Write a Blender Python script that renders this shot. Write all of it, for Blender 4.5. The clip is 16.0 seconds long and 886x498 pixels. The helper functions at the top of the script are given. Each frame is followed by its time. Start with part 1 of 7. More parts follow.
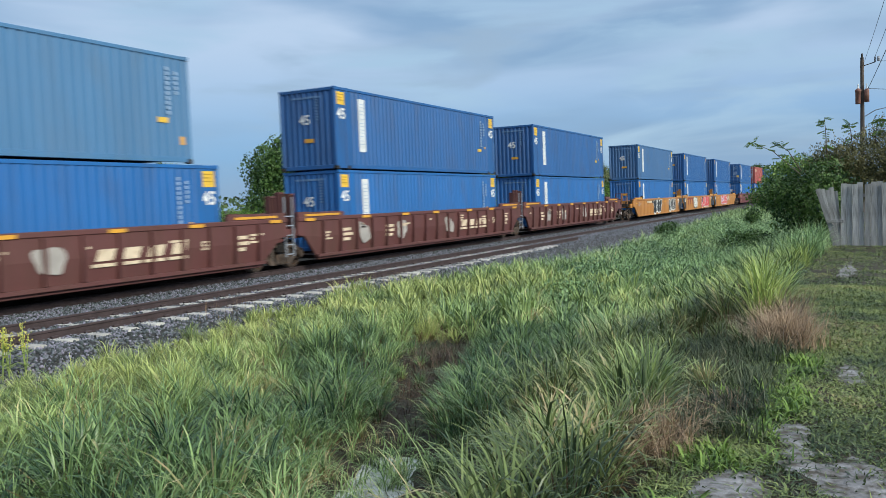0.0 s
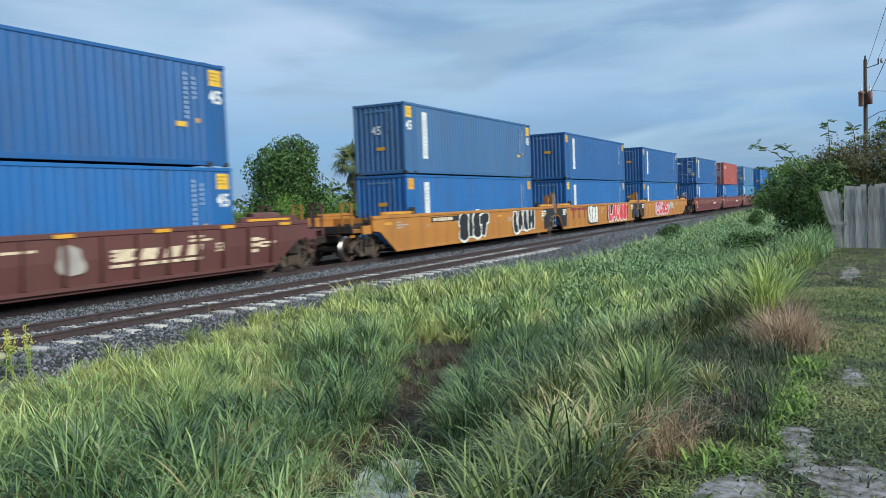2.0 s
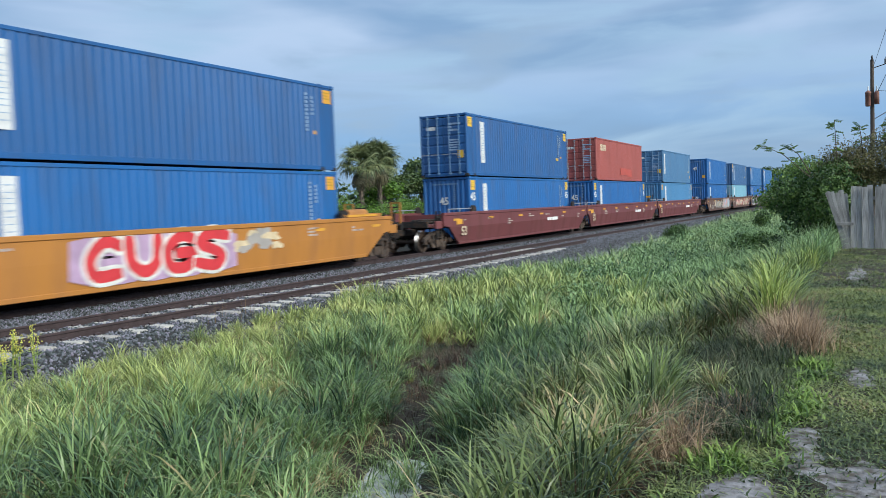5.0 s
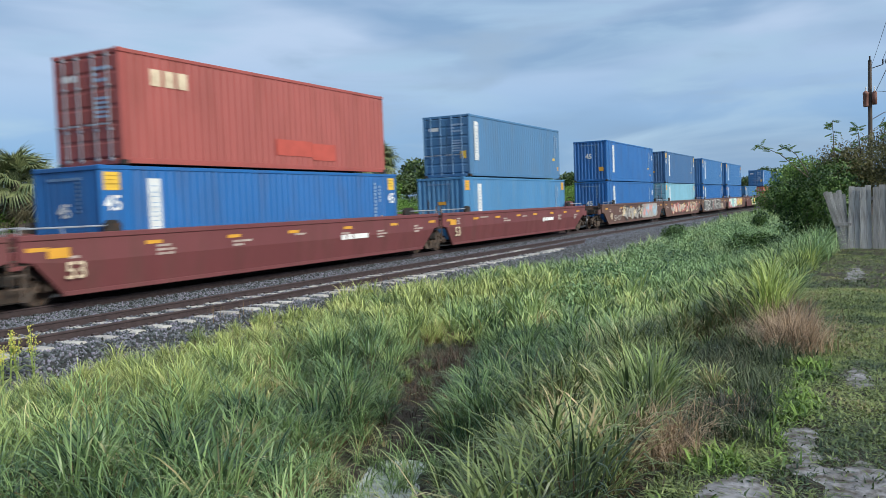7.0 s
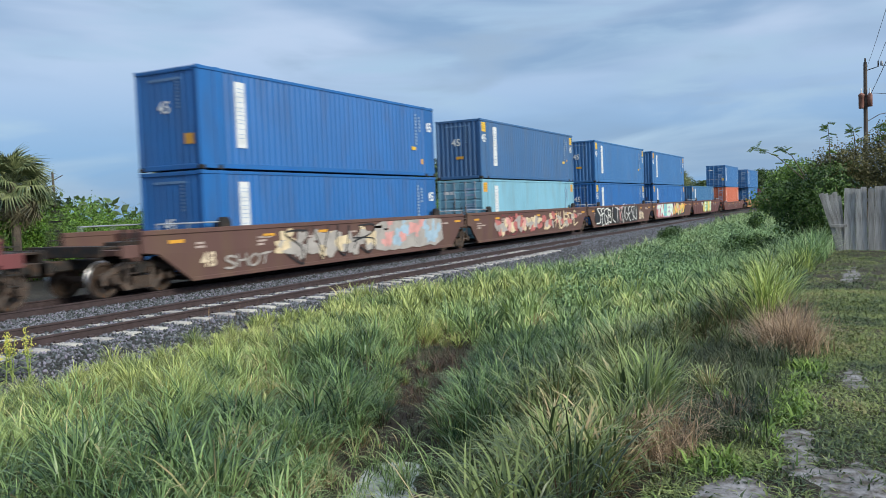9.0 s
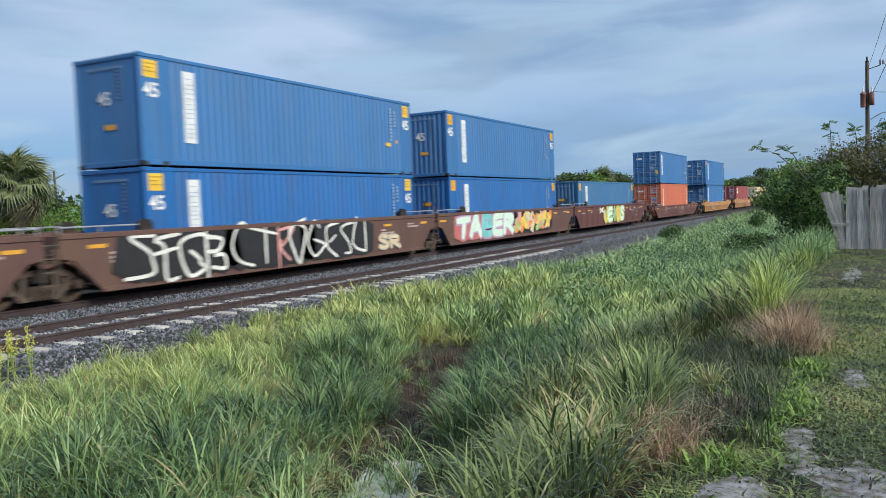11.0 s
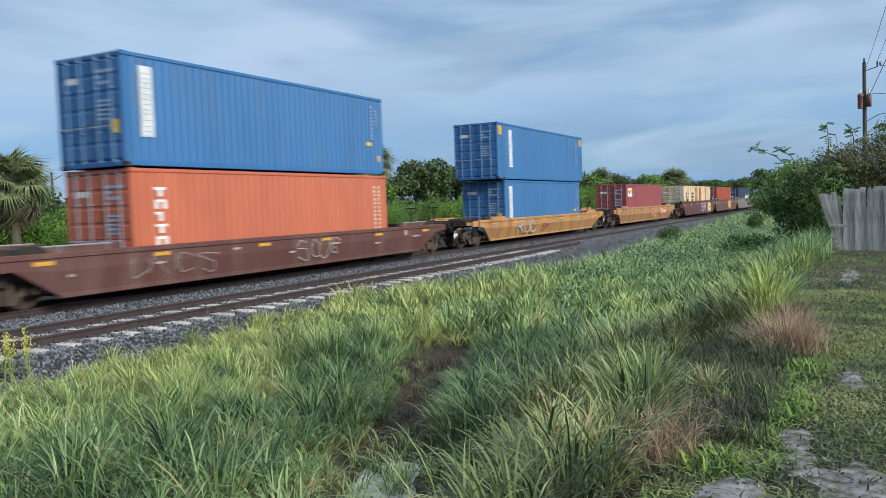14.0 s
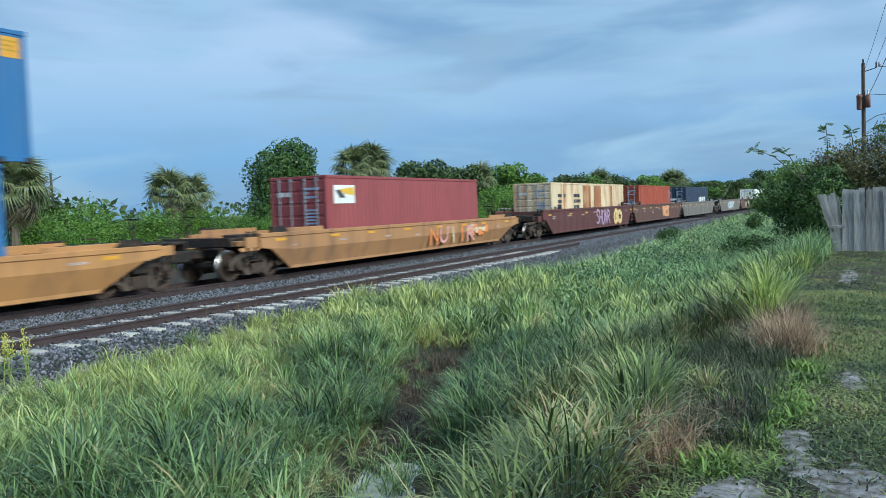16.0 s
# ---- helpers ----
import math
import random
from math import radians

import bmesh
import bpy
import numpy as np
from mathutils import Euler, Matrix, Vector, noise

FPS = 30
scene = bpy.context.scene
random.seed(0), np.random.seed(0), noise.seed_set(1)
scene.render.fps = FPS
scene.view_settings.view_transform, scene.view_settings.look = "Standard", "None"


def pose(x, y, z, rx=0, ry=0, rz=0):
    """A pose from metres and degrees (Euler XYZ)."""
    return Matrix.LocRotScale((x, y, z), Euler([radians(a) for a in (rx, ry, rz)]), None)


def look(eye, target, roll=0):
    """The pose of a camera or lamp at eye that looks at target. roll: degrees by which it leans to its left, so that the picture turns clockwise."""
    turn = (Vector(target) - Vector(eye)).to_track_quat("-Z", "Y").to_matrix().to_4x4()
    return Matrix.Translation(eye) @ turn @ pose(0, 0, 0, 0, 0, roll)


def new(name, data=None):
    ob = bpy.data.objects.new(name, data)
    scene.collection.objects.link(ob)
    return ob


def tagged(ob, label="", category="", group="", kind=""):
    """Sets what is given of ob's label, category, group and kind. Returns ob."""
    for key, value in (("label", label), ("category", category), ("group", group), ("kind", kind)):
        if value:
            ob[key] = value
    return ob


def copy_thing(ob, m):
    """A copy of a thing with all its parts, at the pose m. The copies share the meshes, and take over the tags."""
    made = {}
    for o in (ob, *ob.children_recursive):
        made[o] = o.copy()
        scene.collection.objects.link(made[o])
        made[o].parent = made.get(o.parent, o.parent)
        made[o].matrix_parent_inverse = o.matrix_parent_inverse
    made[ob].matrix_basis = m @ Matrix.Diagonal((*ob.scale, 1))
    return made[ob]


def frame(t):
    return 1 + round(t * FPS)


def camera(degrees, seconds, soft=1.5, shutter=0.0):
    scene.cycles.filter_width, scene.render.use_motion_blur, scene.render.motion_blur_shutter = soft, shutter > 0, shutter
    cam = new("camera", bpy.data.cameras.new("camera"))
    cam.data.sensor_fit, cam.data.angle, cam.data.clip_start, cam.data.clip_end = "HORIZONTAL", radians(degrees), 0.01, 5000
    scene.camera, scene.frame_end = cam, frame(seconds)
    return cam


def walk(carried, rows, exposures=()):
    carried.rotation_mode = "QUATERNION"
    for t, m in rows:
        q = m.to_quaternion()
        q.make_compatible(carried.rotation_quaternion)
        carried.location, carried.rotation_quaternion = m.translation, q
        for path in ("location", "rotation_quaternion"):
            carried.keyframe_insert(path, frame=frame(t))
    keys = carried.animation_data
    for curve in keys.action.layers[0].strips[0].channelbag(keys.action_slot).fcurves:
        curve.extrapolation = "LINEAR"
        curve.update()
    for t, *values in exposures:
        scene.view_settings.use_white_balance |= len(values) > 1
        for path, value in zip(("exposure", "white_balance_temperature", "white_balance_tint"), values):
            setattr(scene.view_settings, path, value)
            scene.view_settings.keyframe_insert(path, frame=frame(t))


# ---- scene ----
# camera: stands by the ditch, handheld, drifting by a fraction of a degree
EYE = (0.0, 0.0, 1.956)
ROLL = -2.116
cam = camera(57.86, 16.0, soft=0.6, shutter=0.32)
HEADING = [(0.0, 62.415, -3.322), (0.5, 62.389, -3.26), (1.0, 62.335, -3.215), (1.5, 62.283, -3.18), (2.0, 62.229, -3.153),
           (2.5, 62.177, -3.135), (3.0, 62.062, -3.11), (3.5, 61.991, -3.103), (4.0, 61.915, -3.11), (5.2, 61.85, -3.11),
           (6.5, 61.884, -3.11), (7.0, 61.973, -3.095), (7.5, 62.07, -3.055), (8.0, 62.152, -3.022), (8.5, 62.205, -2.995),
           (9.0, 62.22, -2.986), (10.2, 62.16, -3.03), (11.5, 62.115, -3.085), (12.0, 62.13, -3.11), (12.5, 62.177, -3.115),
           (13.0, 62.215, -3.088), (13.5, 62.243, -3.03), (14.0, 62.274, -2.98), (14.5, 62.305, -2.955), (15.0, 62.33, -2.924),
           (15.5, 62.335, -2.912), (16.0, 62.33, -2.925)]


def heading(az, el):
    a, e = radians(az), radians(el)
    return look(EYE, (EYE[0] + math.sin(a) * math.cos(e), EYE[1] + math.cos(a) * math.cos(e), EYE[2] + math.sin(e)), ROLL)


# the clip's camera cools its white balance when the yellow cars fill the picture
BALANCE = [(0.0, 0.0, 6450, 5), (1.0, 0.0, 6350, 3), (2.0, 0.0, 6300, 3), (2.5, 0.0, 6250, 2), (3.0, -0.03, 5950, 4), (3.5, -0.04, 5600, -3), (4.0, -0.03, 5950, 5),
           (5.0, 0.0, 6250, 6), (6.5, 0.0, 6400, 7), (8.0, 0.0, 6500, 7), (9.0, 0.0, 6500, 8), (11.5, 0.0, 6500, 8), (13.0, 0.0, 6500, 8),
           (14.0, 0.0, 6450, 6), (15.0, 0.0, 6350, 5), (15.5, 0.0, 6150, 2), (16.0, -0.03, 5800, -2)]
walk(cam, [(t, heading(a, e)) for t, a, e in HEADING], BALANCE)

# ---- sky and light: soft early light under broken grey-blue cloud, brighter behind the camera ----
SUN_EL, SUN_AZ = 28.0, 192.0
world = bpy.data.worlds.new("world")
scene.world = world
world.use_nodes = True
wn, wl = world.node_tree.nodes, world.node_tree.links
wn.clear()


def wnode(kind, **inputs):
    n = wn.new(kind)
    for k, val in inputs.items():
        n.inputs[int(k[1:]) if k[0] == "i" and k[1:].isdigit() else k.replace("_", " ")].default_value = val
    return n


sky = wn.new("ShaderNodeTexSky")
sky.sky_type, sky.sun_disc = "NISHITA", False
sky.sun_elevation, sky.sun_rotation = radians(SUN_EL), radians(SUN_AZ)
sky.air_density, sky.dust_density, sky.ozone_density = 1.0, 1.2, 2.0
coord = wn.new("ShaderNodeTexCoord")
sep = wn.new("ShaderNodeSeparateXYZ")
wl.new(coord.outputs["Generated"], sep.inputs[0])
zup = wn.new("ShaderNodeMath"); zup.operation = "MAXIMUM"; zup.inputs[1].default_value = 0.0
wl.new(sep.outputs["Z"], zup.inputs[0])
turn = wn.new("ShaderNodeMapping")
turn.inputs["Scale"].default_value = (1.0, 1.0, 5.0)
wl.new(coord.outputs["Generated"], turn.inputs[0])


def cloud(scale, detail, rough, distort, lo, hi):
    n = wn.new("ShaderNodeTexNoise")
    n.inputs["Scale"].default_value, n.inputs["Detail"].default_value = scale, detail
    n.inputs["Roughness"].default_value, n.inputs["Distortion"].default_value = rough, distort
    wl.new(turn.outputs[0], n.inputs["Vector"])
    r = wn.new("ShaderNodeMapRange")
    r.interpolation_type = "SMOOTHSTEP"
    r.inputs["From Min"].default_value, r.inputs["From Max"].default_value = lo, hi
    wl.new(n.outputs["Fac"], r.inputs["Value"])
    return r.outputs[0]


def wmix(fac, a, b):
    m = wn.new("ShaderNodeMix")
    m.data_type = "RGBA"
    for socket, val in ((m.inputs[0], fac), (m.inputs[6], a), (m.inputs[7], b)):
        if isinstance(val, (tuple, float)):
            socket.default_value = val
        else:
            wl.new(val, socket)
    return m.outputs[2]


dim = wn.new("ShaderNodeVectorMath"); dim.operation = "SCALE"; dim.inputs["Scale"].default_value = 0.085
wl.new(sky.outputs[0], dim.inputs[0])


def climb(lo, hi, a, b):
    r = wn.new("ShaderNodeMapRange")
    r.interpolation_type = "SMOOTHSTEP"
    for k, val in zip(("From Min", "From Max", "To Min", "To Max"), (lo, hi, a, b)):
        r.inputs[k].default_value = val
    wl.new(zup.outputs[0], r.inputs["Value"])
    return r.outputs[0]


high = wmix(climb(0.03, 0.22, 0.0, 1.0), (0.225, 0.445, 0.77, 1), (0.56, 0.69, 0.92, 1))
veil = wmix(cloud(2.4, 4, 0.45, 0.4, 0.36, 0.64), high, (0.28, 0.435, 0.675, 1))
streak = wmix(cloud(3.7, 5, 0.5, 0.5, 0.50, 0.76), veil, (0.44, 0.62, 0.84, 1))
gloom = wmix(cloud(4.2, 4, 0.5, 0.5, 0.52, 0.80), streak, (0.37, 0.505, 0.70, 1))
streak = wmix(climb(0.34, 0.8, 0.0, 0.85), gloom, (0.62, 0.63, 0.66, 1))
full = wmix(0.85, dim.outputs[0], streak)
lift = wn.new("ShaderNodeVectorMath"); lift.operation = "SCALE"
wl.new(full, lift.inputs[0])
wl.new(climb(0.32, 0.95, 1.0, 1.75), lift.inputs["Scale"])
background = wn.new("ShaderNodeBackground")
background.inputs["Strength"].default_value = 1.0
wl.new(lift.outputs[0], background.inputs["Color"])
wout = wn.new("ShaderNodeOutputWorld")
wl.new(background.outputs[0], wout.inputs[0])

sun = new("sun", bpy.data.lights.new("sun", "SUN"))
sun.data.energy, sun.data.angle, sun.data.color = 4.1, radians(18), (1.0, 0.95, 0.85)
_a, _e = radians(SUN_AZ), radians(SUN_EL)
sun.matrix_world = look((0, 0, 30), (0 - math.sin(_a) * math.cos(_e), 0 - math.cos(_a) * math.cos(_e), 30 - math.sin(_e)))
scene.view_settings.exposure = 0.0


# ---- materials ----
def material(name, color, rough=0.6, metal=0.0, vary=0.25, scale=3.0, stretch=(1, 1, 1), dirt=None, dirt_amount=0.35, bump=0.0,
             bump_scale=40.0, random_hue=0.0, island=False, translucent=0.0, fine=30.0, coords="Object", dirt_lo=0.48, dirt_hi=0.75):
    """Principled material with broad and fine variation of its colour, dirt in patches, and fine relief."""
    m = bpy.data.materials.new(name)
    m.use_nodes = True
    nt = m.node_tree
    n, l = nt.nodes, nt.links
    b = n["Principled BSDF"]
    b.inputs["Roughness"].default_value, b.inputs["Metallic"].default_value = rough, metal
    tc = n.new("ShaderNodeTexCoord")
    mp = n.new("ShaderNodeMapping")
    mp.inputs["Scale"].default_value = stretch
    l.new(tc.outputs[coords], mp.inputs[0])

    def noise_tex(s, d=4):
        t = n.new("ShaderNodeTexNoise")
        t.inputs["Scale"].default_value, t.inputs["Detail"].default_value = s, d
        l.new(mp.outputs[0], t.inputs["Vector"])
        return t.outputs["Fac"]

    def mix(fac, a, c, blend="MIX"):
        x = n.new("ShaderNodeMix")
        x.data_type, x.blend_type = "RGBA", blend
        for s, val in ((x.inputs[0], fac), (x.inputs[6], a), (x.inputs[7], c)):
            if hasattr(val, "node"):
                l.new(val, s)
            else:
                s.default_value = val
        return x.outputs[2]

    def ranged(v, lo, hi, a=0.0, c=1.0):
        r = n.new("ShaderNodeMapRange")
        for k, val in zip(("From Min", "From Max", "To Min", "To Max"), (lo, hi, a, c)):
            r.inputs[k].default_value = val
        l.new(v, r.inputs["Value"])
        return r.outputs[0]

    c4 = (*color, 1)
    dark = tuple(x * (1 - vary) for x in color) + (1,)
    lite = tuple(min(1, x * (1 + vary * 0.8)) for x in color) + (1,)
    col = mix(ranged(noise_tex(scale), 0.32, 0.68), dark, lite)
    col = mix(ranged(noise_tex(fine, 3), 0.35, 0.65, 0.0, 0.35), col, c4)
    if random_hue:
        if island:
            r = n.new("ShaderNodeNewGeometry").outputs["Random Per Island"]
        else:
            r = n.new("ShaderNodeObjectInfo").outputs["Random"]
        hv = n.new("ShaderNodeHueSaturation")
        l.new(ranged(r, 0, 1, 0.5 - random_hue * 0.12, 0.5 + random_hue * 0.12), hv.inputs["Hue"])
        l.new(ranged(r, 0, 1, 1 - random_hue, 1 + random_hue), hv.inputs["Value"])
        l.new(col, hv.inputs["Color"])
        col = hv.outputs[0]
    if dirt:
        dn = ranged(noise_tex(scale * 1.7, 8), dirt_lo, dirt_hi, 0, dirt_amount)
        col = mix(dn, col, (*dirt, 1))
        l.new(ranged(dn, 0, 1, rough, min(1, rough + 0.4)), b.inputs["Roughness"])
    l.new(col, b.inputs["Base Color"])
    if bump:
        bp = n.new("ShaderNodeBump")
        bp.inputs["Strength"].default_value, bp.inputs["Distance"].default_value = bump, 0.02
        l.new(noise_tex(bump_scale, 5), bp.inputs["Height"])
        l.new(bp.outputs[0], b.inputs["Normal"])
    if translucent:
        tr = n.new("ShaderNodeBsdfTranslucent")
        l.new(col, tr.inputs["Color"])
        ms = n.new("ShaderNodeMixShader")
        ms.inputs[0].default_value = translucent
        l.new(b.outputs[0], ms.inputs[1])
        l.new(tr.outputs[0], ms.inputs[2])
        l.new(ms.outputs[0], n["Material Output"].inputs[0])
    return m


RUSTY = (0.16, 0.075, 0.035)
GRIME = (0.05, 0.045, 0.04)


def paint(name, color, rough=0.42, dirt=GRIME, amount=0.3):
    return material(name, color, rough, vary=0.10, scale=0.9, stretch=(1, 1, 0.25), dirt=dirt, dirt_amount=amount, bump=0.06, bump_scale=6, fine=12)


PAINT = {
    "deep": paint("deep blue paint", (0.016, 0.093, 0.275)),
    "blue": paint("blue paint", (0.015, 0.116, 0.350)),
    "dull": paint("dull slate blue paint", (0.033, 0.112, 0.262), 0.55, (0.10, 0.13, 0.17), 0.4),
    "steel": paint("faded steel blue paint", (0.055, 0.160, 0.315), 0.55, (0.11, 0.15, 0.20), 0.35),
    "mid": paint("medium blue paint", (0.030, 0.136, 0.338), 0.5, (0.10, 0.15, 0.22), 0.3),
    "light": paint("light blue paint", (0.052, 0.190, 0.385), 0.5, (0.15, 0.25, 0.33), 0.3),
    "petrol": paint("petrol blue paint", (0.032, 0.132, 0.285), 0.5, (0.10, 0.15, 0.20), 0.35),
    "pale": paint("pale turquoise paint", (0.17, 0.38, 0.50), 0.55, (0.16, 0.2, 0.2), 0.35),
    "red": paint("faded red paint", (0.305, 0.072, 0.064), 0.55, (0.13, 0.04, 0.03), 0.35),
    "orange": paint("orange paint", (0.46, 0.125, 0.068), 0.5, (0.28, 0.06, 0.03), 0.3),
    "maroon": paint("maroon paint", (0.25, 0.055, 0.062), 0.55, (0.10, 0.03, 0.03), 0.3),
    "cream": paint("cream paint with rust", (0.62, 0.50, 0.34), 0.6, (0.33, 0.13, 0.05), 0.8),
    "rustred": paint("rust red paint", (0.30, 0.055, 0.025), 0.55, (0.12, 0.04, 0.03), 0.4),
    "navy": paint("navy paint", (0.018, 0.035, 0.075), 0.5),
    "white": paint("white container paint", (0.75, 0.76, 0.74), 0.5, (0.4, 0.38, 0.33), 0.25),
    "car_brown": paint("oxide brown car paint", (0.100, 0.036, 0.034), 0.6, (0.07, 0.035, 0.025), 0.6),
    "car_red": paint("oxide red car paint", (0.145, 0.042, 0.045), 0.55, (0.08, 0.04, 0.03), 0.45),
    "car_rust": paint("weathered brown car paint", (0.098, 0.050, 0.043), 0.7, (0.12, 0.075, 0.05), 0.7),
    "car_oxide": paint("faded oxide brown car paint", (0.100, 0.040, 0.036), 0.65, (0.16, 0.10, 0.085), 0.6),
    "car_yellow": paint("yellow car paint", (0.39, 0.168, 0.034), 0.5, (0.24, 0.105, 0.04), 0.6),
    "car_mustard": paint("mustard car paint", (0.42, 0.215, 0.080), 0.65, (0.17, 0.10, 0.06), 0.85),
    "car_tan": paint("dirty tan car paint", (0.36, 0.19, 0.085), 0.7, (0.17, 0.10, 0.065), 0.9),
    "car_grey": paint("weathered grey car paint", (0.16, 0.15, 0.14), 0.65, (0.10, 0.06, 0.04), 0.6),
}
BLACK = material("black steel", (0.018, 0.017, 0.016), 0.65, 0.2, 0.3, 4, dirt=RUSTY, dirt_amount=0.5, bump=0.2)
DUSTY = material("dusty cast steel", (0.085, 0.068, 0.058), 0.8, 0.2, 0.3, 5, dirt=RUSTY, dirt_amount=0.5, bump=0.3)
STEEL = material("worn wheel steel", (0.11, 0.085, 0.07), 0.5, 0.7, 0.3, 6, dirt=RUSTY, dirt_amount=0.7, bump=0.1)
SHINY = material("bare tread steel", (0.36, 0.35, 0.35), 0.32, 1.0, 0.1, 8)
WHITE = material("white marking", (0.72, 0.73, 0.72), 0.55, vary=0.1, dirt=(0.3, 0.3, 0.3), dirt_amount=0.4)
CREAMY = material("cream marking", (0.62, 0.52, 0.38), 0.6, vary=0.15, dirt=(0.25, 0.16, 0.1), dirt_amount=0.6)
STENCIL = material("worn stencil marking", (0.40, 0.33, 0.30), 0.65, vary=0.2, dirt=(0.16, 0.09, 0.08), dirt_amount=0.6)
YELLOW = material("yellow marking", (0.62, 0.31, 0.035), 0.5, vary=0.1, dirt=(0.3, 0.2, 0.05), dirt_amount=0.4)
LEMON = material("lemon marking", (0.68, 0.43, 0.05), 0.5, vary=0.1, dirt=(0.35, 0.25, 0.05), dirt_amount=0.3)
GREYTXT = material("pale blue lettering", (0.27, 0.37, 0.52), 0.6, vary=0.1)
FAINT = material("faint blue lettering", (0.12, 0.22, 0.38), 0.6, vary=0.1)
OLIVE = material("dark yellow lettering", (0.40, 0.25, 0.02), 0.6, vary=0.1)
DARKTXT = material("dark lettering", (0.05, 0.05, 0.06), 0.6, vary=0.1)
REDTAPE = material("red marking", (0.42, 0.045, 0.045), 0.5, vary=0.1)
GALV = material("galvanised bar", (0.30, 0.33, 0.38), 0.5, 0.3, 0.15, 5)
SIGN = material("weathered white sign", (0.60, 0.62, 0.63), 0.6, vary=0.15, dirt=(0.32, 0.36, 0.42), dirt_amount=0.5)
RAIL = material("rusty rail", (0.046, 0.031, 0.033), 0.75, 0.1, 0.3, 5, dirt=(0.030, 0.020, 0.018), dirt_amount=0.5, bump=0.2)
CONCRETE = material("tie concrete", (0.43, 0.42, 0.40), 0.85, vary=0.2, scale=6, dirt=(0.2, 0.18, 0.16), dirt_amount=0.6, bump=0.3, random_hue=0.15)
STONE = material("ballast stone", (0.112, 0.127, 0.146), 0.85, vary=0.45, scale=9, bump=0.5, bump_scale=30, random_hue=0.9, island=True)
# far darker than the stones on it: shade of their gaps as colour
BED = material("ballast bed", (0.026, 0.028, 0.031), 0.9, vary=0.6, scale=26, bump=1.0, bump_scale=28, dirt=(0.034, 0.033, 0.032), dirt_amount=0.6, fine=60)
SPRAY = {
    "white": material("white spray paint", (0.66, 0.67, 0.64), 0.6, vary=0.15, dirt=(0.3, 0.25, 0.2), dirt_amount=0.5),
    "black": material("black spray paint", (0.02, 0.02, 0.022), 0.5, vary=0.2),
    "red": material("red spray paint", (0.55, 0.04, 0.05), 0.5, vary=0.15),
    "yellow": material("yellow spray paint", (0.70, 0.48, 0.10), 0.55, vary=0.2),
    "green": material("green spray paint", (0.34, 0.46, 0.16), 0.55, vary=0.2),
    "teal": material("teal spray paint", (0.16, 0.48, 0.48), 0.55, vary=0.2),
    "pink": material("pink spray paint", (0.58, 0.29, 0.27), 0.55, vary=0.2),
    "orange": material("orange spray paint", (0.66, 0.22, 0.06), 0.55, vary=0.2),
    "cream": material("cream spray paint", (0.60, 0.50, 0.33), 0.6, vary=0.2, dirt=(0.25, 0.16, 0.1), dirt_amount=0.5),
    "silver": material("silver spray paint", (0.34, 0.32, 0.30), 0.5, vary=0.2),
    "mint": material("pale mint spray paint", (0.56, 0.70, 0.60), 0.6, vary=0.12),
    "rose": material("faded rose spray paint", (0.42, 0.13, 0.12), 0.6, vary=0.25),
    "maroon": material("maroon spray paint", (0.20, 0.035, 0.045), 0.6, vary=0.2),
    "brick": material("brick red repaint", (0.42, 0.075, 0.055), 0.55, vary=0.15),
    "lilac": material("lilac spray paint", (0.40, 0.28, 0.42), 0.55, vary=0.2),
    "blue": material("pale blue spray paint", (0.30, 0.42, 0.52), 0.55, vary=0.2),
}


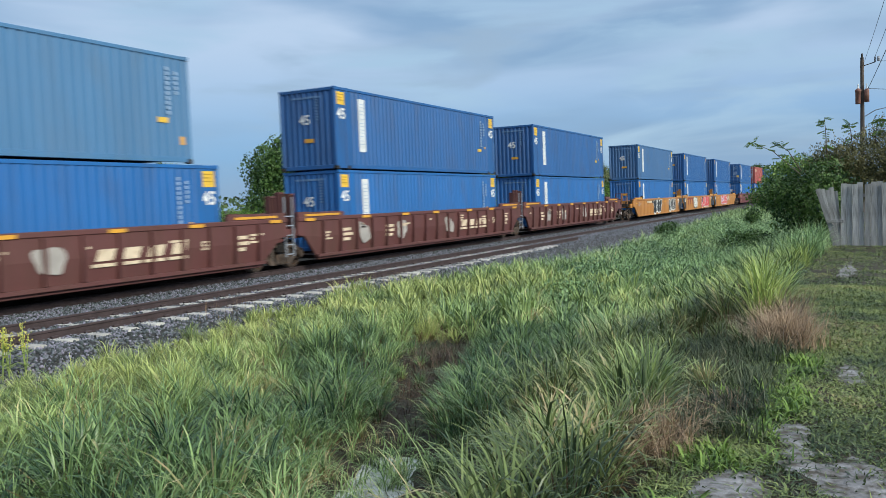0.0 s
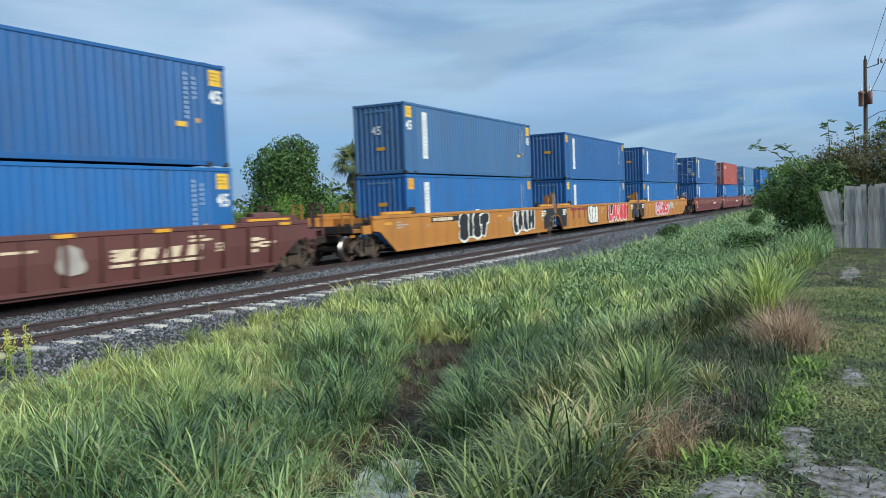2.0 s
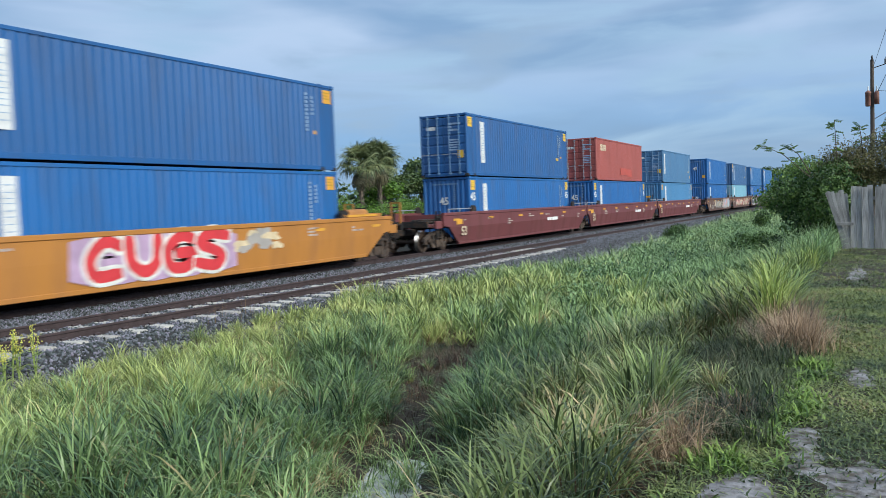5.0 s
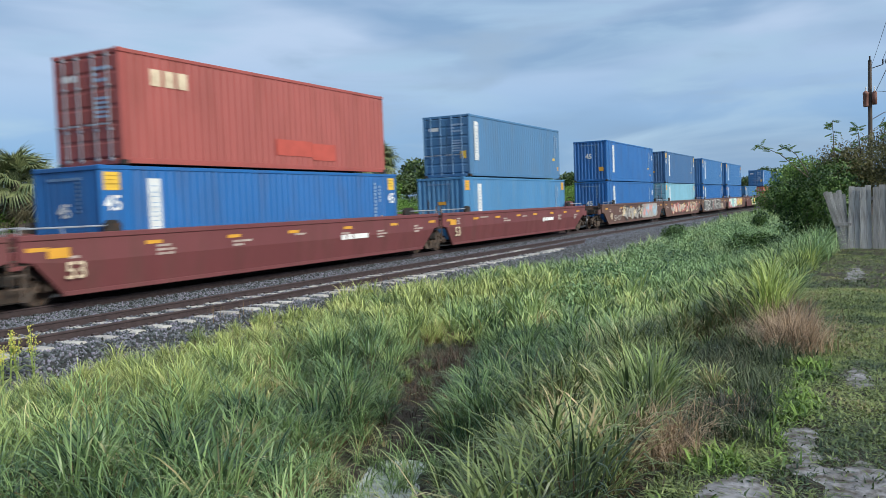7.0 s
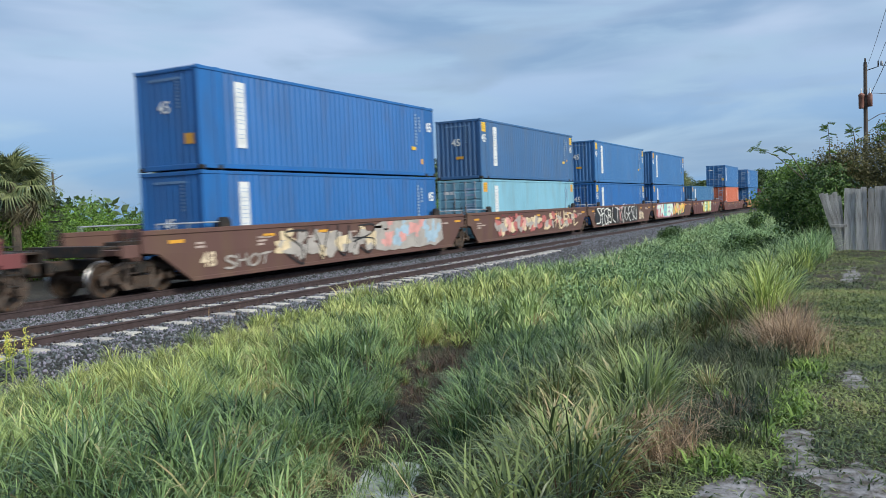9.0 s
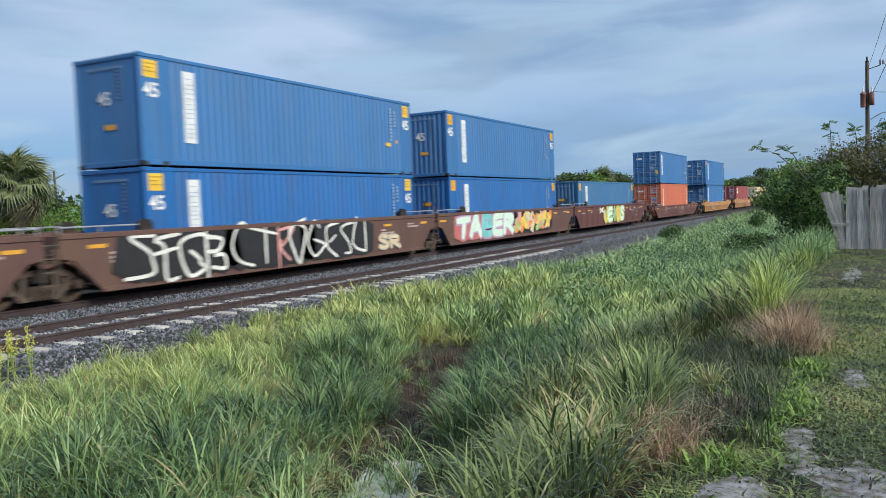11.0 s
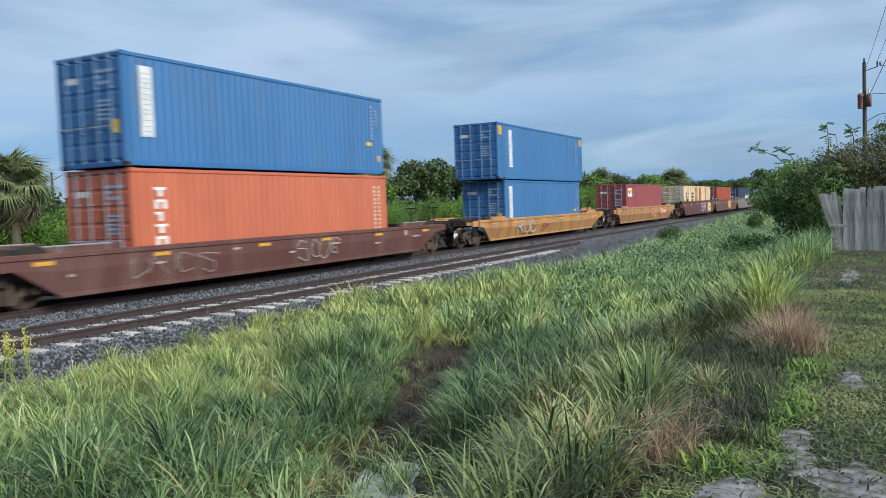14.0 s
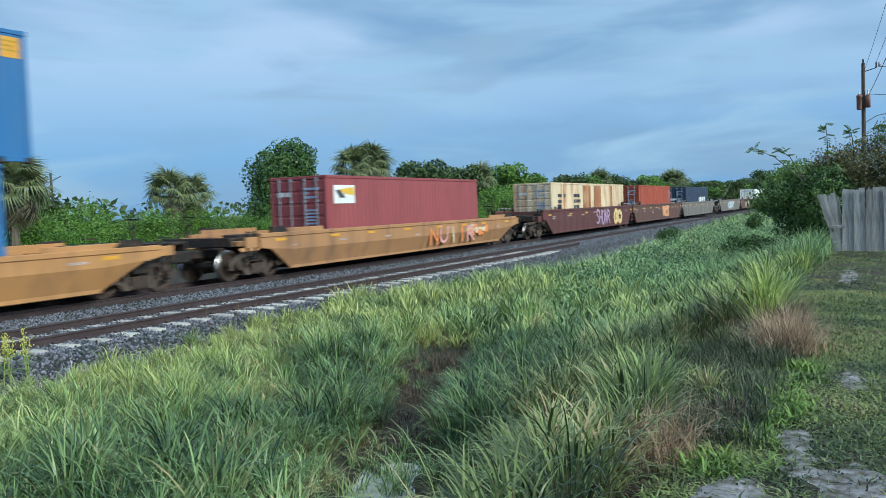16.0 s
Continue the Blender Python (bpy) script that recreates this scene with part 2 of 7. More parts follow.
# ---- mesh helpers ----
class Shape:
    """Collects vertices and faces for one mesh."""

    def __init__(self):
        self.v, self.f = [], []

    def add(self, verts, faces):
        o = len(self.v)
        self.v.extend(tuple(p) for p in verts)
        self.f.extend(tuple(i + o for i in f) for f in faces)
        return self

    def box(self, x0, x1, y0, y1, z0, z1, c=0.0):
        """A box, its twelve edges chamfered by c."""
        if c <= 0:
            v = [(x, y, z) for z in (z0, z1) for y in (y0, y1) for x in (x0, x1)]
            return self.add(v, [(0, 2, 3, 1), (4, 5, 7, 6), (0, 1, 5, 4), (2, 6, 7, 3), (0, 4, 6, 2), (1, 3, 7, 5)])
        bm = bmesh.new()
        bmesh.ops.create_cube(bm, size=1)
        for p in bm.verts:
            p.co = Vector(((x0 + x1) / 2 + p.co.x * (x1 - x0), (y0 + y1) / 2 + p.co.y * (y1 - y0), (z0 + z1) / 2 + p.co.z * (z1 - z0)))
        bmesh.ops.bevel(bm, geom=bm.edges[:], offset=c, segments=1, affect="EDGES")
        bm.verts.index_update()
        self.add([p.co for p in bm.verts], [[p.index for p in f.verts] for f in bm.faces])
        bm.free()
        return self

    def prism(self, profile, axis, a, b):
        """A closed outline of (u, w) pulled along an axis: x takes (y, z), y takes (x, z), z takes (x, y)."""
        n = len(profile)

        def place(u, w, s):
            return {"x": (s, u, w), "y": (u, s, w), "z": (u, w, s)}[axis]

        v = [place(u, w, a) for u, w in profile] + [place(u, w, b) for u, w in profile]
        f = [(i, (i + 1) % n, (i + 1) % n + n, i + n) for i in range(n)] + [tuple(range(n))[::-1], tuple(range(n, 2 * n))]
        return self.add(v, f)

    def tube(self, p, q, r0, r1=None, n=8, caps=True):
        p, q = Vector(p), Vector(q)
        r1 = r0 if r1 is None else r1
        d = (q - p).normalized()
        u = d.orthogonal().normalized()
        w = d.cross(u)
        ring = [(math.cos(2 * math.pi * i / n), math.sin(2 * math.pi * i / n)) for i in range(n)]
        v = [p + (u * c + w * s) * r0 for c, s in ring] + [q + (u * c + w * s) * r1 for c, s in ring]
        f = [(i, (i + 1) % n, (i + 1) % n + n, i + n) for i in range(n)]
        if caps:
            f += [tuple(range(n))[::-1], tuple(range(n, 2 * n))]
        return self.add(v, f)

    def lathe(self, profile, n=24, axis="y", centre=(0, 0, 0)):
        """Rings of (radius, offset along the axis) about an axis through centre."""
        k = len(profile)
        v = []
        for i in range(n):
            c, s = math.cos(2 * math.pi * i / n), math.sin(2 * math.pi * i / n)
            for r, o in profile:
                p = {"y": (r * c, o, r * s), "z": (r * c, r * s, o), "x": (o, r * c, r * s)}[axis]
                v.append((p[0] + centre[0], p[1] + centre[1], p[2] + centre[2]))
        f = [(i * k + j, i * k + j + 1, (i + 1) % n * k + j + 1, (i + 1) % n * k + j) for i in range(n) for j in range(k - 1)]
        return self.add(v, f)

    def mesh(self, name, mat, smooth=False):
        me = bpy.data.meshes.new(name)
        me.from_pydata(self.v, [], self.f)
        me.materials.append(mat)
        bm = bmesh.new()
        bm.from_mesh(me)
        bmesh.ops.recalc_face_normals(bm, faces=bm.faces)
        bm.to_mesh(me)
        bm.free()
        if smooth:
            me.polygons.foreach_set("use_smooth", [True] * len(me.polygons))
        return me


def part(name, shape, mat, parent, label="", smooth=False, at=None):
    ob = new(name, shape if isinstance(shape, bpy.types.Mesh) else shape.mesh(name, mat, smooth))
    ob.parent = parent
    if at is not None:
        ob.matrix_basis = at
    return tagged(ob, label)


def thing(name, label, category, group="", kind="", at=None):
    ob = new(name)
    ob.empty_display_size = 0.3
    if at is not None:
        ob.matrix_basis = at
    return tagged(ob, label, category, group, kind)


def big_mesh(name, verts, quads, mat, tris=None):
    """A mesh from numpy arrays of vertices and of quads or triangles."""
    me = bpy.data.meshes.new(name)
    faces = quads if tris is None else tris
    k = faces.shape[1]
    me.vertices.add(len(verts))
    me.vertices.foreach_set("co", verts.astype(np.float32).ravel())
    me.loops.add(faces.size)
    me.loops.foreach_set("vertex_index", faces.astype(np.int32).ravel())
    me.polygons.add(len(faces))
    me.polygons.foreach_set("loop_start", np.arange(0, faces.size, k, dtype=np.int32))
    me.update(calc_edges=True)
    me.materials.append(mat)
    return me


def lettering(text, size, mat, name="number"):
    """Figures in the built-in font as a thin raised mesh, standing in the x-z plane, facing -y, centred."""
    cu = bpy.data.curves.new(name, "FONT")
    cu.body, cu.size, cu.extrude, cu.align_x, cu.align_y, cu.offset = text, size, 0.002, "CENTER", "CENTER", size * 0.018
    cu.resolution_u = 3
    ob = bpy.data.objects.new(name, cu)
    scene.collection.objects.link(ob)
    me = bpy.data.meshes.new_from_object(ob.evaluated_get(bpy.context.evaluated_depsgraph_get()))
    bpy.data.objects.remove(ob)
    me.transform(Matrix.Rotation(radians(90), 4, "X"))
    me.materials.clear()
    me.materials.append(mat)
    return me

BARBLUE = paint("light blue bar paint", (0.13, 0.25, 0.42), 0.5, (0.2, 0.24, 0.3), 0.4)
BLUES = ("deep", "blue", "dull", "steel", "mid", "light", "petrol")

# ---- the place's plan: x along the track, y across it, z from the rail's top ----
MAIN_Y, SIDING_Y = 17.50, 13.22
GAUGE = 1.505
SPEED, GAIN = 19.2515, 0.01443


def along(s, t):
    """How far along the track a place s of the train stands at t seconds."""
    return s - SPEED * t - GAIN * t * t


# ---- containers ----
W2, CH = 1.219, 2.896
protos = {}


def corrugated(x0, x1, z0, z1, y, pitch, depth, out):
    """A wall of trapezoid ribs along x at y; out is -1 or 1, the side that it faces."""
    s = Shape()
    n = max(1, round((x1 - x0) / pitch))
    pitch = (x1 - x0) / n
    xs = []
    for i in range(n):
        a = x0 + i * pitch
        xs += [(a, 0), (a + pitch * 0.3, 0), (a + pitch * 0.5, 1), (a + pitch * 0.8, 1)]
    xs.append((x1, 0))
    k = len(xs)
    v = [(x, y - out * depth * d, z) for z in (z0, z1) for x, d in xs]
    v += [(x, y - out * (depth + 0.012), z) for z in (z0, z1) for x, d in (xs[0], xs[-1])]
    f = [(i, i + 1, i + 1 + k, i + k) for i in range(k - 1)] + [(2 * k, 2 * k + 1, 2 * k + 3, 2 * k + 2)]
    return s.add(v, f)


def swap_xy(shape, x):
    """Turns a wall along x into one across the end at x."""
    shape.v = [(x + (p[1]), p[0], p[2]) for p in shape.v]
    return shape


def bars(parent, name, mat, x, y, z, widths, height, gap, facing="side", label=""):
    """Rows of small bars that stand for lettering too small to read, on the near side or on the front end."""
    s = Shape()
    for j, row in enumerate(widths):
        a = 0.0
        for w in row:
            zz = z - j * (height + gap)
            if facing == "side":
                s.box(x + a, x + a + w, y - 0.004, y + 0.004, zz - height, zz)
            else:
                s.box(x - 0.004, x + 0.004, y - a - w, y - a, zz - height, zz)
            a += w + height * 0.35
    return part(name, s, mat, parent, label)


def container(length, colour, doors=False, number="", posts=True, marks="a", label="", height=CH, sign=True, seed=0):
    key = (length, colour, doors, number, posts, marks, height, sign)
    if key in protos:
        return protos[key], True
    rnd = random.Random(str(key))
    mat = PAINT[colour]
    L2 = length / 2
    c = thing("shipping_container", label, "container", "containers on the train")
    long_box = length > 13
    bay = 6.096 if long_box else L2        # where the inner posts stand
    # frame
    base = Shape()
    for y in (-W2, W2 - 0.07):
        base.box(-L2 + 0.1, L2 - 0.1, y + (0.004 if y < 0 else -0.004), y + 0.066, 0.03, 0.17, 0.01)
    for i in range(int(length / 0.9)):
        x = -L2 + 0.6 + i * 0.9
        base.box(x - 0.05, x + 0.05, -W2 + 0.08, W2 - 0.08, 0.05, 0.15)
    part("base_frame", base, mat, c)
    part("floor_panel", Shape().box(-L2 + 0.12, L2 - 0.12, -W2 + 0.075, W2 - 0.075, 0.152, 0.18), mat, c)
    for y in (-1, 1):
        part("top_rail", Shape().box(-L2 + 0.1, L2 - 0.1, y * W2 - (0.0 if y < 0 else 0.07), y * W2 + (0.07 if y < 0 else 0.0), height - 0.11, height - 0.012, 0.012), mat, c)
        part("side_wall", corrugated(-bay + 0.14, bay - 0.14, 0.165, height - 0.105, y * (W2 - 0.012), 0.275, 0.034, y), mat, c)
        for x in (-1, 1):
            part("corner_post", Shape().box(x * L2 - (0.0 if x < 0 else 0.14), x * L2 + (0.14 if x < 0 else 0.0), y * W2 - (0.0 if y < 0 else 0.12), y * W2 + (0.12 if y < 0 else 0.0), 0.12, height - 0.12, 0.018), mat, c)
            if long_box:
                part("inner_post", Shape().box(x * bay - 0.14, x * bay + 0.14, y * (W2 + 0.012) - (0.0 if y < 0 else 0.1), y * (W2 + 0.012) + (0.1 if y < 0 else 0.0), 0.12, height - 0.115, 0.02), mat, c)
                a, b = sorted((x * (bay + 0.14), x * (L2 - 0.14)))
                part("end_bay_panel", Shape().box(a, b, y * (W2 - 0.03) - 0.006, y * (W2 - 0.03) + 0.006, 0.165, height - 0.105), mat, c)
            for z in (0, height - 0.118):
                for xx in ((L2, bay) if long_box else (L2,)):
                    e = Shape()
                    x0 = x * xx - (0.006 if x < 0 else 0.17) if xx == L2 else x * xx - 0.09
                    x1 = x0 + 0.176
                    y0 = y * (W2 + 0.016) - (0.0 if y < 0 else 0.16)
                    e.box(x0, x1, y0, y0 + 0.16, z, z + 0.118, 0.014)
                    part("corner_casting", e, BLACK if z == 0 else mat, c)
    roof = corrugated(-L2 + 0.1, L2 - 0.1, -W2 + 0.06, W2 - 0.06, 0.0, 0.21, 0.02, 1)
    roof.v = [(p[0], p[2], height - 0.02 + p[1]) for p in roof.v]
    part("roof", roof, mat, c)
    # ends: a ribbed wall or a pair of doors with locking bars
    part("rear_wall", swap_xy(corrugated(-W2 + 0.12, W2 - 0.12, 0.16, height - 0.11, 0, 0.25, 0.045, 1), L2 - 0.03), mat, c)
    part("front_sill", Shape().box(-L2 + 0.004, -L2 + 0.1, -W2 + 0.17, W2 - 0.17, 0.02, 0.165, 0.012), mat, c)
    part("front_header", Shape().box(-L2 + 0.004, -L2 + 0.1, -W2 + 0.17, W2 - 0.17, height - 0.125, height - 0.01, 0.012), mat, c)
    end_x = -L2 + 0.02
    if doors:
        dark = mat
        for side in (-1, 1):
            a, b = sorted((side * 0.015, side * (W2 - 0.125)))
            n = 6
            zs = [0.175 + (height - 0.31) * i / n for i in range(n + 1)]
            prof = [(end_x + 0.06, 0.17)]
            for z0, z1 in zip(zs, zs[1:]):
                prof += [(end_x + 0.012, z0 + 0.03), (end_x - 0.008, z0 + 0.07), (end_x - 0.008, z1 - 0.06), (end_x + 0.012, z1 - 0.02)]
            prof.append((end_x + 0.06, height - 0.13))
            d = Shape().prism(prof, "y", a, b)
            door = part("door", d, dark, c)
            for k in (0.25, 0.72):
                y = a + (b - a) * k
                bar = Shape().tube((end_x - 0.045, y, 0.1), (end_x - 0.045, y, height - 0.07), 0.022, n=6)
                for z in (0.16, 0.9, 2.0, height - 0.16):
                    bar.box(end_x - 0.07, end_x, y - 0.05, y + 0.05, z - 0.03, z + 0.03)
                part("locking_bar", bar, BARBLUE if colour in BLUES else GALV, door, "painted locking bar" if colour in BLUES else "galvanised locking bar")
                part("handle", Shape().box(end_x - 0.075, end_x - 0.04, y - 0.02, y + 0.4, 1.02, 1.06, 0.006), GALV, door)
        bars(c, "lettering", WHITE, end_x - 0.014, 0.9, height - 0.55, [[0.5]] if colour in ("deep", "mid", "steel", "blue") else [[0.3, 0.2]], 0.16, 0.1, "end")
        bars(c, "lettering", GREYTXT, end_x - 0.014, -0.25, height - 0.42, [[0.28, 0.35], [0.2], [0.3, 0.25]], 0.085, 0.06, "end")
        bars(c, "lettering", GREYTXT, end_x - 0.014, -0.28, 1.72, [[0.55], [0.5], [0.55], [0.45], [0.5]], 0.06, 0.055, "end")
        if marks in "ac":
            part("warning_label", Shape().box(end_x - 0.02, end_x - 0.012, -1.02, -0.72, 0.85, 1.2), LEMON, c, "yellow warning label")
    else:
        part("front_wall", swap_xy(corrugated(-W2 + 0.12, W2 - 0.12, 0.16, height - 0.115, 0, 0.25, 0.045, -1), end_x), mat, c)
        col = Shape()
        for i in range(9):
            col.box(end_x - 0.004, end_x + 0.004, -0.42 - 0.05, -0.42 + 0.05, 1.75 + i * 0.1, 1.81 + i * 0.1)
        part("lettering", col, FAINT, c)
        bars(c, "lettering", FAINT, end_x - 0.003, 0.7, height - 0.28, [[0.12, 0.1, 0.14, 0.1, 0.5, 0.2]], 0.07, 0.05, "end")
        if marks == "c":
            part("warning_label", Shape().box(end_x - 0.006, end_x + 0.004, -0.95, -0.62, 0.72, 1.02), YELLOW, c, "orange warning label")
        else:
            part("warning_label", Shape().box(end_x - 0.006, end_x + 0.004, -0.25, 0.15, 0.98 if number else 1.62, 1.12 if number else 1.78), YELLOW, c, "yellow warning label")
        if number:
            me = lettering(number, 0.48, WHITE)
            part("number", me, WHITE, c, "white painted figures", at=pose(end_x - 0.006, 0.12, 1.78 if marks != "d" else 1.35, 0, 0, -90))
    # near side: warning panels on the end bays, a tall white sign, small lettering at the rear
    ny = -W2 + 0.022
    if long_box and posts:
        for x in (-1, 1):
            xc = x * (bay + 0.37)
            part("warning_panel", Shape().box(xc - 0.27, xc + 0.25, ny - 0.004, ny + 0.006, height - 0.62, height - 0.17), LEMON if marks != "b" else YELLOW, c, "yellow height warning panel")
            t = Shape()
            for k in range(3):
                t.box(xc - 0.2, xc + 0.18 - 0.1 * (k % 2), ny - 0.008, ny, height - 0.28 - 0.1 * k, height - 0.245 - 0.1 * k)
            part("lettering", t, OLIVE, c)
            if number:
                part("number", lettering(number, 0.52, WHITE), WHITE, c, "white painted figures", at=pose(xc, ny - 0.005, height - 0.95))
    elif long_box and number:
        part("number", lettering(number, 0.52, WHITE), WHITE, c, "white painted figures", at=pose(bay + 0.34, ny - 0.005, height - 0.85))
    sy = -W2 + 0.010
    if sign:
        x0 = -bay + (0.72 if long_box else 0.55)
        part("sign_strip", Shape().box(x0, x0 + 0.42, sy - 0.008, sy + 0.0, height - 2.25 + (0.12 if not long_box else 0), height - 0.32), SIGN, c, "tall white sign with vertical lettering")
        t = Shape()
        z = height - 0.5
        while z > height - 2.1:
            h = rnd.choice((0.05, 0.07, 0.1))
            t.box(x0 + 0.09, x0 + 0.33, sy - 0.012, sy - 0.006, z - 0.025, z)
            z -= h + 0.06
        part("lettering", t, GREYTXT, c)
    if marks in "abcd":
        for dx, z, rows in ((-0.75, height - 0.35, 10), (-0.45, height - 0.45, 5)):
            t = Shape()
            for k in range(rows):
                t.box(bay + dx - 0.055, bay + dx + 0.045, sy - 0.004, sy + 0.002, z - 0.13 * k - 0.09, z - 0.13 * k)
            part("lettering", t, GREYTXT, c)
        if marks != "b":
            part("warning_label", Shape().box(bay - 1.15, bay - 0.8, sy - 0.005, sy + 0.002, 1.06, 1.2), LEMON, c, "yellow warning label")
        part("warning_label", Shape().box(bay - 0.4, bay - 0.24, sy - 0.005, sy + 0.002, 0.5, 0.72) if marks in "cd" else Shape().box(bay - 0.42, bay - 0.3, sy - 0.005, sy + 0.002, 1.2, 1.32), YELLOW, c, "orange warning label")
    if marks == "logo":
        part("sign_panel", Shape().box(-bay + 0.45, -bay + 1.75, sy - 0.006, sy + 0.002, height - 1.0, height - 0.35), WHITE, c, "white painted panel with a yellow wedge")
        part("emblem", Shape().prism([(-bay + 0.75, height - 0.5), (-bay + 1.7, height - 0.42), (-bay + 1.7, height - 0.72), (-bay + 1.1, height - 0.66)], "y", sy - 0.01, sy - 0.005), LEMON, c, "yellow wedge emblem")
        part("emblem", Shape().prism([(-bay + 0.55, height - 0.52), (-bay + 0.85, height - 0.52), (-bay + 1.15, height - 0.8), (-bay + 0.8, height - 0.8)], "y", sy - 0.01, sy - 0.005), DARKTXT, c, "dark wedge emblem")
    if marks == "lines":
        for k in range(3):
            x0 = -bay + 1.0 + k * 0.46
            part("emblem", Shape().box(x0, x0 + 0.34, sy - 0.006, sy + 0.002, height - 0.85, height - 0.42), CREAMY, c, "pale painted emblem block")
        part("repair_patch", Shape().box(-0.2, 1.6, sy - 0.004, sy + 0.002, 0.45, 0.95), SPRAY["brick"], c, "brighter red repainted patch")
        part("repair_patch", Shape().box(1.62, 2.9, sy - 0.004, sy + 0.002, 0.35, 0.9), SPRAY["brick"], c, "brighter red repainted patch")
    if marks == "column":
        t = Shape()
        for k in range(6):
            z = height - 0.5 - k * 0.32
            t.box(-bay + 0.75, -bay + (1.15 if k != 2 else 1.0), sy - 0.006, sy + 0.002, z - 0.07, z)
            t.box(-bay + (0.88, 0.76, 0.88, 0.88, 0.75, 0.76)[k], -bay + (1.02, 0.88, 1.0, 1.02, 0.87, 0.88)[k], sy - 0.006, sy + 0.002, z - 0.24, z - 0.072)
            if k in (1, 4, 5):
                t.box(-bay + 1.03, -bay + 1.15, sy - 0.006, sy + 0.002, z - 0.24, z - 0.072)
        part("lettering", t, WHITE, c, "column of white block lettering")
        for j in range(2):
            t = Shape()
            for k in range(12):
                t.box(bay - 0.9 + j * 0.3, bay - 0.78 + j * 0.3, sy - 0.006, sy + 0.002, height - 0.5 - k * 0.15, height - 0.4 - k * 0.15)
            part("lettering", t, CREAMY, c)
    if marks == "freight":
        for x0, rows in ((-6.9, 2), (-3.9, 4)):
            for k in range(rows):
                z = height - 0.7 - k * 0.36
                bars(c, "lettering", DARKTXT, x0, sy, z, [[rnd.uniform(0.3, 0.6), rnd.uniform(0.5, 1.1)]], 0.2, 0.1)
        for x0, w in ((-6.2, 0.5), (-2.0, 1.7), (0.6, 1.5), (4.4, 0.6)):
            part("rust_stain", Shape().box(x0, x0 + w, sy - 0.003, sy + 0.002, 0.3, height - 0.15), material("rust stain", (0.30, 0.12, 0.05), 0.75, vary=0.4, scale=1.5, stretch=(1, 1, 0.3), dirt=(0.5, 0.36, 0.2), dirt_amount=0.8), c, "rust-stained panel")
    if marks == "wide":
        bars(c, "lettering", WHITE, 0.6, sy, height - 1.1, [[0.5, 0.5, 0.35, 0.5, 0.3, 0.5]], 0.85, 0.1, label="large white block lettering")
        bars(c, "lettering", WHITE, end_x - 0.012, 0.9, height - 1.2, [[1.3], [1.1], [0.9, 0.4]], 0.2, 0.2, "end")
    protos[key] = c
    return c, False


# ---- well cars ----
def ribbon(pts, width, y, thick):
    """A flat stroke of paint along points (x, z), with round ends, standing proud of a wall at y."""
    s = Shape()
    pts = [Vector((a, b)) for a, b in pts]
    left, right = [], []
    for i, p in enumerate(pts):
        d = (pts[min(i + 1, len(pts) - 1)] - pts[max(i - 1, 0)]).normalized()
        nrm = Vector((-d.y, d.x)) * width / 2
        if i == 0:
            p = p - d * width * 0.3
            nrm = nrm * 0.75
        if i == len(pts) - 1:
            p = p + d * width * 0.3
            nrm = nrm * 0.75
        left.append(p + nrm)
        right.append(p - nrm)
    k = len(pts)
    v = [(q.x, y, q.y) for q in left + right] + [(q.x, y - thick, q.y) for q in left + right]
    f = []
    for i in range(k - 1):
        f.append((2 * k + i, 2 * k + i + 1, 3 * k + i + 1, 3 * k + i))
        f.append((i, i + 1, 2 * k + i + 1, 2 * k + i))
        f.append((k + i, k + i + 1, 3 * k + i + 1, 3 * k + i))
    f += [(0, k, 3 * k, 2 * k), (k - 1, 2 * k - 1, 4 * k - 1, 3 * k - 1)]
    return s.add(v, f)


def blob(cx, cz, w, h, y, thick, rnd, wob=0.16, points=26):
    """A flat rounded patch of paint with a lumpy edge, square-shouldered like a bubble letter."""
    s = Shape()
    ph = [rnd.uniform(0, 6.28) for _ in range(4)]
    lean = rnd.uniform(-0.18, 0.18)
    ring = []
    for i in range(points):
        a = 2 * math.pi * i / points
        c, d = math.cos(a), math.sin(a)
        k = (abs(c) ** 3.2 + abs(d) ** 3.2) ** (-1 / 3.2)
        k *= 1 + wob * (0.6 * math.sin(2 * a + ph[0]) + 0.5 * math.sin(3 * a + ph[1]) + 0.35 * math.sin(5 * a + ph[2]))
        ring.append((cx + w / 2 * k * c + lean * h / 2 * k * d, cz + h / 2 * k * d))
    return ring, s.prism(ring, "y", y, y - thick)


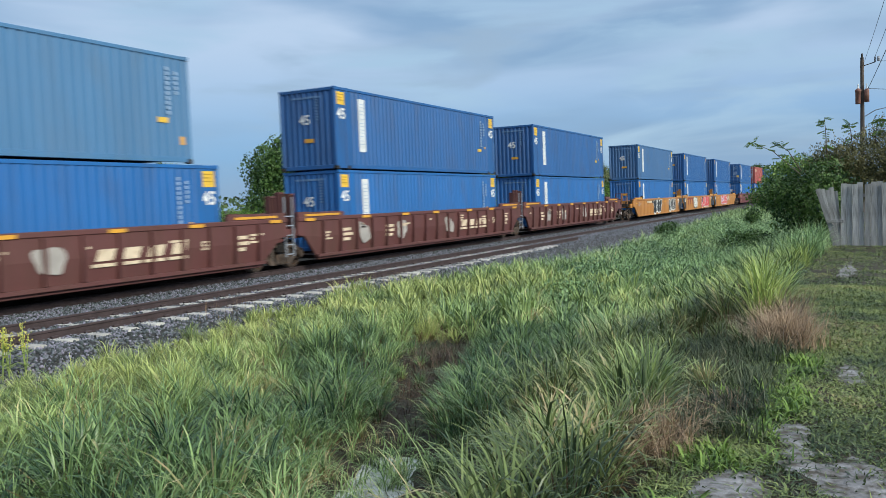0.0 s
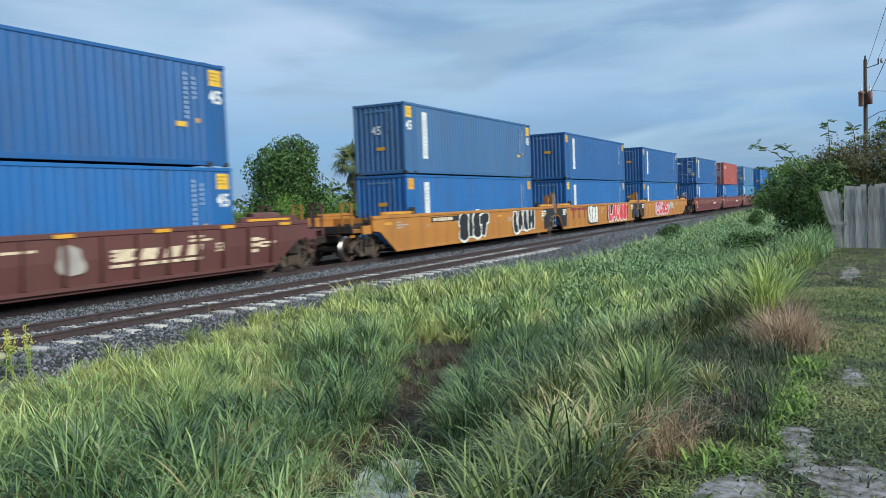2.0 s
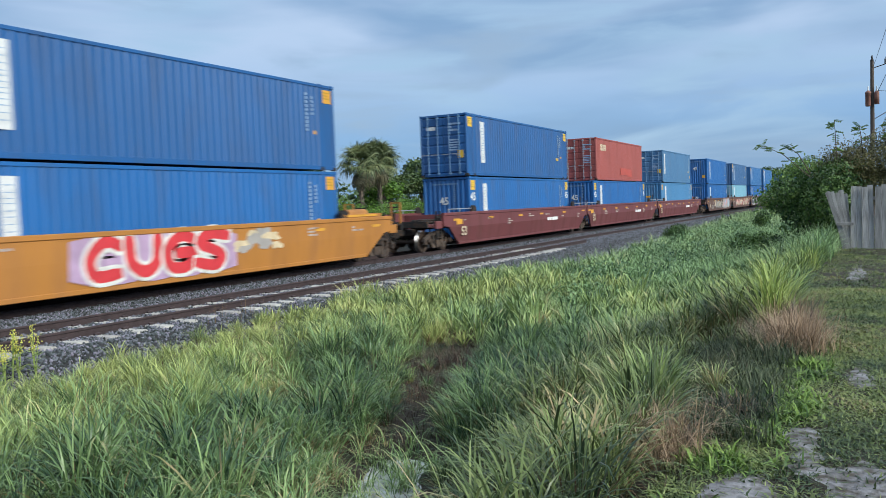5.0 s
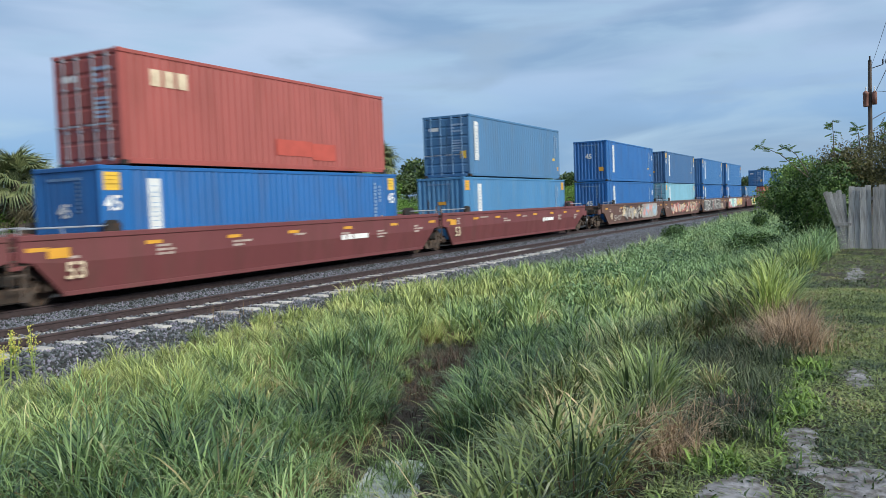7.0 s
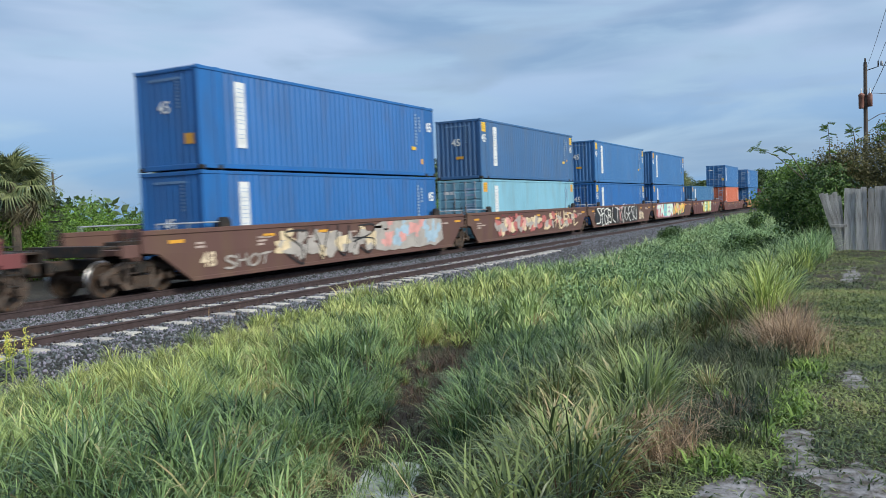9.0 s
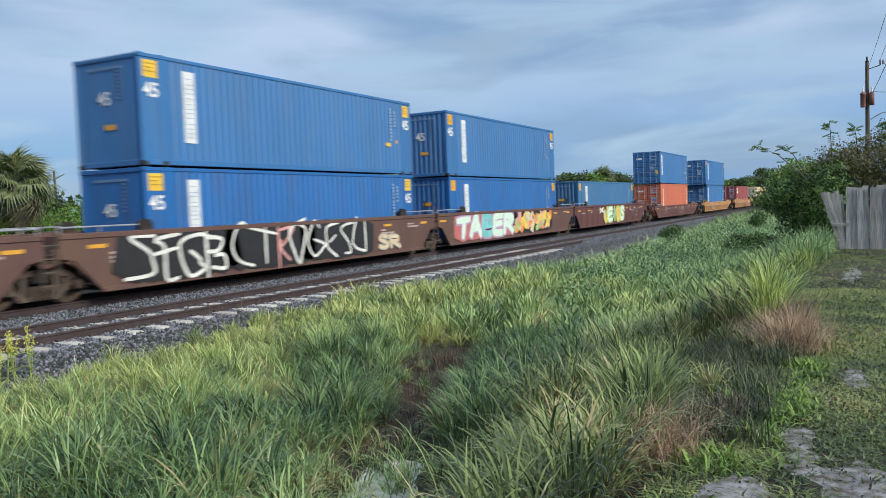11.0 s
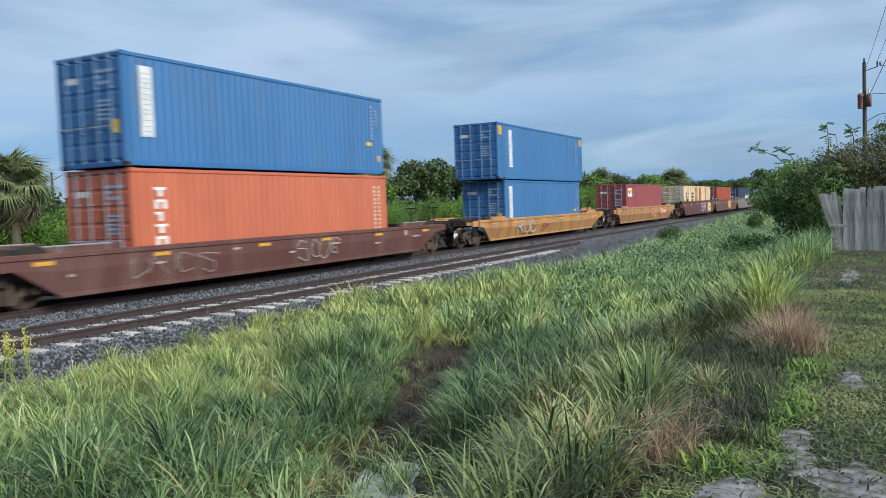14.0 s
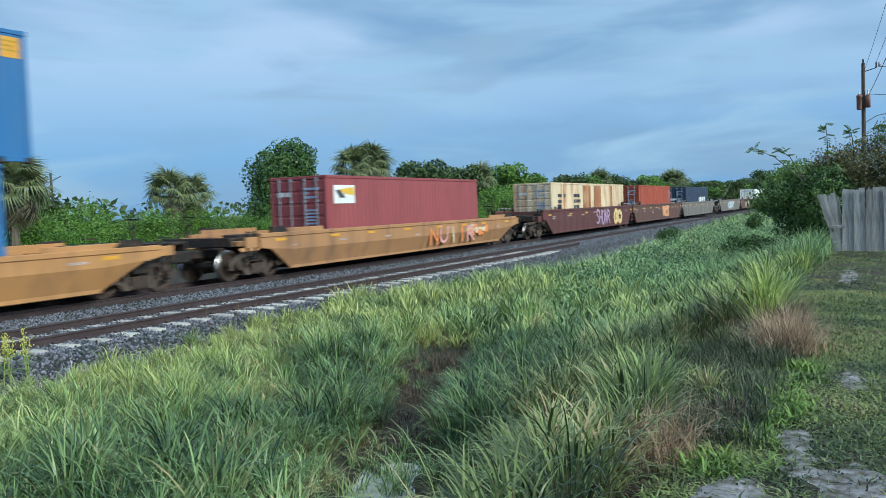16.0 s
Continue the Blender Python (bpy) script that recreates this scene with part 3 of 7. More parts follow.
# strokes of block letters in a unit square
GLYPHS = {
    "T": [[(0, 0.86), (1, 0.95)], [(0.52, 0.92), (0.42, 0.02)]], "A": [[(0, 0), (0.28, 0.6), (0.5, 1), (0.7, 0.55), (0.95, 0)], [(0.2, 0.36), (0.8, 0.4)]],
    "B": [[(0.12, 0), (0.15, 1)], [(0.15, 0.97), (0.8, 0.88), (0.7, 0.58), (0.2, 0.52)], [(0.2, 0.5), (0.95, 0.4), (0.8, 0.05), (0.12, 0.02)]],
    "E": [[(0.9, 0.97), (0.15, 0.92), (0.1, 0.5), (0.12, 0.08), (0.95, 0.03)], [(0.1, 0.5), (0.8, 0.56)]], "I": [[(0.45, 1), (0.55, 0)]], "L": [[(0.2, 1), (0.15, 0.05), (0.9, 0.05)]],
    "R": [[(0.12, 0), (0.15, 1)], [(0.15, 0.97), (0.88, 0.86), (0.75, 0.56), (0.2, 0.5)], [(0.3, 0.5), (0.65, 0.28), (1, 0)]], "S": [[(0.92, 0.9), (0.4, 1), (0.1, 0.75), (0.5, 0.52), (0.9, 0.28), (0.6, 0), (0.05, 0.08)]],
    "H": [[(0.12, 1), (0.15, 0)], [(0.85, 1), (0.88, 0)], [(0.15, 0.5), (0.85, 0.52)]], "O": [[(0.5, 1), (0.08, 0.7), (0.1, 0.25), (0.5, 0), (0.9, 0.3), (0.9, 0.72), (0.5, 1)]],
    "U": [[(0.1, 1), (0.12, 0.3), (0.5, 0), (0.88, 0.3), (0.9, 1)]], "N": [[(0.1, 0), (0.15, 1)], [(0.15, 0.95), (0.85, 0.05)], [(0.85, 0), (0.9, 1)]],
    "G": [[(0.9, 0.85), (0.45, 1), (0.1, 0.6), (0.2, 0.12), (0.6, 0), (0.92, 0.15), (0.9, 0.48), (0.5, 0.46)]], "C": [[(0.9, 0.85), (0.45, 1), (0.1, 0.55), (0.3, 0.05), (0.9, 0.1)]],
    "J": [[(0.75, 1), (0.8, 0.3), (0.45, 0), (0.05, 0.25)]], "X": [[(0, 0), (1, 1)], [(0, 1), (1, 0)]]}


def rounded(pts, n=5):
    """A smooth run of points through the corners of a stroke."""
    if len(pts) < 3:
        return [(pts[0][0] + (pts[1][0] - pts[0][0]) * i / 3, pts[0][1] + (pts[1][1] - pts[0][1]) * i / 3) for i in range(4)]
    out = []
    for i in range(len(pts) - 1):
        p0, p1, p2, p3 = (pts[max(0, min(len(pts) - 1, i + k))] for k in (-1, 0, 1, 2))
        for j in range(n):
            t = j / n
            out.append(tuple(0.5 * (2 * b + (c - a) * t + (2 * a - 5 * b + 4 * c - d) * t * t + (3 * b - a - 3 * c + d) * t ** 3) for a, b, c, d in zip(p0, p1, p2, p3)))
    return out + [pts[-1]]


def graffiti(parent, x0, x1, z0, z1, y, outline, fill, glyphs, weight, seed, back=None):
    """Sprayed block letters: over a ground, each letter an outline layer with fat strokes on it."""
    rnd = random.Random(seed)
    w, h = (x1 - x0) / len(glyphs), z1 - z0
    if back:
        pts = [(x0 + (x1 - x0) * i / 14, z0 + h * (0.5 + rnd.uniform(-0.05, 0.05))) for i in range(15)]
        part("graffiti_ground", ribbon(pts, h * 1.02, y - 0.001, 0.003), SPRAY[back], parent, "painted graffiti ground")
    fat = weight * h
    wild = 1.0 if weight > 0.11 else 5.0    # thin strokes are hasty scrawls
    for i, g in enumerate(glyphs):
        slant, dz = rnd.uniform(-0.06, 0.14), rnd.uniform(-0.04, 0.04) * h
        tone_i = fill if isinstance(fill, str) else fill[i % len(fill)]
        layer = y - 0.004 - 0.0014 * i
        edge, body = Shape(), Shape()
        for k, stroke in enumerate(GLYPHS[g]):
            pts = [(x0 + (i + 0.02 + 0.96 * (u + slant * (v - 0.5))) * w, z0 + fat * 0.55 + dz + v * (h - fat * 1.1)) for u, v in rounded([(u + rnd.uniform(-0.06, 0.06) * wild, v + rnd.uniform(-0.03, 0.03) * wild) for u, v in stroke])]
            if outline:
                r = ribbon(pts, fat * 1.42 + 0.05, layer - 0.0001 * k, 0.002)
                edge.add(r.v, r.f)
            r = ribbon(pts, fat * rnd.uniform(0.9, 1.1), layer - 0.0006 - 0.0001 * k, 0.0025)
            body.add(r.v, r.f)
        if outline:
            part("graffiti_outline", edge, SPRAY[outline], parent)
        part("graffiti_letter", body, SPRAY[tone_i], parent)


def mosaic(parent, x0, x1, z0, z1, y, tones, count, seed, back=None):
    """A tangle of overlapping sprayed patches with dark cracks between them."""
    rnd = random.Random(seed)
    h = z1 - z0
    if back:
        pts = [(x0 + (x1 - x0) * i / 14, z0 + h * (0.5 + rnd.uniform(-0.04, 0.04))) for i in range(15)]
        part("graffiti_ground", ribbon(pts, h, y - 0.001, 0.003), SPRAY[back], parent, "painted graffiti ground")
    for i in range(count):
        cx = x0 + (x1 - x0) * (i + 0.5 + rnd.uniform(-0.6, 0.6)) / count
        cz = z0 + h * rnd.uniform(0.22, 0.78)
        part("graffiti_patch", blob(cx, cz, rnd.uniform(0.28, 0.75), h * rnd.uniform(0.22, 0.5), y - 0.004 - 0.0007 * (i % 11), 0.003, rnd, 0.34)[1], SPRAY[rnd.choice(tones)], parent)


WHEEL_R = 0.457
truck_meshes = {}


def truck(parent, x, spinners):
    """A two-axle truck under a car: cast side frames, bolster, springs, and two wheelsets."""
    if not truck_meshes:
        side = Shape()
        # top member, dropped lower member, columns and pedestals, with open windows between
        side.prism([(-1.18, 0.46), (-1.18, 0.60), (-0.95, 0.68), (-0.5, 0.86), (0.5, 0.86), (0.95, 0.68), (1.18, 0.60), (1.18, 0.46), (0.9, 0.56), (0.48, 0.72), (-0.48, 0.72), (-0.9, 0.56)], "y", -0.07, 0.07)
        side.prism([(-0.80, 0.50), (-0.68, 0.52), (-0.42, 0.27), (0.42, 0.27), (0.68, 0.52), (0.80, 0.50), (0.50, 0.16), (-0.50, 0.16)], "y", -0.07, 0.07)
        for k in (-0.4, 0.4):
            side.box(k - 0.06, k + 0.06, -0.06, 0.06, 0.24, 0.76)
        for k in (-0.889, 0.889):
            side.box(k - 0.26, k - 0.15, -0.065, 0.065, 0.34, 0.62)
            side.box(k + 0.15, k + 0.26, -0.065, 0.065, 0.34, 0.62)
        truck_meshes["side"] = side.mesh("side_frame", DUSTY)
        win = Shape()
        for k in (-0.2, 0.0, 0.2):
            win.lathe([(0.0, 0.2), (0.085, 0.2), (0.085, 0.5), (0.0, 0.5)], 10, "z", (k, -0.09, 0.0))
        truck_meshes["spring"] = win.mesh("spring_nest", STEEL)
        cap = Shape().lathe([(0.0, -0.16), (0.1, -0.16), (0.13, -0.11), (0.13, 0.0)], 12, "y", (0, 0, WHEEL_R))
        truck_meshes["cap"] = cap.mesh("bearing_cap", STEEL)
        bol = Shape().box(-0.22, 0.22, -1.15, 1.15, 0.55, 0.82, 0.03).tube((0, 0, 0.8), (0, 0, 0.98), 0.24, n=14)
        truck_meshes["bolster"] = bol.mesh("bolster", BLACK)
        ws = Shape()
        for y in (-1, 1):
            ws.lathe([(0.09, y * 0.69), (0.13, y * 0.7), (0.16, y * 0.735), (0.33, y * 0.755), (0.39, y * 0.8), (0.445, y * 0.8), (0.457, y * 0.79),
                      (0.459, y * 0.71), (0.487, y * 0.69), (0.485, y * 0.665), (0.39, y * 0.665), (0.33, y * 0.71), (0.15, y * 0.7), (0.09, y * 0.67)], 28)
            for k in range(4):
                a = k * math.pi / 2 + 0.4
                ws.box(0.23 * math.cos(a) - 0.03, 0.23 * math.cos(a) + 0.03, y * 0.76 - 0.012, y * 0.76 + 0.012, 0.23 * math.sin(a) - 0.03, 0.23 * math.sin(a) + 0.03)
        ws.tube((0, -0.95, 0), (0, 0.95, 0), 0.085, n=12)
        me = ws.mesh("wheelset", STEEL, smooth=False)
        me.materials.append(SHINY)
        for f in me.polygons:
            rr = [math.hypot(me.vertices[i].co.x, me.vertices[i].co.z) for i in f.vertices]
            if min(rr) > 0.44:
                f.material_index = 1
        truck_meshes["wheelset"] = me
    tr = part("truck", truck_meshes["bolster"], BLACK, parent, "black cast steel truck with two wheelsets", at=pose(x, 0, 0))
    for y in (-1, 1):
        sf = part("side_frame", truck_meshes["side"], BLACK, tr, at=pose(0, y * 1.0, 0))
        part("spring_nest", truck_meshes["spring"], STEEL, tr, at=pose(0, y * 1.0, 0))
        for k in (-0.889, 0.889):
            part("bearing_cap", truck_meshes["cap"], STEEL, tr, at=pose(k, y * 1.06, 0, 0, 0, 0 if y < 0 else 180))
    for k in (-0.889, 0.889):
        w = part("wheelset", truck_meshes["wheelset"], STEEL, tr, "steel wheelset with bright worn rims", at=pose(k, 0, WHEEL_R))
        spinners.append((w, k))
    return tr


def well_car(style, colour, pitch, first, last, label, seed, spinners):
    """One unit of a well car, centred on its well; its trucks stand at both ends of the unit's length."""
    rnd = random.Random(seed)
    style_tall = style == "ribbed" or colour == "car_yellow"
    mat = PAINT[colour]
    half = pitch / 2
    hw, wb = half - 0.55, half - 1.45
    TOP = {"car_mustard": 1.26, "car_tan": 1.38, "car_oxide": 1.24}.get(colour, 1.62)
    low = TOP < 1.5
    BOT, MID, SY = 0.27, 0.84 if low else 0.98, 1.52
    LEAN = 0.24 if colour in ("car_mustard", "car_tan") else 0.10 if low or style == "ribbed" else 0.15 if colour == "car_red" else 0.03
    c = thing("well_car", label, "rail car", "well cars of the train")
    for y in (-1, 1):
        s = Shape()
        # rings along the side: the plate drops from the end over the truck down to the well
        rise = 0.90 if low else 1.02
        fx, bx = (0.5 if first else 0.0), (0.5 if last else 0.0)
        secs = [(-hw - 0.35 - fx, rise + 0.06), (-hw - fx * 0.7, rise), (-hw + 0.78, BOT), (hw - 0.78, BOT), (hw + bx * 0.7, rise), (hw + 0.35 + bx, rise + 0.06)]
        v = []
        for x, zb in secs:
            zm = max(MID, zb + 0.02)
            lean = LEAN * (zm - zb) / (MID - BOT)
            v += [(x, y * SY, TOP), (x, y * SY, zm), (x, y * (SY - lean), zb), (x, y * (SY - lean - 0.09), zb), (x, y * (SY - 0.1), zm), (x, y * (SY - 0.1), TOP)]
        f = []
        for i in range(len(secs) - 1):
            f += [(i * 6 + j, i * 6 + (j + 1) % 6, (i + 1) * 6 + (j + 1) % 6, (i + 1) * 6 + j) for j in range(6)]
        f += [tuple(range(6)), tuple(range(len(secs) * 6 - 6, len(secs) * 6))]
        s.add(v, f)
        part("side_plate", s, mat, c)
        chord = Shape().box(-hw - 0.35 - fx, hw + 0.35 + bx, min(y * (SY - 0.12), y * (SY + 0.035)), max(y * (SY - 0.12), y * (SY + 0.035)), TOP - 0.11, TOP + 0.02, 0.015)
        part("top_chord", chord, mat, c)
        foot = Shape().box(-hw + 0.8, hw - 0.8, min(y * (SY - LEAN - 0.12), y * (SY - LEAN + 0.02)), max(y * (SY - LEAN - 0.12), y * (SY - LEAN + 0.02)), BOT - 0.06, BOT + 0.06, 0.015)
        part("bottom_chord", foot, mat, c)
        if style == "ribbed":
            n = 17
            for i in range(n):
                x = -wb + 0.1 + (2 * wb - 0.2) * i / (n - 1)
                r = Shape().prism([(y * SY, TOP - 0.1), (y * (SY + 0.09), TOP - 0.14), (y * (SY + 0.09), MID), (y * (SY + 0.06), 0.42), (y * (SY - 0.1), 0.36)], "x", x - 0.045, x + 0.045)
                part("rib", r, mat, c)
            part("side_flange", Shape().box(-hw + 0.7, hw - 0.7, min(y * (SY - 0.1), y * (SY + 0.03)), max(y * (SY - 0.1), y * (SY + 0.03)), 0.30, 0.40, 0.01), mat, c)
    floor = Shape().box(-wb + 0.1, wb - 0.1, -0.5, 0.5, 0.22, 0.30)
    for i in range(9):
        x = -wb + 0.4 + (2 * wb - 0.8) * i / 8
        floor.box(x - 0.15, x + 0.15, -1.22, 1.22, 0.215, 0.34)
    part("well_floor", floor, BLACK, c)
    for sgn in (-1, 1):
        e = Shape()
        # end bulkhead and the shelf over the truck, narrowing towards the coupling
        e.box(min(sgn * wb, sgn * (wb + 0.1)), max(sgn * wb, sgn * (wb + 0.1)), -1.41, 1.41, 0.95, TOP - 0.06, 0.01)
        part("bulkhead", e, mat, c)
        outer = (sgn < 0 and first) or (sgn > 0 and last)
        tip = 1.0 if outer else 0.5
        p = [(-1.38, sgn * (wb + 0.11)), (1.38, sgn * (wb + 0.11)), (1.38, sgn * (hw + 0.3)), (0.75, sgn * (hw + tip)), (-0.75, sgn * (hw + tip)), (-1.38, sgn * (hw + 0.3))]
        for y in (-1, 1):
            outer = (sgn < 0 and first) or (sgn > 0 and last)
            reach = half + (0.35 if outer else -0.12)
            a, b = sorted((sgn * (hw + (0.86 if outer else 0.36)), sgn * (reach + (0.5 if outer else 0.0))))
            part("end_sill", Shape().box(a, b, y * 1.4 - 0.05, y * 1.4 + 0.05, 0.98, min(TOP - 0.02, 1.3), 0.012), mat, c)
            if low:
                a, b = sorted((sgn * (hw - 2.4), sgn * (hw + 0.3)))
                part("end_lip", Shape().box(a, b, y * 1.44 - 0.03, y * 1.44 + 0.03, TOP - 0.01, TOP + 0.14, 0.01), mat, c)
        part("end_platform", Shape().prism([(b, a) for a, b in p], "z", 1.02, 1.16), mat, c)
        part("centre_sill", Shape().box(min(sgn * (wb + 0.12), sgn * (half - 0.05)), max(sgn * (wb + 0.12), sgn * (half - 0.05)), -0.32, 0.32, 0.93, 1.36, 0.02), BLACK if style != "ribbed" else mat, c)
        for y in (-1, 1):
            g = Shape().prism([(sgn * (hw - 0.55), TOP), (sgn * (hw + 0.3), TOP), (sgn * (hw + 0.3), TOP + 0.2), (sgn * (hw - 0.3), TOP + 0.2)], "y", y * 1.47 - 0.05, y * 1.47 + 0.05)
            if style != "ribbed" and not low:
                g = Shape().prism([(sgn * (hw - 2.38), TOP), (sgn * (hw - 1.92), TOP), (sgn * (hw - 1.94), TOP + 0.2), (sgn * (hw - 2.04), TOP + 0.29), (sgn * (hw - 2.26), TOP + 0.29), (sgn * (hw - 2.36), TOP + 0.2)], "y", y * 1.46 - 0.06, y * 1.46 + 0.06)
            part("corner_guide", g, mat if style == "ribbed" else BLACK, c)
            if style_tall:
                a, b = sorted((sgn * (hw - 2.3), sgn * (hw + 0.2)))
                part("end_lip", Shape().box(a, b, y * 1.46 - 0.06, y * 1.46 + 0.06, TOP + 0.021, TOP + 0.15, 0.012), mat, c)
                if y < 0:
                    part("reflector", Shape().box(a + 0.3, b - 0.3, -1.53, -1.521, TOP + 0.05, TOP + 0.12), YELLOW, c, "yellow reflective strip")
            rail = Shape().tube((sgn * (hw - 2.2), y * 1.46, TOP + 0.16), (sgn * (hw + 0.32), y * 1.46, TOP + 0.16), 0.022, n=6)
            for x in (hw - 2.1, hw - 0.8, hw + 0.28):
                rail.tube((sgn * x, y * 1.46, TOP - 0.06), (sgn * x, y * 1.46, TOP + 0.16), 0.02, n=6)
            if colour not in ("car_mustard", "car_tan", "car_yellow"):
                part("handrail", rail, mat if style == "ribbed" else GALV, c)
            lad = Shape()
            for x in (hw + 0.95, hw + 1.3):
                lad.box(sgn * x - 0.02, sgn * x + 0.02, y * 1.4 - 0.03, y * 1.4 + 0.03, 0.55, TOP + 0.1)
            for z in (0.6, 0.85, 1.15, 1.45):
                lad.box(min(sgn * (hw + 0.95), sgn * (hw + 1.3)), max(sgn * (hw + 0.95), sgn * (hw + 1.3)), y * 1.4 - 0.02, y * 1.4 + 0.02, z - 0.015, z + 0.015)
            if outer:
                part("ladder", lad, mat if style == "ribbed" else BLACK, c)
        if (sgn < 0 and first) or (sgn > 0 and last):
            cp = Shape().box(min(sgn * (half - 0.1), sgn * (half + 1.95)), max(sgn * (half - 0.1), sgn * (half + 1.95)), -0.16, 0.16, 0.72, 0.98, 0.03)
            cp.box(min(sgn * (half + 1.85), sgn * (half + 2.3)), max(sgn * (half + 1.85), sgn * (half + 2.3)), -0.26, 0.2, 0.64, 1.02, 0.05)
            part("coupler", cp, BLACK, c)
            deck = Shape().box(min(sgn * (half + 0.75), sgn * (half + 1.42)), max(sgn * (half + 0.75), sgn * (half + 1.42)), -1.3, 1.3, 1.24, 1.3, 0.01)
            deck.box(sgn * (half + 1.38) - 0.05, sgn * (half + 1.38) + 0.05, -1.35, 1.35, 1.05, 1.32, 0.01)
            part("end_deck", deck, mat if style == "ribbed" else BLACK, c)
            for y in (-1.1, 1.1) if colour in ("car_yellow", "car_brown") and pitch > 19.3 and style_tall else ():
                st = Shape()
                for k in (-0.2, 0.2):
                    st.box(sgn * (half + 1.36) - 0.03, sgn * (half + 1.36) + 0.03, y + k - 0.03, y + k + 0.03, 1.25, 2.15)
                for z in (1.7, 2.12):
                    st.box(sgn * (half + 1.36) - 0.02, sgn * (half + 1.36) + 0.02, y - 0.2, y + 0.2, z - 0.02, z + 0.02)
                part("end_railing", st, mat, c)
            bw = Shape().lathe([(0.26, -0.02), (0.28, 0.0), (0.26, 0.02), (0.24, 0.0), (0.26, -0.02)], 16, "x", (sgn * (half + 1.2), 0.45, 1.95))
            bw.box(sgn * (half + 1.2) - 0.015, sgn * (half + 1.2) + 0.015, 0.19, 0.71, 1.93, 1.97).tube((sgn * (half + 1.2), 0.45, 1.25), (sgn * (half + 1.2), 0.45, 1.95), 0.03, n=6)
            part("brake_wheel", bw, BLACK, c)
            part("equipment_box", Shape().box(min(sgn * (half - 0.9), sgn * (half - 0.35)), max(sgn * (half - 0.9), sgn * (half - 0.35)), -1.25, -0.7, 1.16, min(TOP, 1.5), 0.03), BLACK, c)
    # posts of the inner joints
    if not last:
        lad = Shape()
        for x in (half - 0.2, half + 0.2):
            lad.box(x - 0.02, x + 0.02, -1.47, -1.43, 0.42, 2.3 if style_tall else 1.95)
        for k in range(5):
            z = 0.5 + 0.3 * k
            lad.box(half - 0.2, half + 0.2, -1.465, -1.435, z - 0.016, z + 0.016)
        part("ladder", lad, GALV if style_tall else DUSTY, c, "steel ladder between two units")
        part("ladder_bracket", Shape().box(half - 0.3, half + 0.3, -1.43, -0.3, 0.99, 1.08, 0.01), BLACK, c)
        if style_tall:
            for x, w, z in ((half - 0.62, 0.11, 2.28), (half - 0.18, 0.10, 2.40), (half + 0.34, 0.12, 2.36)) if style == "ribbed" else ((half - 0.66, 0.055, 2.2), (half + 0.30, 0.055, 2.36)):
                q = Shape().box(x - w, x - w + 0.05, -1.36, -1.12, 1.1, z, 0.008).box(x + w - 0.05, x + w, -1.36, -1.12, 1.1, z, 0.008)
                q.box(x - w + 0.05, x + w - 0.05, -1.20, -1.13, 1.1, z - 0.02).box(x - w, x + w, -1.37, -1.1, z, z + 0.06, 0.01)
                part("stanchion", q, mat, c)
            part("end_beam", Shape().box(half - 0.8, half + 0.5, -1.38, -1.1, 1.09, 1.3, 0.015), mat if style == "ribbed" else BLACK, c)
        else:
            part("stanchion", Shape().tube((half - 0.42, -1.2, 1.05), (half - 0.42, -1.2, 2.2), 0.03, n=6), BLACK, c)
        part("air_reservoir", Shape().tube((half - 0.9, 0.2, 1.42), (half + 0.9, 0.2, 1.42), 0.2, n=14), BLACK, c)
    if last and not low:
        part("air_reservoir", Shape().tube((half - 1.7, -0.85, TOP + 0.12), (half - 0.5, -0.85, TOP + 0.12), 0.19, n=14), mat, c)
    if first:
        truck(c, -half, spinners)
    truck(c, half, spinners)
    # reflectors and small lettering on the near side
    y0 = -SY - 0.037
    n = rnd.choice((6, 7, 8))
    for i in range(n):
        x = -hw + 0.4 + (2 * hw - 0.8) * (i + rnd.uniform(-0.12, 0.12)) / (n - 1)
        zt = TOP - 0.015 if style == "ribbed" else TOP - (0.16 if low else 0.26)
        yy = y0 if style == "ribbed" else -SY - 0.002
        part("reflector", Shape().box(x - 0.26, x + 0.26, yy - 0.006, yy + 0.002, zt - 0.09, zt), YELLOW, c, "yellow reflective strip")
    for i in range(7):
        x = -hw + 0.8 + (2 * hw - 2.4) * i / 6 + rnd.uniform(-0.3, 0.3)
        rows = [[rnd.uniform(0.15, 0.5) for _ in range(rnd.choice((1, 2)))] for _ in range(rnd.choice((1, 2, 3)))]
        bars(c, "lettering", CREAMY if style == "ribbed" else STENCIL, x, -SY - 0.004, TOP - rnd.uniform(0.22, 0.5), rows[:1] if low else rows, 0.06, 0.045)
    return c

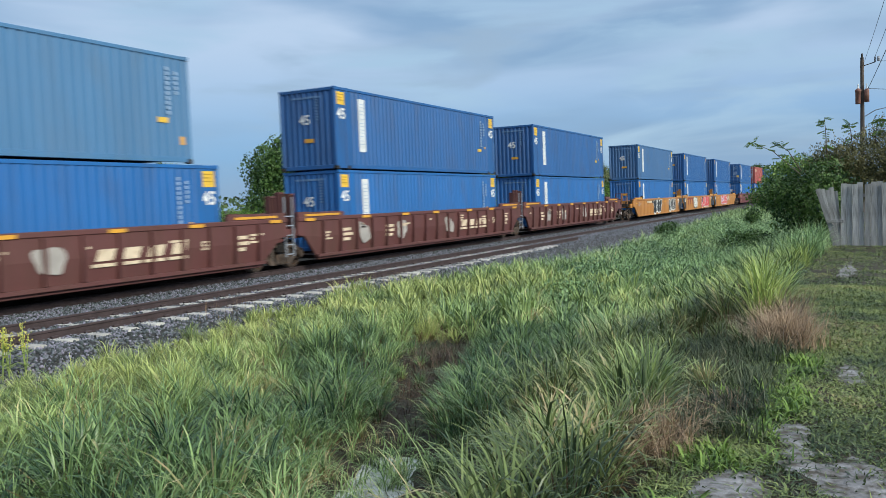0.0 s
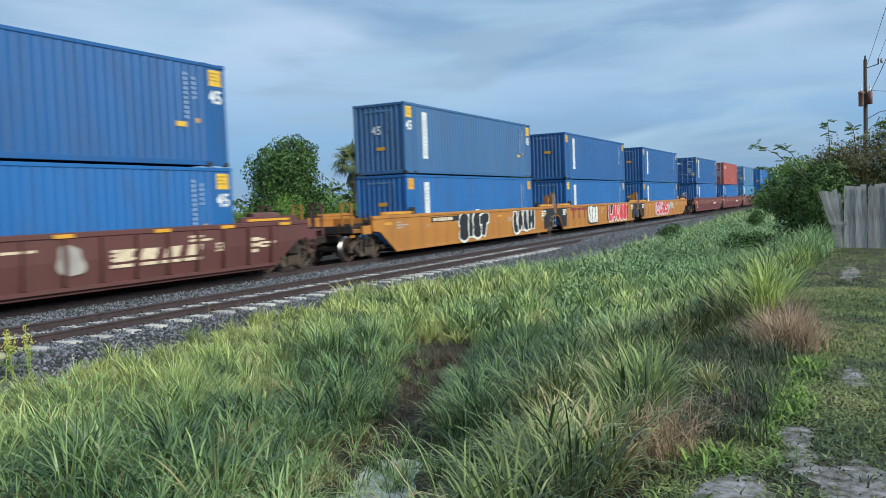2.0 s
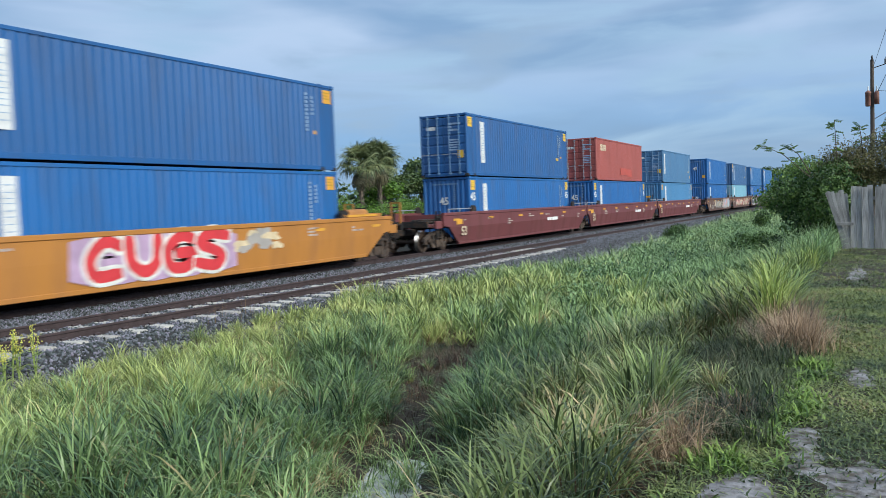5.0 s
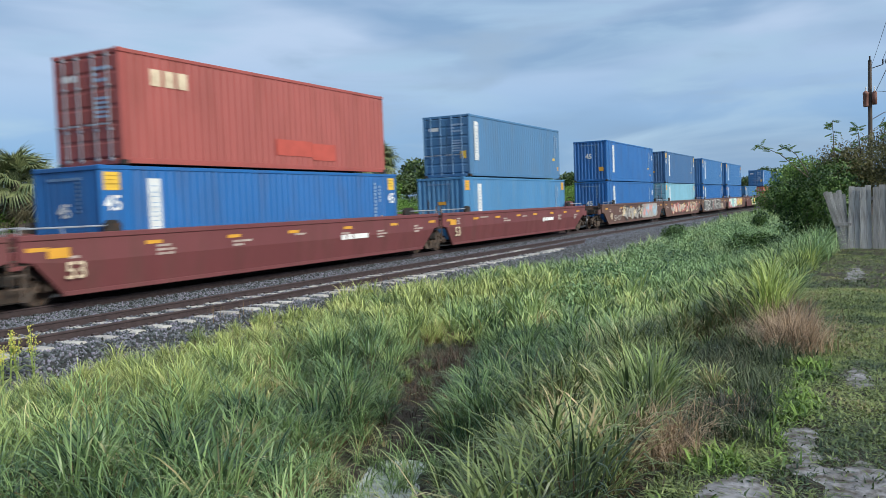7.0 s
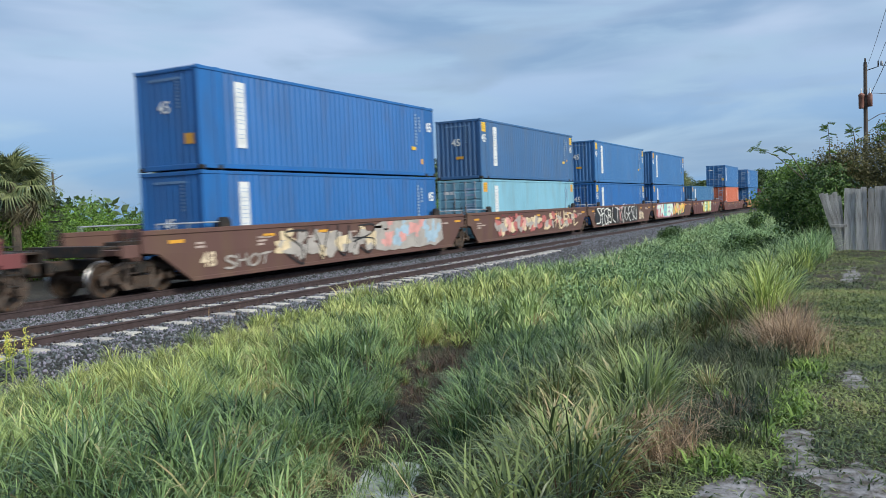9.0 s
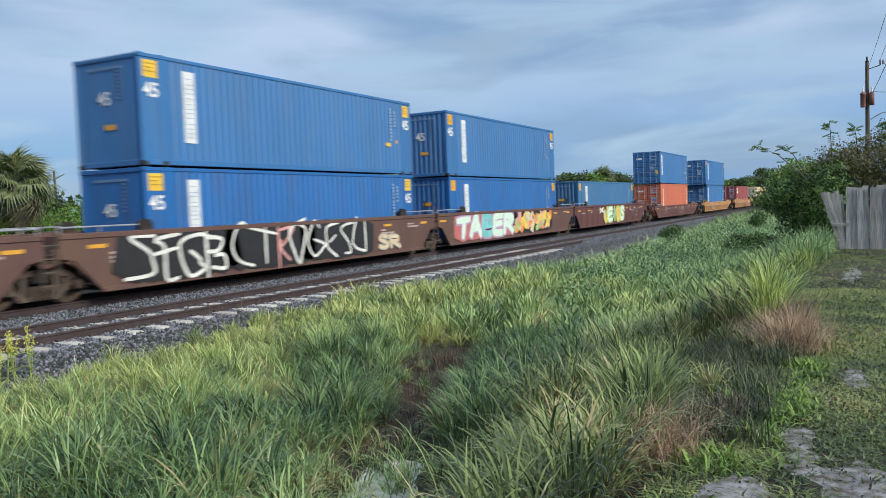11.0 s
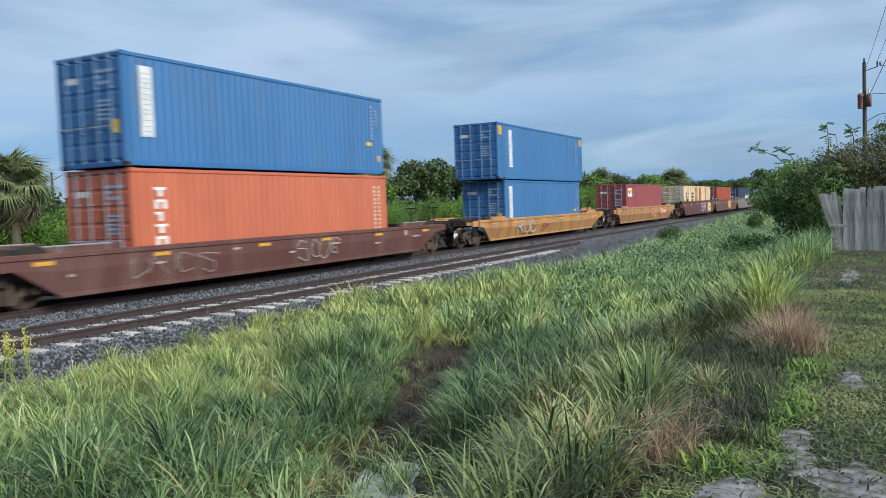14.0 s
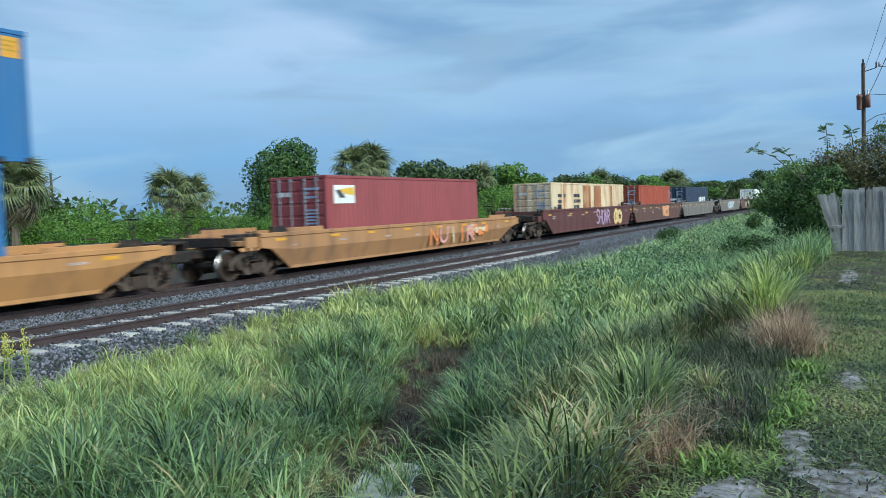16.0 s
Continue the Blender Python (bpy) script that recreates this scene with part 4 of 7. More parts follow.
# ---- the train: units front to back, each with its place along the train ----
movers, spinners = [], []
B45 = "blue forty-five foot steel container with ribbed sides"
UNITS = [
    # place, style, colour, pitch, first, last, lower box, upper box
    (10.55, "ribbed", "car_brown", 19.4, True, False, (10.6, 13.716, "blue", False, "45", True, "a"), (10.4, 12.192, "steel", False, "", False, "c")),
    (30.10, "ribbed", "car_brown", 19.4, False, False, (30.3, 13.716, "blue", False, "45", True, "a"), (30.25, 13.716, "deep", False, "45", True, "a")),
    (49.55, "ribbed", "car_brown", 19.4, False, True, (49.6, 13.716, "blue", False, "45", True, "a"), (49.5, 13.716, "deep", False, "45", True, "a")),
    (73.45, "smooth", "car_yellow", 19.4, True, False, (73.4, 13.716, "blue", False, "", True, "b"), (73.4, 13.716, "dull", False, "45", True, "a")),
    (92.95, "smooth", "car_yellow", 19.4, False, False, (93.0, 13.716, "blue", False, "", True, "a"), (92.95, 13.716, "deep", False, "", True, "b")),
    (112.40, "smooth", "car_yellow", 19.4, False, True, (112.6, 13.716, "blue", False, "", True, "b"), (112.6, 13.716, "deep", False, "", True, "b")),
    (136.60, "smooth", "car_red", 19.3, True, False, (136.7, 13.716, "blue", False, "45", True, "a"), (136.6, 13.716, "deep", True, "", True, "a")),
    (155.70, "smooth", "car_red", 19.3, False, False, (155.5, 13.716, "blue", False, "45", True, "a"), (155.5, 12.192, "red", True, "", False, "lines")),
    (175.00, "smooth", "car_red", 19.3, False, True, (175.15, 13.716, "light", False, "", True, "b"), (175.15, 12.192, "steel", True, "", False, "c")),
    (198.00, "smooth", "car_rust", 18.1, True, False, (198.0, 13.716, "blue", False, "45", False, "d"), (198.0, 13.716, "blue", False, "45", False, "c")),
    (216.10, "smooth", "car_rust", 18.1, False, False, (216.5, 13.716, "pale", True, "", True, "b"), (216.5, 13.716, "dull", False, "45", True, "a")),
    (234.20, "smooth", "car_rust", 18.1, False, False, (235.0, 13.716, "blue", False, "45", True, "a"), (235.0, 13.716, "mid", False, "45", True, "a")),
    (252.20, "smooth", "car_rust", 18.1, False, False, (252.0, 13.716, "blue", False, "", True, "b"), (251.9, 13.716, "mid", False, "45", True, "b")),
    (270.20, "smooth", "car_brown", 18.1, False, True, (270.0, 13.716, "petrol", False, "", True, "b"), None),
    (292.65, "smooth", "car_oxide", 19.4, True, True, (292.7, 12.192, "orange", True, "", False, "column"), (292.6, 12.192, "mid", True, "", False, "c")),
    (316.55, "smooth", "car_mustard", 19.4, True, True, (316.5, 12.192, "mid", True, "", False, "a"), (316.5, 13.716, "mid", True, "", True, "b")),
    (340.45, "smooth", "car_tan", 19.4, True, True, (340.4, 12.192, "maroon", True, "", False, "logo"), None),
    (364.60, "smooth", "car_brown", 19.6, True, False, (364.9, 16.15, "cream", True, "", False, "freight"), None),
    (384.20, "smooth", "car_rust", 19.6, False, False, (384.0, 12.192, "rustred", True, "", False, "b"), None),
    (403.80, "smooth", "car_grey", 19.6, False, True, (404.6, 13.716, "navy", True, "", False, "wide"), None),
    (428.00, "smooth", "car_grey", 19.4, True, False, None, None),
    (447.40, "smooth", "car_rust", 19.4, False, False, None, None),
    (466.80, "smooth", "car_brown", 19.4, False, True, (466.8, 16.15, "white", False, "", False, "e"), None),
]
NAMES = {"petrol": "petrol blue", "deep": "deep blue", "blue": "bright blue", "dull": "dull slate blue", "steel": "faded steel blue", "mid": "medium blue", "light": "light blue",
         "pale": "pale turquoise", "red": "faded red", "orange": "orange", "maroon": "maroon", "cream": "rust-stained cream", "rustred": "rust red",
         "navy": "navy", "white": "white", "car_brown": "oxide brown", "car_red": "oxide red", "car_rust": "weathered brown with graffiti",
         "car_yellow": "yellow", "car_oxide": "faded oxide brown", "car_mustard": "dirty mustard", "car_tan": "dirty tan", "car_grey": "weathered grey"}
FEET = {12.192: "forty-foot", 13.716: "forty-five-foot", 16.15: "fifty-three-foot"}
FLOOR_Z = 0.355


def load(spec, level):
    s, length, colour, doors, number, posts, marks = spec
    label = f"{NAMES[colour]} {FEET[length]} steel container, {'door end forward' if doors else 'ribbed end forward'}, {'stacked on another' if level else 'in a well car'}"
    if colour in ("steel",) and not doors:
        sign = False
    else:
        sign = colour not in ("red", "orange", "maroon", "cream", "rustred", "navy", "white")
    c, again = container(length, colour, doors, number, posts, marks, label, CH, sign)
    if again:
        c = copy_thing(c, Matrix())
        c["label"] = label
    movers.append((c, s, FLOOR_Z + level * (CH + 0.022)))


for i, (s, style, colour, pitch, first, last, lower, upper) in enumerate(UNITS):
    sp = []
    car = well_car(style, colour, pitch, first, last, f"{NAMES[colour]} {'ribbed' if style == 'ribbed' else 'smooth-sided'} double-stack well car on the rails", 40 + i, sp)
    movers.append((car, s, 0.0))
    spinners += sp
    for level, spec in enumerate((lower, upper)):
        if spec:
            load(spec, level)
    y = -1.525
    hw = pitch / 2 - 1.45
    if style == "ribbed":
        for x, rows in ((-hw + 1.25, [[0.5], [0.6], [0.45]]), (-hw + 4.1, [[0.6], [0.62], [0.5]]), (-hw + 5.3, [[0.4]]), (hw - 1.1, [[0.5], [0.55], [0.4]])):
            bars(car, "lettering", CREAMY, x, y, 1.2, rows, 0.10, 0.07)
        # four slanted emblem blocks, each over a bar
        for k in range(4):
            x = hw - 5.9 + k * 0.78
            part("emblem", Shape().prism([(x, 0.86), (x + 0.5, 0.86), (x + 0.62, 1.14), (x + 0.12, 1.14)], "y", y, y - 0.004), CREAMY, car, "slanted cream emblem block")
            part("emblem", Shape().box(x - 0.1, x + 0.56, y - 0.004, y, 0.72, 0.80), CREAMY, car, "cream bar under the emblem")
        part("number", lettering("53", 0.34, CREAMY), CREAMY, car, "cream painted figures", at=pose(hw - 2.3, y - 0.003, 1.0))
        part("patch", Shape().box(-hw + 1.1, -hw + 4.2, y + 0.115, y + 0.13, 0.29, 0.41), CREAMY, car, "cream painted strip along the sill")
        part("patch", Shape().box(hw - 3.4, hw - 1.2, y + 0.115, y + 0.13, 0.29, 0.41), CREAMY, car, "cream painted strip along the sill")
        for x in (-hw + 2.3, -hw + 5.0, hw - 7.4):
            part("patch", blob(x + 0.32, 0.98, 0.72, 0.66, y, 0.003, random.Random(int(x * 10) + i), 0.2)[1], SPRAY["silver"], car, "faded grey spray patch")
    if colour == "car_red":
        part("number", lettering("53", 0.55, CREAMY), CREAMY, car, "cream painted figures", at=pose(-8.05, y - 0.003, 0.78))
        part("number_ground", Shape().box(-8.75, -8.2, y - 0.004, y + 0.002, 1.1, 1.33), YELLOW, car, "yellow painted square")
        bars(car, "lettering", WHITE, 2.4, y, 1.08, [[0.3, 0.35, 0.9]], 0.17, 0.05)
    if colour in ("car_yellow",):
        for sgn in (-1, 1):
            if not (first and sgn < 0) and not (last and sgn > 0):
                a, b = sorted((sgn * (hw - 0.9), sgn * (hw + 0.34)))
                e = hw + 0.9
                part("patch", Shape().prism([(sgn * (e - 1.45), 1.5), (sgn * (e + 0.33), 1.5), (sgn * (e + 0.33), 1.12), (sgn * (e - 0.06), 1.06), (sgn * (e - 0.74), 0.4), (sgn * (e - 1.3), 0.4)], "y", y, y - 0.004), SPRAY["black"], car, "black painted end panel")
                bars(car, "lettering", WHITE, a + 0.1, y - 0.005, 1.42, [[0.2, 0.1, 0.3], [0.4, 0.2], [0.15, 0.3]], 0.08, 0.04)
                part("reflector", Shape().box(a + 0.5, a + 0.8, y - 0.012, y - 0.004, 1.18, 1.3), YELLOW, car)
        part("patch", Shape().box(-hw + 1.6, -hw + 4.2, y + 0.1, y + 0.12, 0.3, 0.38), REDTAPE, car, "red painted strip along the sill")

LETTERS = {
    # per car: span, height, outline, fill, letters, weight, ground
    3: [(-2.75, 0.1, 0.34, 1.57, "white", "black", "SIST", 0.36, None), (3.46, 6.19, 0.4, 1.57, "white", "black", "LNUH", 0.33, None)],
    4: [(-3.58, -1.35, 0.34, 1.57, "black", "white", "ISHI", 0.34, None), (1.3, 6.1, 0.36, 1.57, "white", "red", "LAUGS", 0.31, "black")],
    5: [(-3.48, 1.24, 0.38, 1.55, "white", "red", "CUGS", 0.26, "lilac")],
    9: [(-3.9, 1.2, 0.45, 1.5, None, "black", "SNUB", 0.055, None), (-6.5, -4.5, 0.42, 0.84, None, "silver", "SHOT", 0.15, None)],
    10: [(-5.4, -2.0, 0.4, 1.5, None, "maroon", "GOSE", 0.05, None), (2.8, 6.8, 0.5, 1.5, None, "cream", "HUBCE", 0.10, None)],
    11: [(-7.0, -3.4, 0.34, 1.6, None, "white", "SEGB", 0.08, "black"), (-3.3, 0.2, 0.34, 1.6, None, ("white", "white", "pink"), "CTRO", 0.075, "black"), (0.2, 3.7, 0.34, 1.6, None, "white", "GESU", 0.07, "black"), (4.4, 5.9, 0.42, 0.98, "silver", "cream", "SR", 0.2, None)],
    12: [(-7.0, -0.7, 0.36, 1.58, "lilac", ("mint", "mint", "teal", "mint", "mint"), "TABER", 0.26, "rose")],
    13: [(-2.6, 2.6, 0.42, 1.56, "green", ("yellow", "mint", "green", "yellow", "mint"), "JEIBS", 0.24, None), (5.0, 6.5, 0.75, 1.3, None, "silver", "XTS", 0.05, None), (-3.6, -2.7, 1.05, 1.5, None, "white", "X", 0.3, None)],
    14: [(0.2, 2.4, 0.45, 1.05, None, "silver", "SCUG", 0.05, None), (-6.6, -3.4, 0.5, 1.05, None, "silver", "UNCS", 0.03, None)],
    15: [(-5.4, -2.7, 0.42, 1.12, None, "silver", "RUO", 0.12, None), (-1.6, -0.4, 0.5, 0.85, None, "maroon", "ST", 0.16, None)],
    16: [(0.56, 4.96, 0.4, 1.2, None, ("orange", "pink", "cream"), "NUIIR", 0.16, None)],
    17: [(0.2, 3.4, 0.4, 1.5, None, "lilac", "SHUNR", 0.14, None), (4.4, 6.6, 0.4, 1.4, "yellow", "cream", "GO", 0.2, None)],
    18: [(1.0, 3.6, 0.5, 1.4, "cream", "orange", "RES", 0.2, None)],
    20: [(-3.0, 3.0, 0.5, 1.4, "white", "blue", "HOBERT", 0.2, None)], 21: [(-4.0, 1.0, 0.5, 1.4, "cream", "silver", "SNUGE", 0.2, None)]}
TANGLES = {11: [(-6.9, 3.6, 0.45, 1.5, ("white", "silver", "white", "black", "black"), 30, None)], 9: [(-3.99, 1.3, 0.4, 1.56, ("cream", "silver", "silver"), 34, None), (1.76, 6.4, 0.4, 1.55, ("blue", "pink", "silver", "blue"), 26, "silver")], 10: [(-5.6, -1.8, 0.4, 1.5, ("pink", "silver", "rose", "cream"), 26, None), (-1.6, 2.6, 0.45, 1.5, ("silver", "cream", "rose"), 22, None), (3.0, 6.6, 0.5, 1.45, ("rose", "silver"), 10, None)],
           12: [(-0.5, 4.7, 0.4, 1.56, ("yellow", "cream", "orange", "yellow", "green", "pink"), 46, "black")], 5: [(1.6, 3.6, 0.7, 1.5, ("silver", "cream"), 8, None)],
           13: [(-2.4, 2.4, 0.5, 1.5, ("teal", "green", "yellow"), 14, None)], 16: [(4.4, 6.4, 0.5, 1.15, ("orange", "cream"), 8, None)]}
cars = [m[0] for m in movers if m[0].name.startswith("well_car")]
for i, jobs in TANGLES.items():
    for j, (x0, x1, z0, z1, tones, count, back) in enumerate(jobs):
        mosaic(cars[i], x0, x1, z0, z1, -1.524, tones, count, 900 + i, back)
for i, jobs in LETTERS.items():
    for j, (x0, x1, z0, z1, outline, fill, glyphs, weight, back) in enumerate(jobs):
        graffiti(cars[i], x0, x1, z0, z1, -1.524 - (0.012 if i in (9, 11, 13) else 0), outline, fill, glyphs, weight, 10 * i + j, back)
for k in range(3):
    part("emblem", Shape().box(-7.0 + k * 1.12, -6.0 + k * 1.12, -1.529, -1.522, 1.30, 1.46).box(-6.6 + k * 1.12, -6.38 + k * 1.12, -1.529, -1.522, 0.8, 1.302), SPRAY["maroon"], cars[4], "maroon emblem block")
for i in (9, 11):
    hw = 18.1 / 2 - 1.45
    part("number", lettering("48", 0.58, CREAMY), CREAMY, cars[i], "cream painted figures", at=pose(-7.1, -1.53, 0.74))
part("number", lettering("53", 0.26, CREAMY), CREAMY, cars[14], "cream painted figures", at=pose(7.0, -1.527, 1.0))
part("number_plate", Shape().box(-5.5, -2.9, -1.53, -1.52, 1.24, 1.46), SPRAY["black"], cars[3], "black-edged number panel")
bars(cars[3], "lettering", CREAMY, -5.35, -1.531, 1.42, [[0.3, 0.2, 0.35, 0.25, 0.5]], 0.14, 0.05)


# ---- ground ----
def smooth(a, b, x):
    t = min(1.0, max(0.0, (x - a) / (b - a)))
    return t * t * (3 - 2 * t)


def ground_z(x, y):
    z = 0.30
    z += -0.90 * smooth(0.7, 3.4, y)
    z += 0.12 * smooth(6.0, 10.5, y)
    z += 0.10 * smooth(10.4, 12.0, y)
    z += -0.15 * smooth(21.0, 26.0, y)
    # the ditch runs out towards the fence end
    z += 0.35 * smooth(26, 60, x) * smooth(0.7, 3.0, y) * (1 - smooth(9, 11, y))
    for cx, cy, r in ((6.75, 4.22, 0.45), (6.2, 4.05, 0.5), (5.6, 3.95, 0.5)):
        z -= 0.13 * max(0.0, 1 - ((x - cx) ** 2 + (y - cy) ** 2) / (r * r))
    near = 1 - smooth(60, 120, math.hypot(x, y))
    return z + near * (0.06 * noise.noise(Vector((x * 0.5, y * 0.5, 3.0))) + 0.02 * noise.noise(Vector((x * 2.2, y * 2.2, 7.0))))


def ground_material():
    # near-black, so the shade between the tussocks is put into the earth's colour
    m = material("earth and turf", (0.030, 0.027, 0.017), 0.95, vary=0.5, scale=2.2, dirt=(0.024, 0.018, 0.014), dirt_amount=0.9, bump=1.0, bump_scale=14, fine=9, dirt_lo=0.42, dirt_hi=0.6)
    return m


xs = np.unique(np.concatenate([np.linspace(-3000, -80, 12), np.linspace(-80, -6, 38), np.linspace(-6, 4.8, 44), np.linspace(4.8, 7.4, 40), np.linspace(7.4, 45, 151), np.linspace(45, 160, 116), np.linspace(160, 3200, 26)]))
ys = np.unique(np.concatenate([np.linspace(-3000, -60, 12), np.linspace(-60, -4, 29), np.linspace(-4, 3.2, 37), np.linspace(3.2, 4.6, 28), np.linspace(4.6, 13, 43), np.linspace(13, 60, 40), np.linspace(60, 3000, 18)]))
gv = np.array([(x, y, ground_z(x, y)) for y in ys for x in xs])
nx = len(xs)
ij = (np.arange(len(ys) - 1)[:, None] * nx + np.arange(nx - 1)[None, :]).ravel()
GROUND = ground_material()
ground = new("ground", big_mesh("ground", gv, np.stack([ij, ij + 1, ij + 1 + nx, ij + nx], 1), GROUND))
ground.data.polygons.foreach_set("use_smooth", [True] * len(ground.data.polygons))
tagged(ground, "rough grassy ground with a ditch beside the railway", "ground", kind="structure")

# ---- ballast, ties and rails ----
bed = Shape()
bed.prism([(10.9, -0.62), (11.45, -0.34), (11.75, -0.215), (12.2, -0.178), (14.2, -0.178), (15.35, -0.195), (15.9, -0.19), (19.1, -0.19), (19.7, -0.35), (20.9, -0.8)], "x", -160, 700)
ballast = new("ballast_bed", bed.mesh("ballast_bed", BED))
tagged(ballast, "crushed stone ballast under two tracks, darkened for shade between the stones", "ballast", kind="structure")


def stones(name, count, x0, x1, y0, y1, lo, hi, seed):
    rng = np.random.default_rng(seed)
    base = np.array([(1, 0, 0), (-1, 0, 0), (0, 1, 0), (0, -1, 0), (0, 0, 1), (0, 0, -1)], float)
    tri = np.array([(0, 2, 4), (2, 1, 4), (1, 3, 4), (3, 0, 4), (2, 0, 5), (1, 2, 5), (3, 1, 5), (0, 3, 5)])
    u = rng.random(count)
    x = x0 + (x1 - x0) * u ** 2.0
    y = y0 + (y1 - y0) * rng.random(count)
    prof_y = [10.9, 11.45, 11.75, 12.2, 14.2, 15.35, 15.9, 19.1, 19.7, 20.9]
    prof_z = [-0.62, -0.34, -0.215, -0.178, -0.178, -0.195, -0.19, -0.19, -0.35, -0.8]
    z = np.interp(y, prof_y, prof_z) + rng.uniform(-0.01, 0.02, count)
    edge = y < 12.0
    z[edge] = np.maximum(z[edge], [ground_z(a, b) + 0.004 for a, b in zip(x[edge], y[edge])])
    size = rng.uniform(lo, hi, (count, 1, 1)) * rng.uniform(0.6, 1.25, (count, 6, 1))
    q = rng.normal(size=(count, 4))
    q /= np.linalg.norm(q, axis=1, keepdims=True)
    a, b, c, d = q.T
    R = np.stack([np.stack([1 - 2 * (c * c + d * d), 2 * (b * c - a * d), 2 * (b * d + a * c)], -1),
                  np.stack([2 * (b * c + a * d), 1 - 2 * (b * b + d * d), 2 * (c * d - a * b)], -1),
                  np.stack([2 * (b * d - a * c), 2 * (c * d + a * b), 1 - 2 * (b * b + c * c)], -1)], 1)
    v = np.einsum("nij,nkj->nki", R, base[None] * size) + np.stack([x, y, z], 1)[:, None]
    f = (np.arange(count)[:, None, None] * 6 + tri[None]).reshape(-1, 3)
    return new(name, big_mesh(name, v.reshape(-1, 3), None, STONE, tris=f))


tagged(stones("ballast_stones", 105000, 5, 90, 10.35, 16.7, 0.020, 0.046, 5), "loose grey crushed stones of the ballast", "gravel", kind="stuff")


tagged(stones("ballast_stones", 32000, 19, 80, 8.8, 10.9, 0.020, 0.050, 6), "loose grey crushed stones spilt down the bank", "gravel", kind="stuff")


def rail_line(name, y, x0, x1):
    prof = [(-0.075, -0.172), (0.075, -0.172), (0.075, -0.160), (0.012, -0.140), (0.010, -0.045), (0.036, -0.034), (0.036, -0.008), (0.026, 0.0), (-0.026, 0.0), (-0.036, -0.008), (-0.036, -0.034), (-0.010, -0.045), (-0.012, -0.140), (-0.075, -0.160)]
    ob = new(name, Shape().prism([(y + a, b) for a, b in prof], "x", x0, x1).mesh(name, RAIL))
    return ob


main_track = tagged(thing("main_track", "", ""), "railway track with rusty rails under the train", "railway track", kind="structure")
siding = tagged(thing("siding_track", "", ""), "siding with rusty rails on pale concrete ties", "railway track", kind="structure")
for y in (-1, 1):
    r = rail_line("rail", MAIN_Y + y * GAUGE / 2, -150, 690)
    r.parent = main_track
    r = rail_line("rail", SIDING_Y + y * GAUGE / 2 * 0.96, -150, 38.5 if y < 0 else 690)
    r.parent = siding
tie_mesh = Shape().prism([(-0.13, -0.42), (0.13, -0.42), (0.13, -0.215), (0.10, -0.182), (-0.10, -0.182), (-0.13, -0.215)], "y", -1.3, 1.3).mesh("tie", CONCRETE)
clip_mesh = Shape()
for y in (-GAUGE / 2 * 0.96 - 0.11, -GAUGE / 2 * 0.96 + 0.11, GAUGE / 2 * 0.96 - 0.11, GAUGE / 2 * 0.96 + 0.11):
    clip_mesh.box(-0.07, 0.07, y - 0.035, y + 0.035, -0.185, -0.14, 0.01)
clip_mesh = clip_mesh.mesh("rail_clip", RAIL)
rnd = random.Random(3)
for i in range(48):
    x = 4.0 + i * 0.635
    tie = part("tie", tie_mesh, CONCRETE, siding, at=pose(x + rnd.uniform(-0.03, 0.03), SIDING_Y + rnd.uniform(-0.04, 0.04), 0.038 + rnd.uniform(-0.012, 0.006), 0, 0, rnd.uniform(-1.5, 1.5)))
    part("rail_clip", clip_mesh, RAIL, tie)
for i in range(150):
    x = 4.0 + i * 0.61
    part("tie", tie_mesh, CONCRETE, main_track, at=pose(x + rnd.uniform(-0.03, 0.03), MAIN_Y, -0.02, 0, 0, rnd.uniform(-1, 1)))


# ---- grass ----
def blades(name, px, py, pz, height, width, lean, mat, seed, segments=3):
    """Arching blades, one an island, rooted at the places given."""
    rng = np.random.default_rng(seed)
    n = len(px)
    az = rng.uniform(0, 2 * np.pi, n)
    dx, dy = np.cos(az), np.sin(az)
    face = az + np.pi / 2 + rng.uniform(-0.9, 0.9, n)
    wx, wy = np.cos(face), np.sin(face)
    k = segments + 1
    t = np.linspace(0, 1, k)[None]
    droop = lean[:, None]
    reach = height[:, None] * (0.85 * droop * t ** 1.9)
    up = height[:, None] * (t * (1 - 0.45 * droop * t ** 1.9))
    half_w = width[:, None] * np.array([0.7, 1.0, 0.8, 0.06] if k == 4 else ([0.8, 0.9, 0.06] if k == 3 else [0.8, 1, 0.9, 0.6, 0.05] if k == 5 else [0.7, 0.95, 1, 0.85, 0.55, 0.05]))[None] / 2
    cx, cy, cz = px[:, None] + dx[:, None] * reach, py[:, None] + dy[:, None] * reach, pz[:, None] + up - 0.03
    v = np.empty((n, k, 2, 3))
    for s, sg in ((0, -1), (1, 1)):
        v[:, :, s, 0] = cx + sg * wx[:, None] * half_w
        v[:, :, s, 1] = cy + sg * wy[:, None] * half_w
        v[:, :, s, 2] = cz
    q = []
    for j in range(k - 1):
        q.append([2 * j, 2 * j + 1, 2 * j + 3, 2 * j + 2])
    f = (np.arange(n)[:, None, None] * (2 * k) + np.array(q)[None]).reshape(-1, 4)
    return new(name, big_mesh(name, v.reshape(-1, 3), f, mat))


